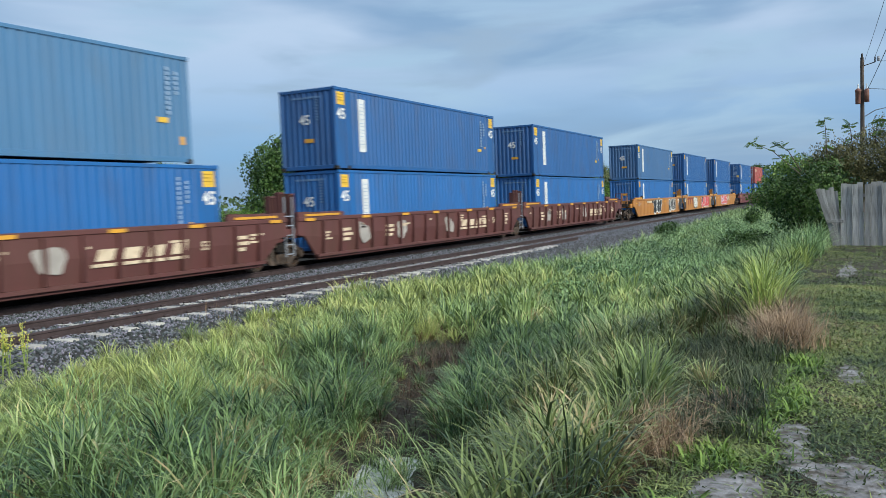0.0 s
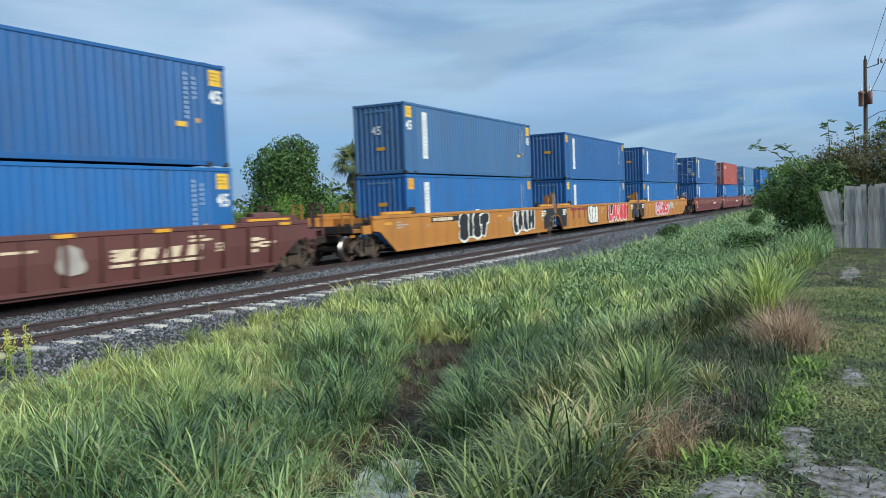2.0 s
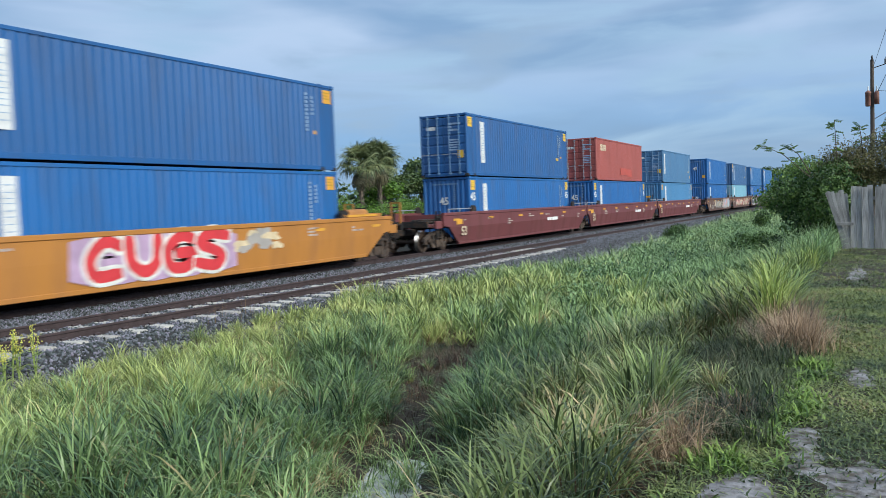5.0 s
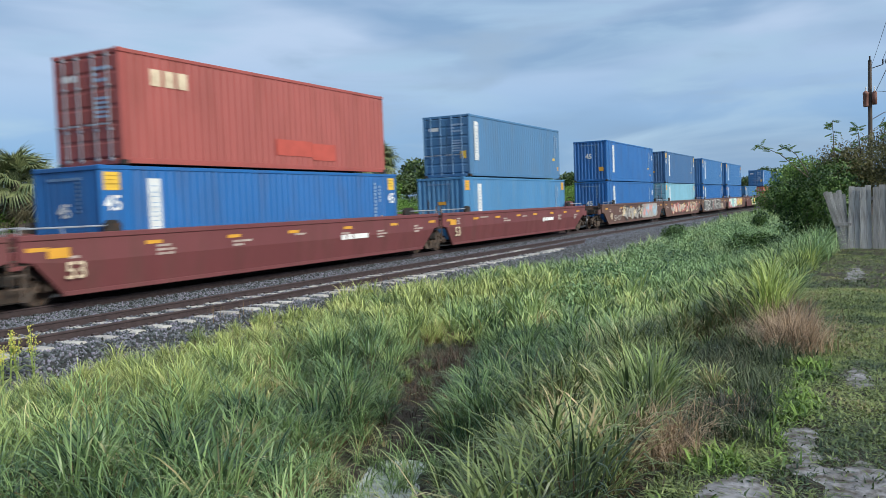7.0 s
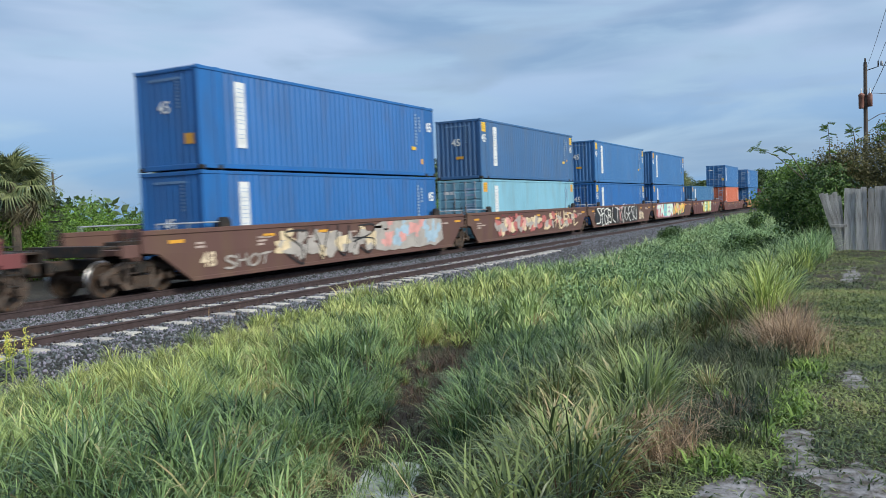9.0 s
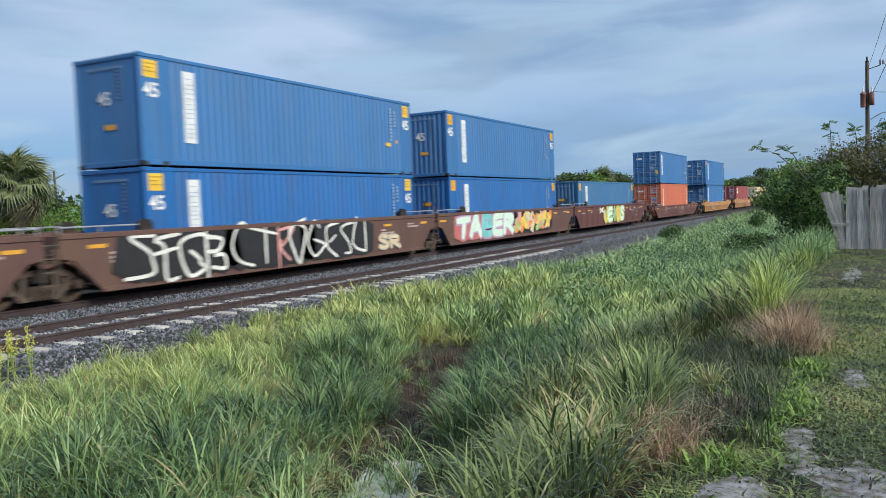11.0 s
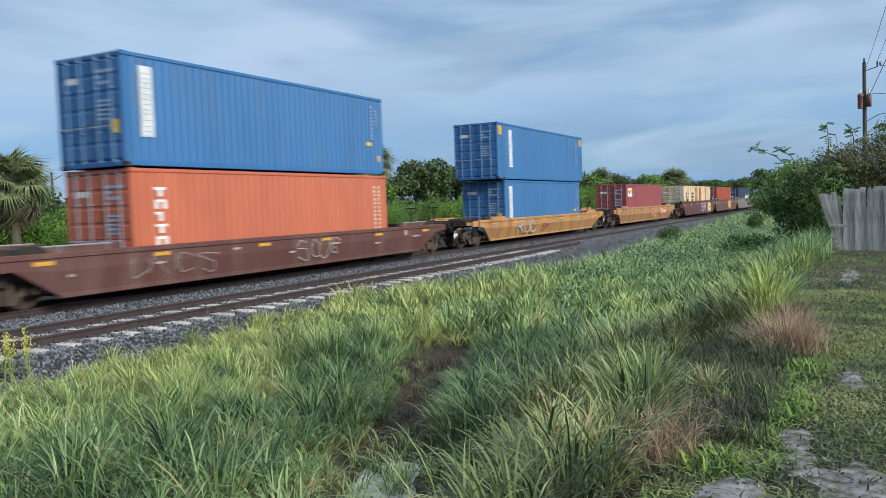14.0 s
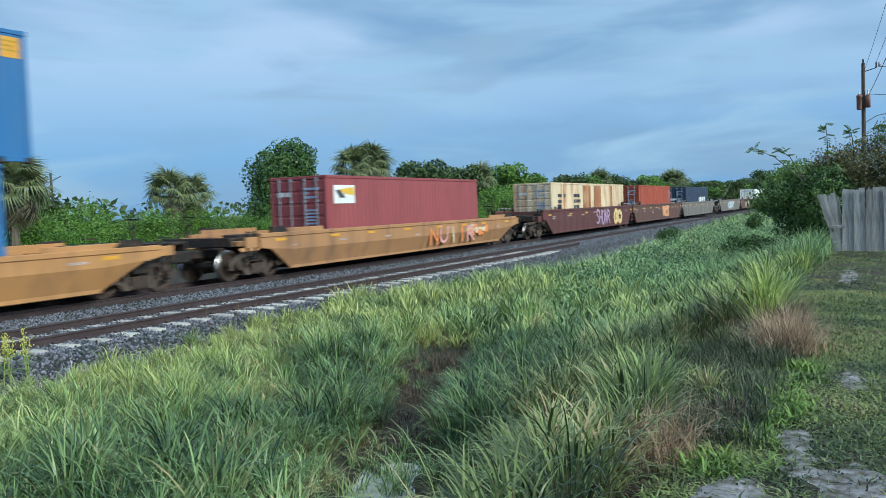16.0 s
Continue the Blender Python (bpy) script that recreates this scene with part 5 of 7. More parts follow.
def grass_material(name, base, dry, fresh, dry_at=0.80, rough=0.5):
    m = bpy.data.materials.new(name)
    m.use_nodes = True
    n, l = m.node_tree.nodes, m.node_tree.links
    b = n["Principled BSDF"]
    b.inputs["Roughness"].default_value = rough
    b.inputs["Specular IOR Level"].default_value = 0.3
    geo = n.new("ShaderNodeNewGeometry")
    tc = n.new("ShaderNodeTexCoord")
    nz = n.new("ShaderNodeTexNoise")
    nz.inputs["Scale"].default_value, nz.inputs["Detail"].default_value = 1.25, 3
    l.new(tc.outputs["Object"], nz.inputs["Vector"])
    add = n.new("ShaderNodeMath"); add.operation = "MULTIPLY_ADD"
    l.new(geo.outputs["Random Per Island"], add.inputs[0])
    add.inputs[1].default_value = 0.62
    sub = n.new("ShaderNodeMath"); sub.operation = "MULTIPLY_ADD"
    l.new(nz.outputs["Fac"], sub.inputs[0]); sub.inputs[1].default_value = 1.9; sub.inputs[2].default_value = -0.80
    l.new(sub.outputs[0], add.inputs[2])
    ramp = n.new("ShaderNodeValToRGB")
    e = ramp.color_ramp.elements
    e[0].position, e[0].color = 0.0, (base[0] * 0.42, base[1] * 0.5, base[2] * 0.75, 1)
    e[1].position, e[1].color = 1.0, (*dry, 1)
    for pos, colr in ((0.32, base), (0.62, fresh), (dry_at, fresh)):
        x = e.new(pos); x.color = (*colr, 1)
    l.new(add.outputs[0], ramp.inputs[0])
    l.new(ramp.outputs[0], b.inputs["Base Color"])
    tr = n.new("ShaderNodeBsdfTranslucent")
    l.new(ramp.outputs[0], tr.inputs["Color"])
    ms = n.new("ShaderNodeMixShader"); ms.inputs[0].default_value = 0.08
    l.new(b.outputs[0], ms.inputs[1]); l.new(tr.outputs[0], ms.inputs[2])
    l.new(ms.outputs[0], n["Material Output"].inputs[0])
    return m


# greens from dark to lime carry real hue plus painted shade and sun
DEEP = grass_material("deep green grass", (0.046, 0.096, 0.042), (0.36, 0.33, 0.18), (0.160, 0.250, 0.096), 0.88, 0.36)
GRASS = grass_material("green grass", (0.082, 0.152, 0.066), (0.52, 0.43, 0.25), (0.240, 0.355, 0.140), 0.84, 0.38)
GRASSY = grass_material("sunlit green grass", (0.150, 0.230, 0.086), (0.56, 0.49, 0.26), (0.345, 0.450, 0.165), 0.86, 0.4)
LIMEY = grass_material("bright lime grass", (0.235, 0.300, 0.100), (0.56, 0.50, 0.25), (0.430, 0.490, 0.175), 0.86, 0.45)
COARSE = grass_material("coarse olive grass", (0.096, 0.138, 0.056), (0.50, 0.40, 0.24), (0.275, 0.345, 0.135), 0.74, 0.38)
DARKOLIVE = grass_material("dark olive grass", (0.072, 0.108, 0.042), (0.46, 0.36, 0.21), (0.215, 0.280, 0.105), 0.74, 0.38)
BLUISH = grass_material("bluish green grass", (0.140, 0.230, 0.105), (0.38, 0.42, 0.22), (0.265, 0.400, 0.175), 0.92, 0.5)
FARGRASS = grass_material("distant grass", (0.170, 0.260, 0.118), (0.42, 0.45, 0.23), (0.290, 0.400, 0.170), 0.9)
# darker than dead grass itself, to paint the shade between the tufts
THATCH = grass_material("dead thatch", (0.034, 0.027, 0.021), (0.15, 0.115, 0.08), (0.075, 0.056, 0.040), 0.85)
SHEATH = grass_material("brown leaf sheaths", (0.078, 0.050, 0.030), (0.34, 0.24, 0.14), (0.180, 0.120, 0.068), 0.85)
STRAW = grass_material("dry straw", (0.22, 0.15, 0.075), (0.42, 0.33, 0.18), (0.30, 0.20, 0.10), 0.8)
VERGE = grass_material("dark feathery weeds", (0.044, 0.068, 0.034), (0.16, 0.14, 0.09), (0.090, 0.115, 0.060), 0.85)
TURF = grass_material("mown turf", (0.100, 0.142, 0.056), (0.33, 0.28, 0.15), (0.210, 0.265, 0.095), 0.85)
WEEDY = grass_material("bright low weeds", (0.110, 0.190, 0.042), (0.30, 0.32, 0.10), (0.215, 0.330, 0.075), 0.92)


def fountain(name, x, y, scale, per, length, width, spread, lean, bend, mat, seed, segments=5, rough=0.35, rise=0.0):
    """Tussocks: blades spring from a tight root or, up to rise, from its culms, lean outwards and arch over under their own weight."""
    rng = np.random.default_rng(seed)
    n = len(x) * per
    k = segments + 1
    sc = np.repeat(scale, per)
    az = rng.uniform(0, 2 * np.pi, n)
    u = rng.random(n)
    dx, dy = np.cos(az), np.sin(az)
    off = spread * np.sqrt(u) * sc
    px, py = np.repeat(x, per) + dx * off, np.repeat(y, per) + dy * off
    gz = np.array([ground_z(a, b) for a, b in zip(x, y)])
    stem = rise * sc * rng.random(n) ** 0.8
    off2 = stem * (lean[0] + (lean[1] - lean[0]) * u) * 0.55
    px, py = px + dx * off2, py + dy * off2
    pz = np.repeat(gz, per) - 0.03 + stem
    az = az + rng.normal(0, rough, n)
    dx, dy = np.cos(az), np.sin(az)
    ln = length * sc * rng.uniform(0.5, 1.12, n)
    th0 = lean[0] + (lean[1] - lean[0]) * u + rng.normal(0, 0.06, n)
    curl = bend[0] + (bend[1] - bend[0]) * rng.random(n) ** 1.5
    t = (np.arange(segments) + 0.5) / segments
    th = th0[:, None] + curl[:, None] * t[None] ** 2
    step = ln[:, None] / segments
    out = np.concatenate([np.zeros((n, 1)), np.cumsum(np.sin(th) * step, 1)], 1)
    up = np.concatenate([np.zeros((n, 1)), np.cumsum(np.cos(th) * step, 1)], 1)
    tt = np.linspace(0, 1, k)
    taper = np.interp(tt, [0, 0.2, 0.5, 0.75, 1.0], [0.55, 0.95, 1.0, 0.72, 0.04])
    hw = (width * rng.uniform(0.6, 1.35, n) * np.sqrt(sc))[:, None] * taper[None] / 2
    face = az + np.pi / 2 + rng.normal(0, 0.5, n)
    wx, wy = np.cos(face), np.sin(face)
    v = np.empty((n, k, 2, 3))
    for s, sg in ((0, -1), (1, 1)):
        v[:, :, s, 0] = px[:, None] + dx[:, None] * out + sg * wx[:, None] * hw
        v[:, :, s, 1] = py[:, None] + dy[:, None] * out + sg * wy[:, None] * hw
        v[:, :, s, 2] = pz[:, None] + up
    q = np.array([[2 * j, 2 * j + 1, 2 * j + 3, 2 * j + 2] for j in range(segments)])
    f = (np.arange(n)[:, None, None] * (2 * k) + q[None]).reshape(-1, 4)
    return new(name, big_mesh(name, v.reshape(-1, 3), f, mat))


def spots(x0, x1, y0, y1, pitch, seed, keep=None):
    """Rooting places on a shaken lattice, thinned by keep(x, y)."""
    rng = np.random.default_rng(seed)
    gx, gy = np.meshgrid(np.arange(x0, x1, pitch), np.arange(y0, y1, pitch))
    gx, gy = gx.ravel() + rng.uniform(-0.5, 0.5, gx.size) * pitch, gy.ravel() + rng.uniform(-0.5, 0.5, gy.size) * pitch
    ok = gy < 1.6 * gx + 1.6
    if keep is not None:
        ok &= np.array([keep(a, b) for a, b in zip(gx, gy)]) > rng.random(gx.size)
    return gx[ok], gy[ok], rng.random(ok.sum())


def tufts(name, n, x0, x1, y0, y1, per, hmin, hmax, width, mat, seed, bias=1.6, keep=None, segments=3, radius=0.16, lean=(0.15, 1.0), hfun=None):
    rng = np.random.default_rng(seed)
    x = x0 + (x1 - x0) * rng.random(n) ** bias
    y = y0 + (y1 - y0) * rng.random(n)
    if keep is not None:
        k = np.array([keep(a, b) for a, b in zip(x, y)]) > rng.random(n)
        x, y = x[k], y[k]
    n = len(x)
    ht = rng.uniform(hmin, hmax, n)
    if hfun is not None:
        ht = ht * np.array([hfun(a, b) for a, b in zip(x, y)])
    gz = np.array([ground_z(a, b) for a, b in zip(x, y)])
    m = n * per
    px = np.repeat(x, per) + rng.normal(0, radius, m)
    py = np.repeat(y, per) + rng.normal(0, radius, m)
    pz = np.repeat(gz, per)
    h = np.repeat(ht, per) * rng.uniform(0.45, 1.15, m)
    return blades(name, px, py, pz, h, width * rng.uniform(0.6, 1.4, m), rng.uniform(*lean, m), mat, seed + 1, segments)


# hollows where little grows: centre and radius
HOLLOWS = [(4.4, 2.75, 0.40), (5.0, 3.15, 0.5), (5.7, 3.65, 0.55), (6.3, 4.0, 0.55), (6.85, 4.25, 0.5), (7.6, 4.6, 0.35), (8.4, 4.85, 0.4), (9.2, 5.1, 0.42), (10.2, 5.5, 0.5), (11.2, 5.95, 0.62),
           (12.2, 6.4, 0.5), (7.9, 1.55, 0.4), (8.6, 1.5, 0.42), (9.6, 1.6, 0.5), (10.6, 1.7, 0.4), (6.6, 1.35, 0.3), (6.0, 2.2, 0.3), (7.3, 2.6, 0.28), (7.7, 6.4, 0.3), (8.9, 7.2, 0.3)]


def bare(x, y):
    """Where the tall grass stands: thin round the water and the dark hollows, none on the lawn."""
    rim = 10.2 + 0.7 * smooth(8, 13, x) - 2.1 * smooth(16, 26, x)
    k = smooth(0.95, 1.5, y) * (1 - smooth(rim, rim + 0.8, y))
    for cx, cy, r in HOLLOWS:
        k *= smooth(r * 0.75, r * 1.25, math.hypot(x - cx, y - cy))
    return k * (0.35 + 0.65 * smooth(-0.35, -0.05, noise.noise(Vector((x * 1.1, y * 1.1, 1.0)))))


def tall(x, y):
    low = 1.0
    for cx, cy, r in HOLLOWS:
        low = min(low, 0.5 + 0.5 * smooth(r, r * 2.4, math.hypot(x - cx, y - cy)))
    return low * (1.0 - (0.45 - 0.40 * smooth(11.5, 20, x)) * smooth(7.2, 10.4, y)) * (0.72 + 0.56 * (0.5 + 0.5 * noise.noise(Vector((x * 0.55, y * 0.55, 5.0))))) * (1 - 0.3 * (1 - smooth(1.0, 2.0, y)))


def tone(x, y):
    """How sunlit and yellow the grass is coloured, light and shade put in: low in the ditch, high along its banks."""
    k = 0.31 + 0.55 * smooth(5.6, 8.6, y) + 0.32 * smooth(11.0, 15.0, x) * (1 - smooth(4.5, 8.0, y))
    # darker towards the camera, for the shade seen down between the blades
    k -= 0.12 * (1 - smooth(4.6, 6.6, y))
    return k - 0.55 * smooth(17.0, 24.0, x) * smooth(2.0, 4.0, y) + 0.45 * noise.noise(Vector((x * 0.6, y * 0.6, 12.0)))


# bare sandy patches in the lawn: centre and radii
SAND = [(4.95, 0.02, 0.55, 0.34), (4.6, 0.62, 0.42, 0.22), (5.85, 0.42, 0.34, 0.13), (5.3, 0.36, 0.3, 0.12), (7.9, 0.1, 0.6, 0.13), (17.8, 0.25, 1.6, 0.18), (5.6, -0.8, 0.7, 0.3), (7.0, -0.45, 0.5, 0.12)]


def in_sand(x, y):
    return max(1 - math.hypot((x - cx) / rx, (y - cy) / ry) + 0.35 * noise.noise(Vector((x * 3, y * 3, 2.0))) for cx, cy, rx, ry in SAND)


def lawn(x, y):
    return (0.6 + 0.4 * smooth(-0.25, 0.15, noise.noise(Vector((x * 0.6, y * 0.9, 9.0))))) * (1 - 0.93 * smooth(-0.05, 0.30, in_sand(x, y)))


REEDS = "tall green grass in arching tussocks filling the ditch"
near_x, near_y, near_r = spots(3.2, 13.0, 1.0, 11.6, 0.31, 11, bare)
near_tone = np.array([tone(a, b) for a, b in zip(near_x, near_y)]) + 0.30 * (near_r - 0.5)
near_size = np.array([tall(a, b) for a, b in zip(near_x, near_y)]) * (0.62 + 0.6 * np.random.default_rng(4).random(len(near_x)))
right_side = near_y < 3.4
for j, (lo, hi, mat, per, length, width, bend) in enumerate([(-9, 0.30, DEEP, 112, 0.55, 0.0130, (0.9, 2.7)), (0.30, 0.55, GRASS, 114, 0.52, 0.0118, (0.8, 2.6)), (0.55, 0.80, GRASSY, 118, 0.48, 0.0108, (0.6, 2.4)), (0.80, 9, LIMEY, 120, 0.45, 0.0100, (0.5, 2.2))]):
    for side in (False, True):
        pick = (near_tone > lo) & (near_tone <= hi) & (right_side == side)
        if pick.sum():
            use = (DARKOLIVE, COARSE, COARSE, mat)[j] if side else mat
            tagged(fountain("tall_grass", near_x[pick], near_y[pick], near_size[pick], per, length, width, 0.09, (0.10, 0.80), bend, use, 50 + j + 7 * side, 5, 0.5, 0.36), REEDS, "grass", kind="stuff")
tagged(fountain("leaf_sheaths", near_x, near_y, near_size, 30, 0.46, 0.010, 0.10, (0.02, 0.5), (0.0, 0.9), SHEATH, 70, 3), "brown dead leaf sheaths at the feet of the tussocks", "grass", kind="stuff")
tagged(fountain("dead_blades", near_x, near_y, near_size, 10, 0.62, 0.009, 0.10, (0.05, 0.8), (0.6, 2.6), STRAW, 71, 5), "dry straw-coloured blades among the green grass", "grass", kind="stuff")
mid_x, mid_y, mid_r = spots(12.6, 25.0, 1.1, 11.8, 0.36, 12, bare)
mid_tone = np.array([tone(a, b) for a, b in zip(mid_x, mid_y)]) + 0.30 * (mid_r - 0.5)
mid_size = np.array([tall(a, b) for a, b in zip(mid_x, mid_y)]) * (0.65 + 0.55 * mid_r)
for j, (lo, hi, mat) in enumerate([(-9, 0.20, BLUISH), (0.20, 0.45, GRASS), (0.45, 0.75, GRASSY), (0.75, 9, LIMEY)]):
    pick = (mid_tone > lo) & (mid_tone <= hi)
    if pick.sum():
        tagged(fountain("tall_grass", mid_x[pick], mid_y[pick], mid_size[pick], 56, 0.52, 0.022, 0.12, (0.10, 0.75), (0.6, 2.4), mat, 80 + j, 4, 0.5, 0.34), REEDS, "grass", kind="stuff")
tagged(fountain("leaf_sheaths", mid_x, mid_y, mid_size, 10, 0.40, 0.018, 0.12, (0.02, 0.5), (0.0, 0.9), SHEATH, 90, 2), "brown dead leaf sheaths at the feet of the tussocks", "grass", kind="stuff")
tagged(tufts("tall_grass", 4200, 23, 75, 0.9, 11.5, 16, 0.45, 0.95, 0.034, FARGRASS, 12, 1.2, bare, 3, 0.22, (0.4, 1.5), tall), "tall green grass along the ditch beside the track", "grass", kind="stuff")
tagged(tufts("marsh_grass", 46, 5.3, 7.3, 3.45, 4.65, 22, 0.22, 0.55, 0.011, GRASS, 31, 1.0, None, 4, 0.05, (0.3, 1.5)), "thin marsh grass growing out of the ditch water", "grass", kind="stuff")
tagged(tufts("tall_grass", 420, 21.0, 28.5, 1.0, 4.4, 26, 0.6, 1.15, 0.018, BLUISH, 33, 1.0, None, 4, 0.1, (0.2, 1.3)), "tall grass under the shrubs by the fence", "grass", kind="stuff")
tagged(tufts("dead_thatch", 2400, 2.8, 20, 1.0, 10.8, 14, 0.08, 0.26, 0.008, THATCH, 17, 1.25, None, 2, 0.14, (0.5, 1.6)), "dead thatch between the grass tufts, its grey-brown darkened for shade", "thatch", kind="stuff")
tagged(tufts("verge_weeds", 520, 5.6, 10.8, 0.72, 1.75, 30, 0.14, 0.34, 0.009, VERGE, 18, 1.0, None, 2, 0.09, (0.3, 1.2)), "low dark feathery weeds at the ditch edge", "weeds", kind="stuff")
tagged(tufts("verge_weeds", 260, 6.5, 12.2, 3.2, 7.0, 40, 0.14, 0.42, 0.006, VERGE, 28, 1.0, lambda x, y: 1 - bare(x, y) * 3, 2, 0.10, (0.2, 1.2)), "dark feathery weeds in the ditch hollows", "weeds", kind="stuff")
tagged(tufts("verge_grass", 2600, 70, 330, 1.0, 10.6, 9, 0.5, 1.0, 0.08, FARGRASS, 14, 1.5, None, 2, 0.5, (0.1, 0.8)), "distant grass along the railway", "grass", kind="stuff")
tagged(tufts("low_weeds", 420, 3.8, 8.4, 0.42, 1.0, 22, 0.07, 0.20, 0.015, WEEDY, 16, 1.2, lambda x, y: (1 - smooth(-0.15, 0.1, in_sand(x, y))) * smooth(-0.1, 0.15, noise.noise(Vector((x * 1.6, y * 1.6, 4.0)))), 3, 0.07, (0.3, 1.4)), "bright green low weeds where the lawn meets the ditch", "weeds", kind="stuff")
tagged(tufts("lawn_grass", 13000, 3.6, 15, -0.9, 1.05, 18, 0.04, 0.11, 0.012, TURF, 15, 1.2, lawn, 2, 0.07, (0.5, 1.7)), "short patchy mown grass on sandy soil", "grass", kind="stuff")
tagged(tufts("lawn_grass", 12000, 13, 42, -2.2, 1.1, 9, 0.04, 0.11, 0.018, TURF, 19, 1.3, lawn, 2, 0.12, (0.5, 1.6)), "short patchy mown grass on sandy soil", "grass", kind="stuff")
SANDY = material("pale damp sand", (0.22, 0.222, 0.24), 0.9, vary=0.5, scale=6, dirt=(0.06, 0.052, 0.042), dirt_amount=0.95, bump=0.6, bump_scale=30, dirt_lo=0.43, dirt_hi=0.62)
sx, sy = np.arange(3.6, 21.0, 0.06), np.arange(-1.6, 0.9, 0.05)
sv = []
for y in sy:
    for x in sx:
        e = in_sand(x, y) + 0.45 * noise.noise(Vector((x * 7, y * 7, 6.0))) + 0.25 * noise.noise(Vector((x * 17, y * 17, 1.0)))
        sv.append((x, y, ground_z(x, y) + max(-0.03, min(0.005, 0.04 * e - 0.006))))
ns = len(sx)
ij = (np.arange(len(sy) - 1)[:, None] * ns + np.arange(ns - 1)[None, :]).ravel()
sand = new("bare_sand", big_mesh("bare_sand", np.array(sv), np.stack([ij, ij + 1, ij + 1 + ns, ij + ns], 1), SANDY))
tagged(sand, "bare pale sand showing in patches through the thin lawn", "sand", kind="structure")

# shallow water in the ditch
WATER_Z = -0.668
# pale base colour stands in for the bright sky mirrored in the water
WATER = material("ditch water", (0.50, 0.54, 0.56), 0.06, vary=0.5, scale=7, bump=0.03, bump_scale=9)
ring = [(6.2 + 1.2 * math.cos(a), 4.0 + 0.62 * math.sin(a), WATER_Z) for a in [2 * math.pi * i / 24 for i in range(24)]]
sheet = Shape()
sheet.add([Vector((6.2, 4.0, WATER_Z))] + [Vector(p) for p in ring], [(0, i + 1, (i + 1) % 24 + 1) for i in range(24)])
tagged(new("ditch_water", sheet.mesh("ditch_water", WATER)), "still water in the ditch, bright sky reflection put into its pale colour", "water", kind="structure")


# ---- trees and shrubs ----
def foliage_material(name, dark, mid, lite, translucent=0.3):
    m = grass_material(name, mid, lite, lite, 0.9, 0.45)
    return m


LEAF = {
    "hedge": foliage_material("hedge leaves", None, (0.075, 0.165, 0.026), (0.14, 0.26, 0.04)),
    "vine": foliage_material("vine leaves", None, (0.038, 0.088, 0.022), (0.070, 0.135, 0.03)),
    "far": foliage_material("far tree leaves", None, (0.050, 0.090, 0.030), (0.085, 0.13, 0.04)),
    "bush": foliage_material("bush leaves", None, (0.040, 0.090, 0.024), (0.085, 0.155, 0.036)),
    "olive": foliage_material("olive brown leaves", None, (0.115, 0.115, 0.045), (0.20, 0.185, 0.075)),
    "leafy": foliage_material("light shrub leaves", None, (0.13, 0.235, 0.055), (0.22, 0.34, 0.085)),
    "fresh": foliage_material("fresh light leaves", None, (0.17, 0.30, 0.06), (0.26, 0.38, 0.09)),
    "palm": foliage_material("palm fronds", None, (0.10, 0.14, 0.06), (0.18, 0.21, 0.095)),
    "deadpalm": foliage_material("dead palm fronds", None, (0.15, 0.14, 0.085), (0.23, 0.21, 0.13)),
}
BARK = material("grey bark", (0.11, 0.09, 0.07), 0.9, vary=0.35, scale=6, stretch=(1, 1, 0.3), bump=0.8, bump_scale=20)


def leaf_cloud(blobs, count, leaf, mat, seed, name="crown", fill=0.55, ragged=0.35):
    """Leaves over lumpy ellipsoids (centre, radii), most near their outsides, with gaps."""
    rng = np.random.default_rng(seed)
    vol = np.array([b[3] * b[4] + b[4] * b[5] + b[3] * b[5] for b in blobs])
    pick = rng.choice(len(blobs), count, p=vol / vol.sum())
    B = np.array(blobs)[pick]
    d = rng.normal(size=(count, 3))
    d /= np.linalg.norm(d, axis=1, keepdims=True)
    lump = np.array([noise.noise(Vector((a * 2.2 + p * 3.1, b * 2.2, c * 2.2 + seed))) + 0.5 * noise.noise(Vector((a * 6 + p, b * 6, c * 6))) for (a, b, c), p in zip(d, pick)])
    r = (1 + ragged * lump) * (1 - fill * rng.random(count) ** 2.2)
    p = B[:, :3] + d * B[:, 3:] * r[:, None]
    # a leaf: a bent diamond
    ax = rng.normal(size=(count, 3)) + d * 0.6
    ax[:, 2] -= 0.35
    ax /= np.linalg.norm(ax, axis=1, keepdims=True)
    nrm = d + rng.normal(size=(count, 3)) * 0.8
    nrm[:, 2] += 0.5
    side = np.cross(ax, nrm)
    side /= np.linalg.norm(side, axis=1, keepdims=True) + 1e-9
    s = leaf * rng.uniform(0.6, 1.4, (count, 1))
    v = np.stack([p - ax * s * 0.5, p + side * s * 0.32, p + ax * s * 0.55, p - side * s * 0.32], 1)
    return big_mesh(name, v.reshape(-1, 3), (np.arange(count)[:, None] * 4 + np.arange(4)[None]), mat)


def limbs(shape, base, tips, r0, seed):
    rnd = random.Random(seed)
    for tip in tips:
        p = Vector(base)
        q = Vector(tip)
        mid = p.lerp(q, 0.5) + Vector((rnd.uniform(-0.2, 0.2), rnd.uniform(-0.2, 0.2), rnd.uniform(0.0, 0.3)))
        shape.tube(p, mid, r0, r0 * 0.65, 6, False)
        shape.tube(mid, q, r0 * 0.65, r0 * 0.2, 5, False)


tree_meshes = {}


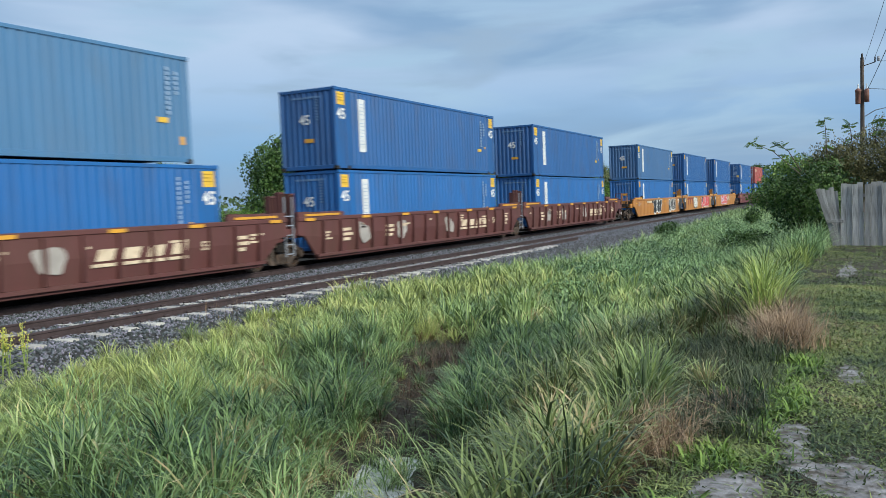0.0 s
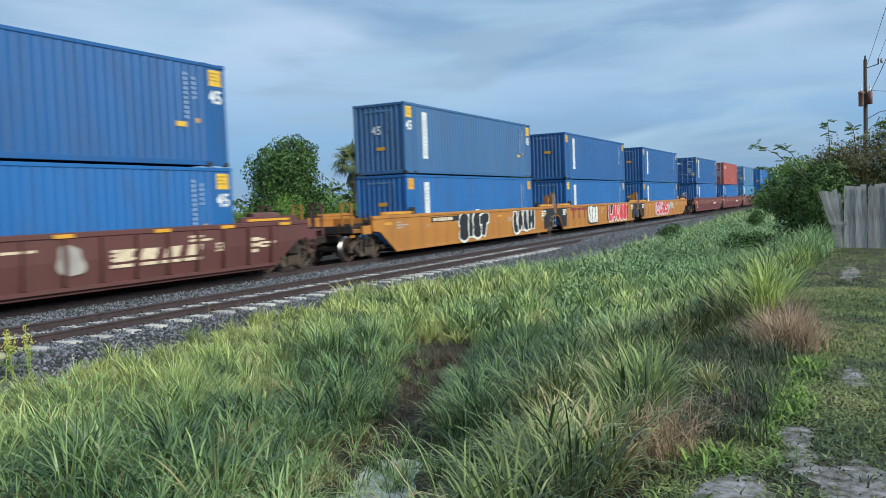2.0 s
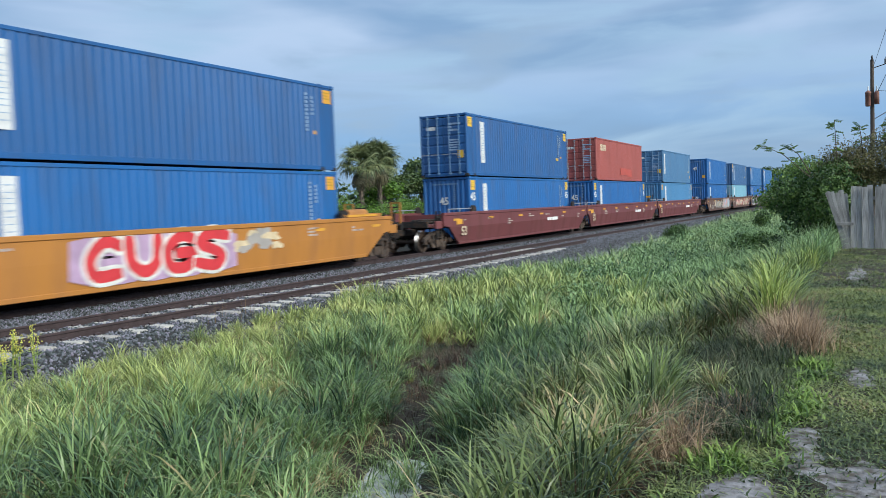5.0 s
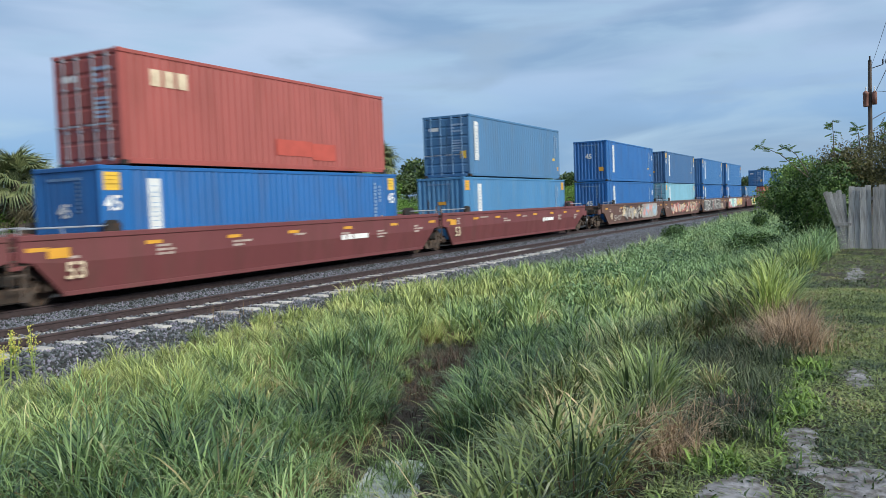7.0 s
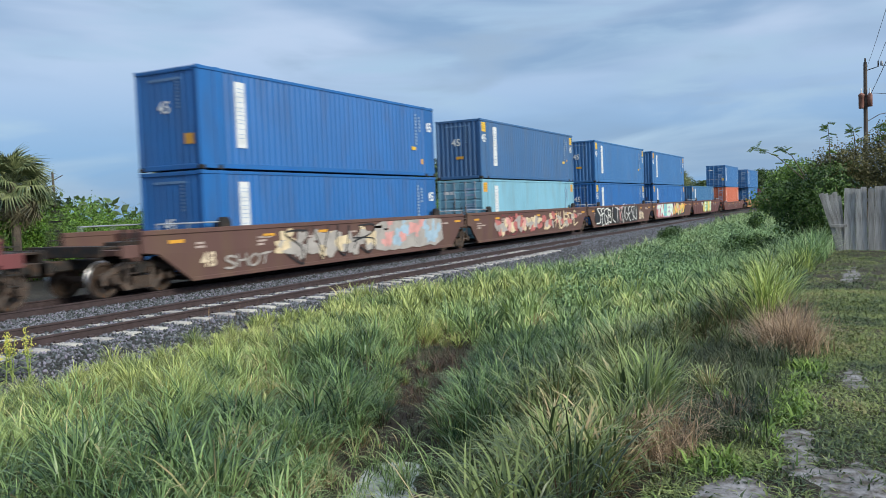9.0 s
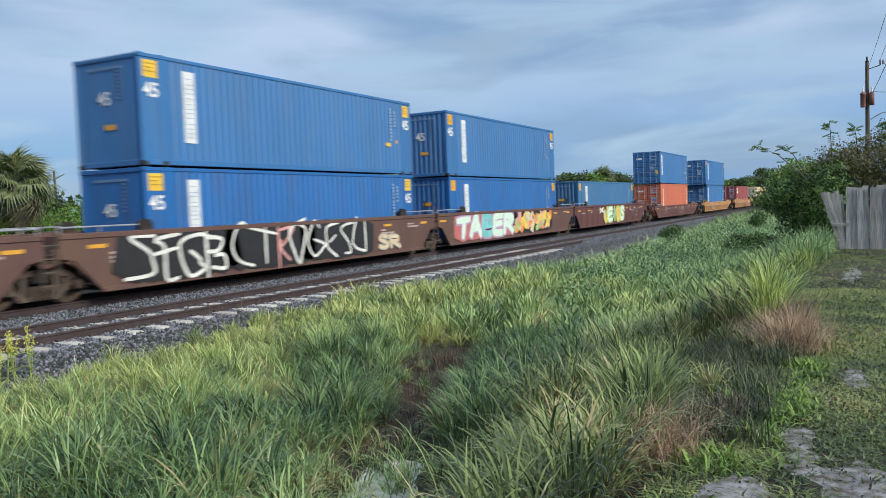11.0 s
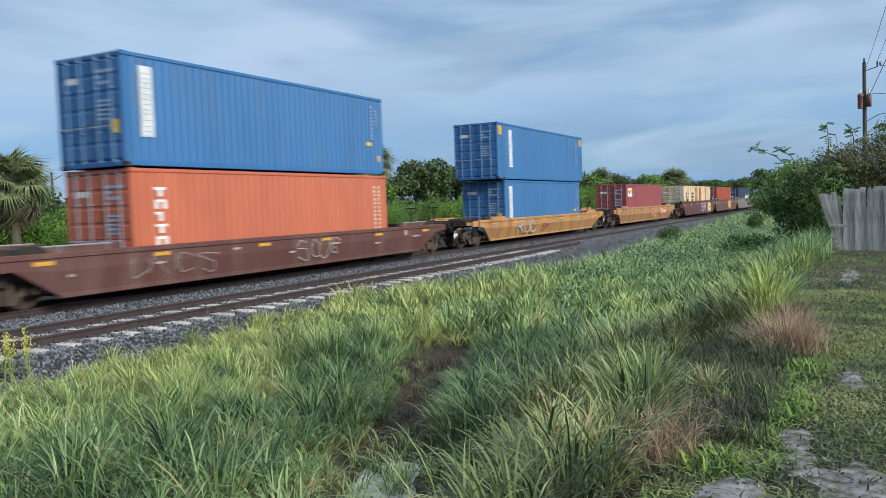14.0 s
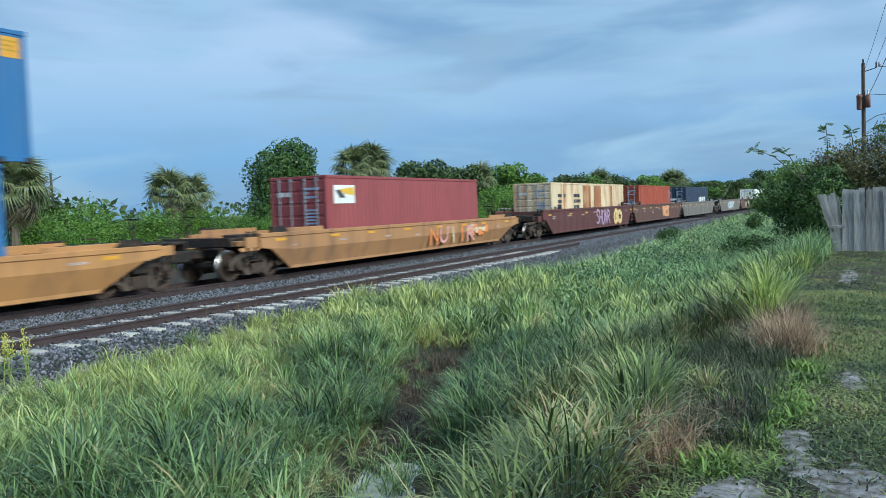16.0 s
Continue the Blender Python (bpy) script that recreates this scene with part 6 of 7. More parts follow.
def tree(name, label, category, at, key, blobs, count, leaf, mat, trunk_r, group, scale=1.0, turn_z=0.0):
    """A trunk with limbs under a leafy crown; alike trees share their meshes."""
    if key not in tree_meshes:
        tr = Shape()
        h = min(b[2] for b in blobs)
        top = (0.1, 0.05, h)
        tr.tube((0, 0, -0.2), (0.06, 0.0, h * 0.5), trunk_r, trunk_r * 0.8, 8, False)
        tr.tube((0.06, 0.0, h * 0.5), top, trunk_r * 0.8, trunk_r * 0.6, 8, False)
        limbs(tr, top, [(b[0], b[1], b[2] + b[5] * 0.2) for b in blobs], trunk_r * 0.5, len(blobs))
        tree_meshes[key] = (tr.mesh("trunk", BARK, True), leaf_cloud(blobs, count, leaf, mat, len(tree_meshes) + 3, "crown", 0.55, 0.6 if key in ("corner", "light", "tangle", "bank") else 0.35))
    t = thing(name, label, category, group, at=pose(*at, 0, 0, turn_z) @ Matrix.Scale(scale, 4))
    part("trunk", tree_meshes[key][0], BARK, t)
    part("crown", tree_meshes[key][1], mat, t)
    return t


def bush_blobs(seed, w, h, n):
    rnd = random.Random(seed)
    out = []
    for _ in range(n):
        x, y = rnd.uniform(-w, w), rnd.uniform(-w * 0.6, w * 0.6)
        hh = h * rnd.uniform(0.55, 1.0)
        r = rnd.uniform(0.55, 1.0)
        out.append((x, y, hh - r * 0.8, r * 1.1, r, r))
        out.append((x * 0.9, y * 0.9, hh * 0.45, r * 1.15, r, hh * 0.45))
    return out


# low hedge and scrub beyond the railway
rnd = random.Random(21)
x = 14.0
i = 0
while x < 120:
    k = i % 5
    s = rnd.uniform(0.8, 1.15) * (1 + max(0, x - 45) / 160)
    y = rnd.uniform(31.0, 34.5) + max(0, x - 50) * 0.05
    tree("shrub", "dense green shrub in the scrub beyond the railway", "shrub", (x, y, ground_z(x, y)), f"hedge{k}", bush_blobs(60 + k, 2.0, 3.25, 7), 15000, 0.095, LEAF["hedge"], 0.07, "scrub beyond the railway", s, rnd.uniform(-25, 25))
    x += rnd.uniform(2.0, 3.1) * (1 + max(0, x - 45) / 70)
    i += 1
# the vine-covered tree
tree("tree", "broad tree wrapped in dark green vines", "tree", (41.9, 33.6, ground_z(41, 33.6)), "vine",
     [(0.3, 0, 4.6, 1.9, 1.5, 1.6), (1.3, 0.1, 5.2, 1.4, 1.2, 1.3), (-1.2, 0.0, 4.3, 1.4, 1.3, 1.3), (-0.1, -0.3, 2.4, 2.3, 1.6, 2.2), (-1.6, -0.2, 1.9, 1.5, 1.3, 1.9), (1.7, 0, 2.3, 1.6, 1.3, 2.2)], 30000, 0.14, LEAF["vine"], 0.25, "trees beyond the railway", 1.14)
# taller trees further off: place, height, width
SPREAD = [(70, 43, 5.6, 3.0, "far"), (90, 45, 7.0, 3.2, "far"), (111, 43.5, 6.4, 3.2, "hedge"), (133, 45, 6.4, 4.0, "far"), (150, 46, 6.2, 4.2, "far"), (176, 45, 6.6, 5.0, "far"), (196, 45, 6.6, 5.0, "hedge"), (290, 45, 7.0, 6.5, "far"), (330, 44, 7.4, 7.0, "hedge"), (78, 44.0, 7.2, 3.4, "far"), (84, 45, 6.4, 2.8, "far"), (105, 44.5, 7.3, 3.6, "hedge"), (118, 46, 6.6, 3.2, "far"), (140, 45, 6.9, 4.0, "hedge"), (158, 44, 7.4, 3.8, "far"),
          (186, 43, 7.2, 4.2, "hedge"), (214, 44, 8.0, 4.8, "far"), (246, 42, 7.0, 4.8, "far"), (276, 44, 7.6, 5.0, "hedge"), (312, 42, 7.6, 5.5, "far"), (345, 40, 9.0, 6.0, "far"), (385, 38, 13.0, 6.0, "vine"),
          (430, 36, 11.0, 7.0, "far"), (25.5, 36, 3.6, 1.8, "far"), (64, 41, 4.8, 2.6, "hedge"), (95, 42, 4.6, 3.0, "hedge"), (128, 42, 4.8, 3.6, "hedge"), (170, 41, 5.2, 5.0, "hedge"), (200, 40, 5.4, 5.0, "far"), (230, 41, 5.2, 6.0, "hedge"), (260, 41, 5.4, 7.0, "far")]
for j, (x, y, h, w, kind) in enumerate(SPREAD):
    rnd = random.Random(90 + j % 4)
    blobs = [(rnd.uniform(-0.6, 0.6), rnd.uniform(-0.4, 0.4), rnd.uniform(0.55, 0.86), rnd.uniform(0.28, 0.45), rnd.uniform(0.25, 0.4), rnd.uniform(0.12, 0.2)) for _ in range(7)] + [(0, 0, 0.42, 0.6, 0.4, 0.3)]
    t = tree("tree", "rounded green tree behind the scrub" if kind != "vine" else "tall dark pine behind the scrub", "tree", (x, y, ground_z(x, y)), f"round{j % 4}{kind}", [(a * 3.4, b * 3.4, c * 7, d * 3.4, e * 3.4, f * 7) for a, b, c, d, e, f in blobs], 3800, 0.30, LEAF[kind], 0.2, "trees beyond the railway", 1.0, j * 47)
    t.scale = (1.3 * w / 3.4, 1.3 * w / 3.4, 1.17 * h / 7.2)
# distant belt of woods closing the horizon
rngw = np.random.default_rng(8)
belt = [(px, 60 + 60 * rngw.random() + max(0, px) * 0.02, 2.0, rngw.uniform(5, 9), rngw.uniform(4, 6), rngw.uniform(2.0, 4.0)) for px in np.linspace(-120, 900, 130)]
tagged(new("distant_woods", leaf_cloud(belt, 30000, 0.9, LEAF["far"], 77, "distant_woods")), "distant low belt of dark green woods", "woods", kind="stuff")

# ---- cabbage palms ----
def frond_mesh(mat, seed, droop):
    rnd = random.Random(seed)
    s = Shape()
    # stalk along x, then a fan of pleated leaflets that fold and droop
    pts = [Vector((0, 0, 0)), Vector((0.45, 0, 0.10)), Vector((0.85, 0, 0.08 - droop * 0.1))]
    for a, b in zip(pts, pts[1:]):
        s.tube(a, b, 0.022, 0.016, 4, False)
    n = 26
    for i in range(n):
        a = radians(-125 + 250 * i / (n - 1)) + rnd.uniform(-0.04, 0.04)
        ln = (0.95 - 0.25 * abs(a) / 2.2) * rnd.uniform(0.85, 1.1)
        d = Vector((math.cos(a), math.sin(a), 0))
        p0 = pts[-1]
        p1 = p0 + d * ln * 0.55 + Vector((0, 0, 0.10 - abs(math.sin(a)) * 0.10 - droop * 0.12))
        p2 = p0 + d * ln + Vector((0, 0, -0.20 - droop * 0.45 + rnd.uniform(-0.1, 0.05)))
        side = Vector((-math.sin(a), math.cos(a), 0))
        up = Vector((0, 0, 0.02))
        v = [p0 - side * 0.01, p0 + side * 0.01, p1 - side * 0.035, p1 + up, p1 + side * 0.035, p2]
        s.add(v, [(0, 1, 4, 3), (0, 3, 2), (2, 3, 5), (3, 4, 5)])
    return s.mesh("frond", mat)


FRONDS = [frond_mesh(LEAF["palm"], 1, 0.2), frond_mesh(LEAF["palm"], 2, 0.6), frond_mesh(LEAF["deadpalm"], 3, 1.1)]
boots = Shape()
for k in range(40):
    a, z = k * 2.4, 0.2 + k * 0.09
    boots.tube((0.17 * math.cos(a), 0.17 * math.sin(a), z), (0.30 * math.cos(a), 0.30 * math.sin(a), z + 0.22), 0.05, 0.03, 4)
boots = boots.mesh("leaf_bases", BARK)


def palm(x, y, h, size, seed, dead=5, live=30):
    rnd = random.Random(seed)
    z = ground_z(x, y)
    p = thing("palm_tree", "cabbage palm with fan fronds and some dead ones" if dead > 6 else "cabbage palm with green fan-shaped fronds", "palm tree", "palms beyond the railway", at=pose(x, y, z))
    hc = h - 0.75 * size
    tr = Shape().tube((0, 0, -0.2), (0.05, 0.03, hc * 0.6), 0.2, 0.17, 9, False).tube((0.05, 0.03, hc * 0.6), (0, 0, hc + 0.1), 0.17, 0.15, 9)
    part("trunk", tr, BARK, p)
    if hc > 4:
        part("leaf_bases", boots, BARK, p, at=pose(0, 0, hc - 3.8))
    for i in range(live + dead):
        if i < live:
            up = 75 - 105 * (i / live)
            me = FRONDS[0 if i < live * 0.55 else 1]
        else:
            up, me = rnd.uniform(-75, -45), FRONDS[2]
        part("frond", me, None, p, at=Matrix.Translation((0, 0, hc)) @ pose(0, 0, 0, 0, 0, i * 137.5 + rnd.uniform(-15, 15)) @ pose(0, 0, 0, rnd.uniform(-20, 20), -up, 0) @ Matrix.Scale(size * rnd.uniform(0.85, 1.1), 4))
    return p


for j, (x, y, h, size, dead) in enumerate([(20.4, 30.0, 4.75, 1.0, 16), (21.9, 31.6, 4.4, 0.9, 10), (31.6, 33.0, 4.55, 0.95, 4), (34.2, 34.0, 4.35, 0.9, 6), (57.5, 38.5, 7.2, 1.25, 6), (60.5, 38.5, 7.6, 1.3, 8), (63.5, 40, 7.0, 1.1, 4),
                                           (96.0, 44.5, 7.2, 1.5, 5), (100, 46, 6.8, 1.3, 4), (148, 44, 7.6, 1.7, 4), (205, 42, 8.6, 2.2, 4), (212, 42, 8.0, 2.0, 3)]):
    palm(x, y, h, size, 200 + j, dead)

# ---- the overgrown corner with the fence ----
tree("shrub", "dense dark green shrub spilling over the end of a fence", "shrub", (27.6, 1.7, 0.25), "corner",
     [(0.2, -0.05, 1.0, 1.0, 0.85, 0.95), (-0.2, -0.6, 1.35, 1.1, 0.7, 0.9), (0.4, 0.2, 1.75, 0.8, 0.7, 0.55), (0.6, -0.8, 2.0, 1.0, 0.8, 0.7), (0.2, 0.6, 1.5, 0.8, 0.6, 0.6), (0.3, -0.9, 1.0, 0.8, 0.7, 0.7)], 22000, 0.075, LEAF["bush"], 0.08, "overgrown corner")
tree("shrub", "small dark round shrub in the grass near the fence", "shrub", (50.5, 5.6, ground_z(50.5, 5.6)), "knee", [(0, 0, 0.75, 0.6, 0.42, 0.5), (0.1, 0.25, 0.5, 0.5, 0.35, 0.45)], 1800, 0.10, LEAF["bush"], 0.03, "overgrown corner")
tree("shrub", "light green shrub top above the dark shrub", "shrub", (28.8, 1.95, 0.25), "light",
     [(-0.4, 0.9, 1.5, 0.5, 0.5, 0.4), (0.0, 0.35, 2.15, 0.6, 0.55, 0.38), (0.2, -0.1, 2.5, 0.7, 0.6, 0.32), (0.1, 0.75, 1.85, 0.4, 0.35, 0.3), (0.0, 0.1, 1.7, 0.5, 0.6, 0.4)], 5200, 0.085, LEAF["leafy"], 0.06, "overgrown corner")
tree("tree", "tangled olive-leaved tree behind the plank fence", "tree", (29.0, -0.6, 0.3), "tangle",
     [(0.0, 0.5, 2.6, 1.3, 1.1, 0.7), (0.2, -0.3, 3.0, 1.3, 1.0, 0.75), (0.1, -1.2, 3.2, 1.2, 0.9, 0.8), (-0.4, -2.2, 3.2, 1.3, 1.2, 0.9), (0.0, 1.1, 2.2, 1.0, 0.8, 0.7), (0.3, -0.6, 1.9, 1.4, 1.7, 0.9), (0, -3.4, 3.0, 1.3, 1.2, 1.0), (0.0, 1.75, 2.25, 0.9, 0.65, 0.6), (0.2, 1.3, 2.55, 1.0, 0.7, 0.55), (0.0, -1.0, 3.6, 0.9, 0.7, 0.45), (0.0, 0.6, 1.8, 1.2, 1.2, 0.6)], 52000, 0.062, LEAF["olive"], 0.12, "overgrown corner")
# soft herbs over the far ditch, and dark scrub along its bank
HERB = foliage_material("soft herb leaves", None, (0.130, 0.225, 0.105), (0.230, 0.360, 0.165))
rngh = np.random.default_rng(41)
beds = []
for _ in range(170):
    hx = 16.0 + 34.0 * rngh.random() ** 1.3
    hy = rngh.uniform(2.8, 8.3)
    if tone(hx, hy) < 0.38:
        beds.append((hx, hy, ground_z(hx, hy) + 0.22, rngh.uniform(0.5, 1.0), rngh.uniform(0.4, 0.8), rngh.uniform(0.35, 0.62)))
tagged(new("herbs", leaf_cloud(beds, 52000, 0.075, HERB, 43, "herbs", 0.5, 0.5)), "soft bluish green herbs over the far ditch", "plants", kind="stuff")
for hx, hy, size in ((40.5, 8.6, 0.85), (33.0, 4.1, 0.9), (30.5, 3.0, 0.9), (36.5, 4.6, 0.7)):
    tree("shrub", "low dark green shrub on the ditch bank", "shrub", (hx, hy, ground_z(hx, hy)), "bank", [(0, 0, 0.5, 0.8, 0.7, 0.5), (0.4, 0.35, 0.75, 0.5, 0.5, 0.4), (-0.4, -0.3, 0.4, 0.6, 0.5, 0.45)], 3600, 0.085, LEAF["bush"], 0.03, "overgrown corner", size, hx * 40)
# leggy sprays of light compound leaves
for j, (tip, base) in enumerate([((26.2, 2.95, 3.45), (26.6, 1.6, 2.4)), ((26.4, 2.2, 3.35), (26.8, 1.6, 2.5)), ((27.0, 0.95, 4.1), (27.6, 0.9, 2.6)), ((28.0, 0.3, 3.95), (28.6, 0.2, 3.0)), ((28.0, -0.5, 4.05), (28.6, -0.4, 3.1))]):
    rnd = random.Random(300 + j)
    b, t = Vector(base), Vector(tip)
    sp = thing("leafy_spray", "thin branch with fresh light green compound leaves", "branch", "overgrown corner", at=pose(*b))
    st = Shape()
    mid = b.lerp(t, 0.55) + Vector((0, 0, 0.15))
    st.tube((0, 0, 0), mid - b, 0.018, 0.012, 5, False).tube(mid - b, t - b, 0.012, 0.004, 5, False)
    part("stem", st, BARK, sp)
    lv = Shape()
    for k in range(11):
        o = (mid.lerp(t, k / 10) if k > 2 else b.lerp(mid, 0.6 + 0.13 * k)) - b
        d = Vector((rnd.uniform(-0.6, 0.6), rnd.uniform(-1, 1), rnd.uniform(-0.5, 0.7))).normalized()
        for m in range(4):
            q = o + d * (0.03 + 0.055 * m)
            for sg in (-1, 1):
                sd = (d.cross(Vector((0.2, 0.1, 1))).normalized() * sg + d * 0.4 + Vector((0, 0, -0.25))).normalized()
                w = sd.cross(Vector((0.5, 0.2, 1))).normalized() * 0.03
                lv.add([q, q + sd * 0.055 + w, q + sd * 0.12, q + sd * 0.055 - w], [(0, 1, 2, 3)])
    part("leaves", lv, LEAF["fresh"], sp)

PLANK = material("weathered grey plank", (0.36, 0.36, 0.36), 0.9, vary=0.35, scale=5, stretch=(3, 3, 0.25), dirt=(0.12, 0.11, 0.10), dirt_amount=0.7, bump=0.6, bump_scale=25, random_hue=0.22)
fence = thing("plank_fence", "weathered grey wooden plank fence with broken leaning planks", "fence")
rnd = random.Random(5)
for i in range(42):
    yy = 0.44 - i * 0.150
    w, h = rnd.uniform(0.140, 0.1495), 1.84 + rnd.uniform(-0.03, 0.04) + 0.002 * i
    s = Shape().prism([(-w / 2, 0), (w / 2, 0), (w / 2, h - 0.008), (w / 2 - 0.006, h), (-w / 2 + 0.006, h), (-w / 2, h - 0.008)], "x", -0.01, 0.01)
    part("plank", s, PLANK, fence, at=pose(25.25 - 0.012 * i + rnd.uniform(-0.012, 0.012), yy, 0.21, rnd.uniform(-0.9, 0.9), rnd.uniform(-0.8, 0.8), rnd.uniform(-2, 2)))
for i, (yb, yt, h) in enumerate([(0.58, 1.10, 1.75), (0.64, 0.98, 1.70), (0.56, 0.85, 1.66), (0.54, 0.74, 1.72), (0.52, 0.64, 1.6)]):
    s = Shape().prism([(-0.065, 0), (0.065, 0), (0.065, h - 0.02), (0.03, h), (-0.065, h)], "x", -0.01, 0.01)
    part("plank", s, PLANK, fence, at=pose(25.2 + 0.03 * i, yb, 0.27, -math.degrees(math.atan2(yt - yb, h)), rnd.uniform(-2, 2), 0))
for z in (0.62, 1.72):
    part("fence_rail", Shape().box(25.32, 25.36, -5.6, 0.46, z - 0.045, z + 0.045, 0.006), PLANK, fence)
part("fence_rail", Shape().box(25.12, 25.16, 0.42, 0.84, 0.98, 1.06, 0.006), PLANK, fence, "broken end of a fence rail")
for yy in (0.3, -1.9, -4.3):
    part("fence_post", Shape().box(25.36, 25.46, yy - 0.05, yy + 0.05, 0.1, 2.0, 0.01), PLANK, fence)

# ---- utility pole and wires ----
WOOD = material("dark pole wood", (0.085, 0.068, 0.058), 0.9, vary=0.3, scale=4, stretch=(1, 1, 0.1), bump=0.4)
TANK = material("rusty transformer tank", (0.21, 0.10, 0.080), 0.7, vary=0.2, dirt=RUSTY, dirt_amount=0.7)
PX, PY = 60.0, -0.14
pole = thing("utility_pole", "wooden utility pole with a rusty transformer and lamp arm", "pole", at=pose(PX, PY, 0.3))
part("pole", Shape().tube((0, 0, -0.3), (0, 0, 10.0), 0.16, 0.11, 10), WOOD, pole)
part("pole_cap", Shape().lathe([(0.0, 10.4), (0.05, 10.37), (0.06, 10.15), (0.11, 10.1), (0.11, 9.98)], 10, "z"), BLACK, pole)
tank = part("transformer", Shape().lathe([(0.0, 7.1), (0.15, 7.1), (0.17, 7.15), (0.17, 7.9), (0.19, 7.92), (0.19, 8.0), (0.1, 8.1), (0.0, 8.12)], 16, "z", (-0.15, 0.24, 0.0)), TANK, pole, "rusty cylindrical transformer", True)
part("transformer", Shape().lathe([(0.0, 7.2), (0.15, 7.2), (0.15, 7.95), (0.1, 8.05), (0.0, 8.06)], 16, "z", (-0.15, -0.26, 0.0)), TANK, pole, "rusty cylindrical transformer", True)
for dy in (0.24, -0.26):
    part("bushing", Shape().lathe([(0.03, 8.0), (0.05, 8.15), (0.03, 8.26), (0.045, 8.34), (0.0, 8.42)], 8, "z", (-0.15, dy, 0)), WHITE, pole)
part("bracket", Shape().tube((0, 0, 9.55), (0, -0.75, 9.75), 0.03, n=5).tube((0, -0.75, 9.75), (0, -0.75, 10.1), 0.045, n=6), BLACK, pole)
part("insulator", Shape().lathe([(0.0, 9.8), (0.08, 9.8), (0.1, 9.95), (0.06, 10.1), (0.0, 10.12)], 8, "z", (0, -0.95, 0)), GALV, pole)
arm = part("lamp_arm", Shape().tube((0, 0, 6.2), (-0.1, -0.8, 6.65), 0.03, n=6).tube((-0.1, -0.8, 6.65), (-0.15, -1.45, 6.75), 0.03, n=6), GALV, pole, "grey lamp arm")
part("lamp_head", Shape().lathe([(0.0, 6.9), (0.1, 6.86), (0.2, 6.66), (0.16, 6.6), (0.0, 6.55)], 12, "z", (-0.15, -1.55, 0)), GALV, arm, "grey lamp head", True)


def wire(p, q, sag, r=0.012):
    cu = Shape()
    p, q = Vector(p), Vector(q)
    n, k = 24, 5
    d = (q - p).normalized()
    u = d.cross(Vector((0, 0, 1))).normalized()
    w = u.cross(d)
    v = []
    for i in range(n + 1):
        t = i / n
        c = p.lerp(q, t) - Vector((0, 0, sag * 4 * t * (1 - t)))
        v += [c + (u * math.cos(2 * math.pi * j / k) + w * math.sin(2 * math.pi * j / k)) * r for j in range(k)]
    cu.add(v, [(i * k + j, i * k + (j + 1) % k, (i + 1) * k + (j + 1) % k, (i + 1) * k + j) for i in range(n) for j in range(k)])
    return tagged(new("power_line", cu.mesh("power_line", BLACK)), "thin black overhead power line", "wire", "overhead wires")


wire((PX, PY - 0.75, 10.4), (-20, -3.4, 10.8), 0.5)
wire((PX, PY - 0.05, 9.9), (-20, -2.6, 9.9), 0.7, 0.010)
wire((PX, PY - 0.3, 8.3), (-20, -2.9, 8.6), 0.6, 0.016)
wire((PX, PY - 0.9, 10.1), (PX - 4, -14, 9.6), 0.35, 0.014)
wire((PX, PY - 0.2, 8.4), (PX - 4, -14, 7.9), 0.5, 0.016)
far_pole = thing("utility_pole", "distant wooden utility pole behind the scrub", "pole", at=pose(30.5, 41.0, -0.4))
part("pole", Shape().tube((0, 0, -0.3), (-0.15, 0, 5.2), 0.09, 0.06, 8), WOOD, far_pole)
part("bracket", Shape().tube((-0.15, 0, 4.7), (0.5, 0, 5.0), 0.025, n=5), BLACK, far_pole)

# ---- dead and fresh clumps in the foreground, yellow weeds by the track ----
def clump(name, label, cx, cy, n, spread, hmin, hmax, width, mat, seed, lean, seg=4):
    rng = np.random.default_rng(seed)
    px, py = cx + rng.normal(0, spread, n), cy + rng.normal(0, spread * 0.7, n)
    pz = np.array([ground_z(a, b) for a, b in zip(px, py)])
    ob = blades(name, px, py, pz, rng.uniform(hmin, hmax, n), width * rng.uniform(0.6, 1.4, n), rng.uniform(*lean, n), mat, seed, seg)
    return tagged(ob, label, "grass", kind="stuff")


REED = grass_material("blue-green reeds", (0.15, 0.225, 0.085), (0.44, 0.40, 0.19), (0.29, 0.385, 0.14), 0.88)
LIME = grass_material("lime grass", (0.20, 0.275, 0.080), (0.46, 0.43, 0.18), (0.35, 0.44, 0.125), 0.88)
DUN = grass_material("dark dead weeds", (0.070, 0.046, 0.036), (0.22, 0.15, 0.10), (0.135, 0.090, 0.068), 0.85)
BROWN = grass_material("withered weeds", (0.26, 0.18, 0.115), (0.52, 0.41, 0.28), (0.41, 0.30, 0.20), 0.8)
BLUSH = "withered pinkish brown weeds at the lawn's edge"
clump("withered_clump", BLUSH, 9.2, 0.72, 1300, 0.22, 0.2, 0.66, 0.0055, BROWN, 401, (0.2, 1.5))
clump("withered_clump", BLUSH, 10.1, 0.85, 500, 0.24, 0.3, 0.7, 0.006, BROWN, 402, (0.2, 1.3))
clump("withered_clump", "withered brown stalks in the ditch slope", 5.35, 1.28, 950, 0.17, 0.2, 0.56, 0.0045, BROWN, 403, (0.2, 1.4))
clump("withered_clump", "withered brown stalks in the ditch slope", 6.25, 0.98, 420, 0.14, 0.12, 0.32, 0.005, BROWN, 404, (0.2, 1.4))
clump("withered_clump", "dead brown weeds in a hollow", 11.2, 5.9, 900, 0.45, 0.15, 0.45, 0.006, DUN, 405, (0.3, 1.4))
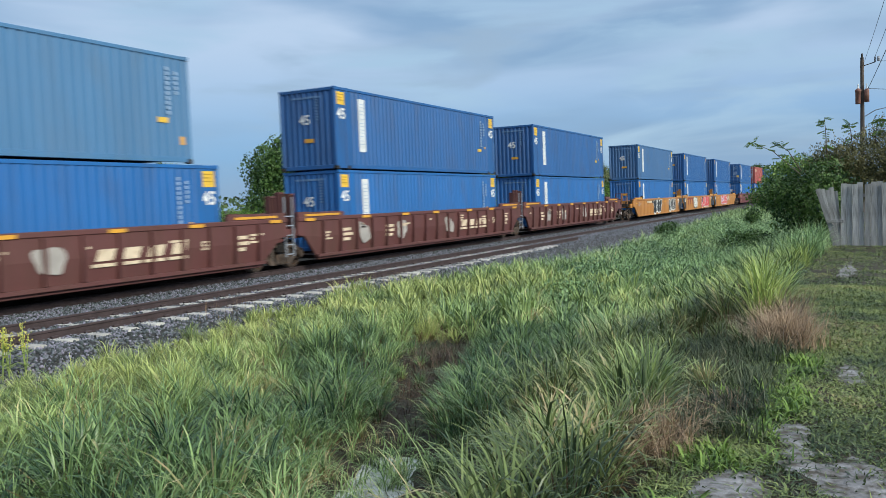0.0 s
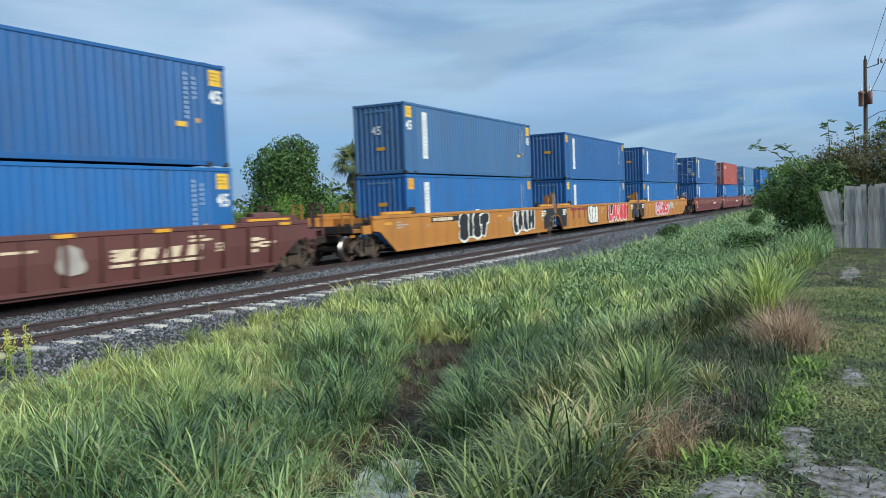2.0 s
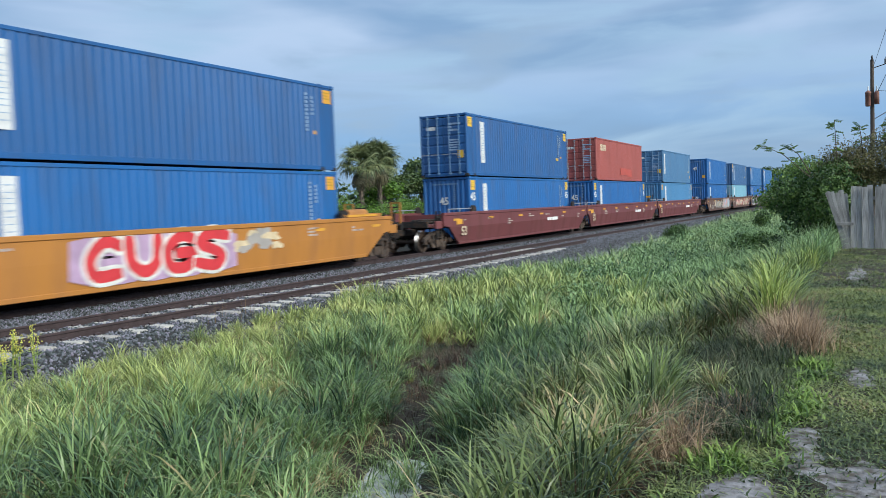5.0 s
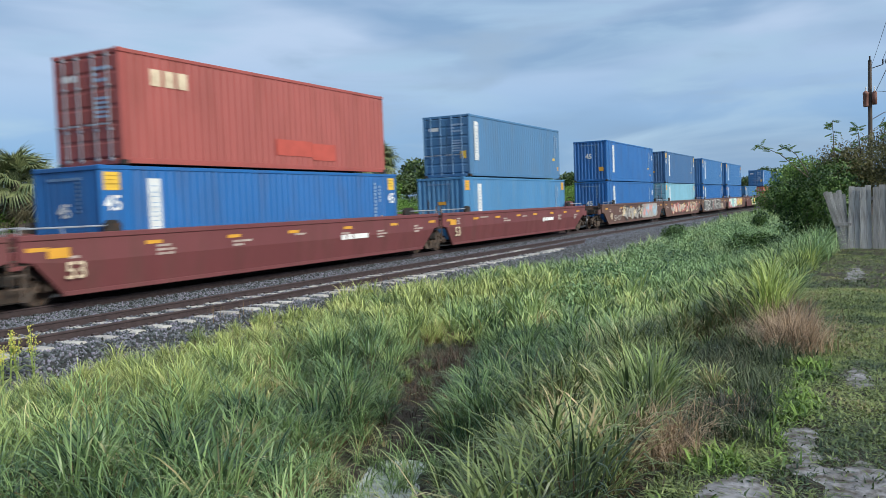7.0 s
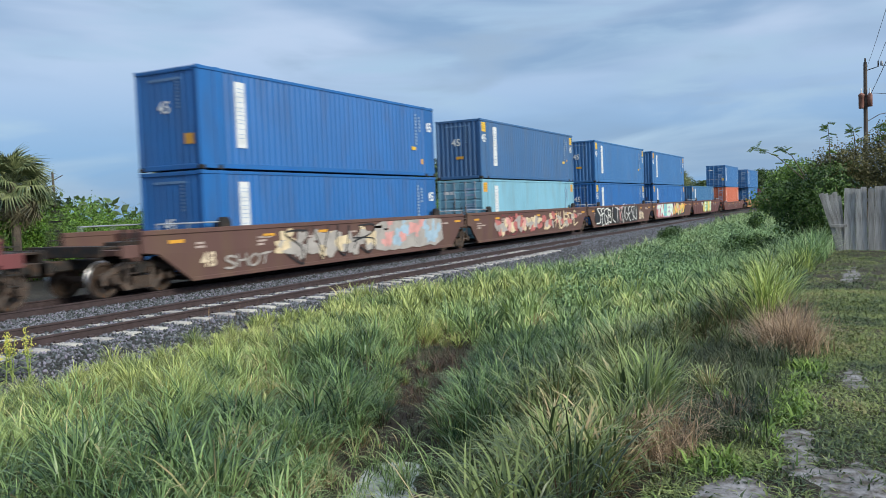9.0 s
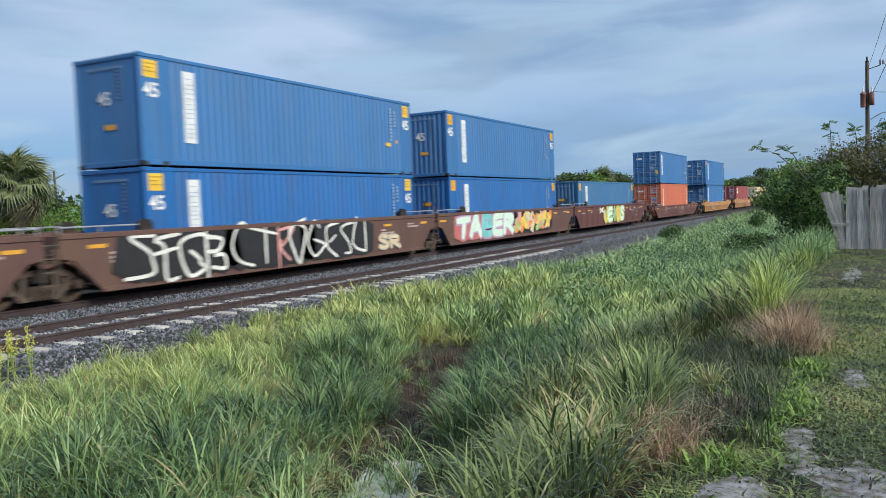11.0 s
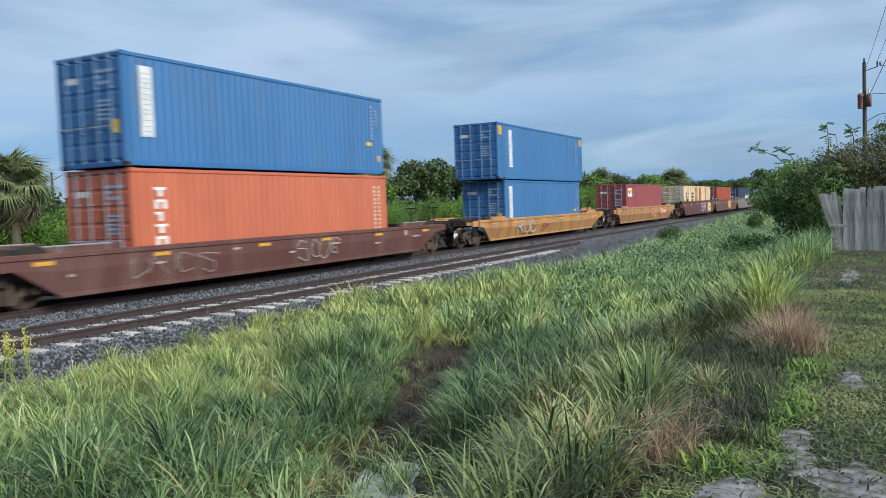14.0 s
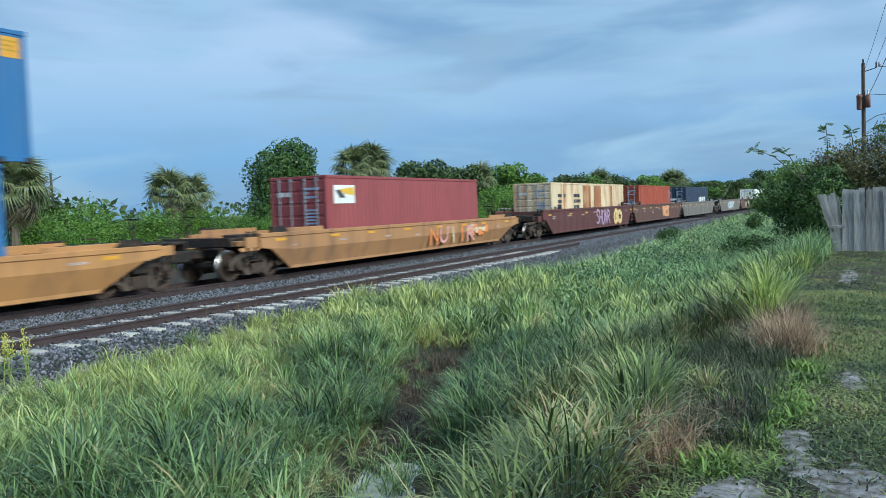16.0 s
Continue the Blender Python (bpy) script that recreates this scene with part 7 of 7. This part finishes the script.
clump("withered_clump", "dead brown weeds in a hollow", 9.6, 5.2, 700, 0.40, 0.12, 0.38, 0.006, DUN, 415, (0.3, 1.4))
for j, (x, y, size, per, mat, label) in enumerate([
        (7.25, 1.72, 0.92, 150, REED, "tall blue-green reeds in the ditch"), (7.0, 1.95, 0.8, 90, REED, "tall blue-green reeds in the ditch"),
        (5.05, 1.62, 0.78, 130, DARKOLIVE, "coarse grass clump with brown stems"), (4.75, 1.85, 0.75, 110, DARKOLIVE, "coarse grass clump with brown stems"), (5.6, 2.05, 0.8, 120, COARSE, "coarse grass clump with brown stems"),
        (10.7, 1.1, 1.15, 170, LIME, "tall lime green grass clump by the lawn"), (12.3, 1.25, 1.1, 120, LIME, "tall lime green grass clump by the lawn"),
        (13.6, 1.6, 1.0, 120, LIME, "tall lime green grass clump by the lawn"), (15.2, 1.5, 1.0, 120, LIME, "tall lime green grass clump by the lawn"),
        (17.4, 1.25, 0.9, 140, LIME, "tall lime green grass clump by the lawn"), (18.6, 1.1, 0.8, 120, LIME, "tall lime green grass clump by the lawn"),
        (10.9, 8.1, 0.75, 130, LIME, "bright lime green grass clump"), (9.0, 8.7, 0.75, 130, LIME, "bright lime green grass clump")]):
    tagged(fountain("grass_clump", np.array([x]), np.array([y]), np.array([size]), per, 0.74 if x < 10 else 0.6, 0.0155 if x < 10 else 0.013, 0.13, (0.02, 0.6), (0.2, 1.9) if x < 10 else (0.6, 2.4), mat, 430 + j, 6, 0.45, 0.16 if x < 10 else 0.38), label, "grass", kind="stuff")
clump("weed_stalks", "thin dry weed stalks beside the rail", 12.6, 11.6, 30, 0.5, 0.35, 0.75, 0.006, STRAW, 413, (0.05, 0.4))
clump("weed_stalks", "thin dry weed stalks beside the rail", 18.5, 11.7, 40, 0.9, 0.35, 0.75, 0.008, STRAW, 414, (0.05, 0.4))
PETAL = material("yellow blossom", (0.62, 0.60, 0.12), 0.7, vary=0.2, scale=20)
for j, (x, y, h) in enumerate([(7.28, 11.15, 0.78), (7.42, 11.2, 0.7), (7.62, 11.1, 0.86), (7.1, 11.05, 0.6)]):
    rnd = random.Random(500 + j)
    w = thing("flowering_weed", "yellow-flowered weed growing beside the ballast", "plant", "yellow weeds", at=pose(x, y, ground_z(x, y)))
    st, fl, lf = Shape(), Shape(), Shape()
    for k in range(4):
        a = rnd.uniform(0, 6.28)
        tip = Vector((0.06 * math.cos(a), 0.06 * math.sin(a), h * rnd.uniform(0.75, 1.05)))
        st.tube((0, 0, 0), tip, 0.008, 0.004, 5, False)
        for m in range(26):
            q = tip * rnd.uniform(0.62, 1.02) + Vector((rnd.gauss(0, 0.025), rnd.gauss(0, 0.025), 0))
            r = rnd.uniform(0.007, 0.014)
            fl.add([q + Vector((r, 0, 0)), q + Vector((0, r, 0)), q + Vector((-r, 0, 0)), q + Vector((0, -r, 0)), q + Vector((0, 0, r)), q + Vector((0, 0, -r))],
                   [(0, 1, 4), (1, 2, 4), (2, 3, 4), (3, 0, 4), (1, 0, 5), (2, 1, 5), (3, 2, 5), (0, 3, 5)])
        for m in range(8):
            q = tip * rnd.uniform(0.1, 0.7)
            b = rnd.uniform(0, 6.28)
            d = Vector((math.cos(b), math.sin(b), 0.3))
            sd = Vector((-math.sin(b), math.cos(b), 0)) * 0.018
            lf.add([q, q + d * 0.06 + sd, q + d * 0.14, q + d * 0.06 - sd], [(0, 1, 2, 3)])
    part("stem", st, LIME, w)
    part("blossoms", fl, PETAL, w, "yellow blossoms")
    part("leaves", lf, LIME, w)


def motions():
    """The train runs past to the near end of the track; its wheels turn with it."""
    times = [0.5 * i for i in range(33)]
    for ob, s, z in movers:
        walk(ob, [(t, pose(along(s, t), MAIN_Y, z)) for t in times])
    steps = [i / FPS for i in range(16 * FPS + 1)]
    for ob, k in spinners:
        walk(ob, [(t, pose(k, 0, WHEEL_R, 0, -math.degrees((SPEED * t + GAIN * t * t) / WHEEL_R))) for t in steps])


motions()
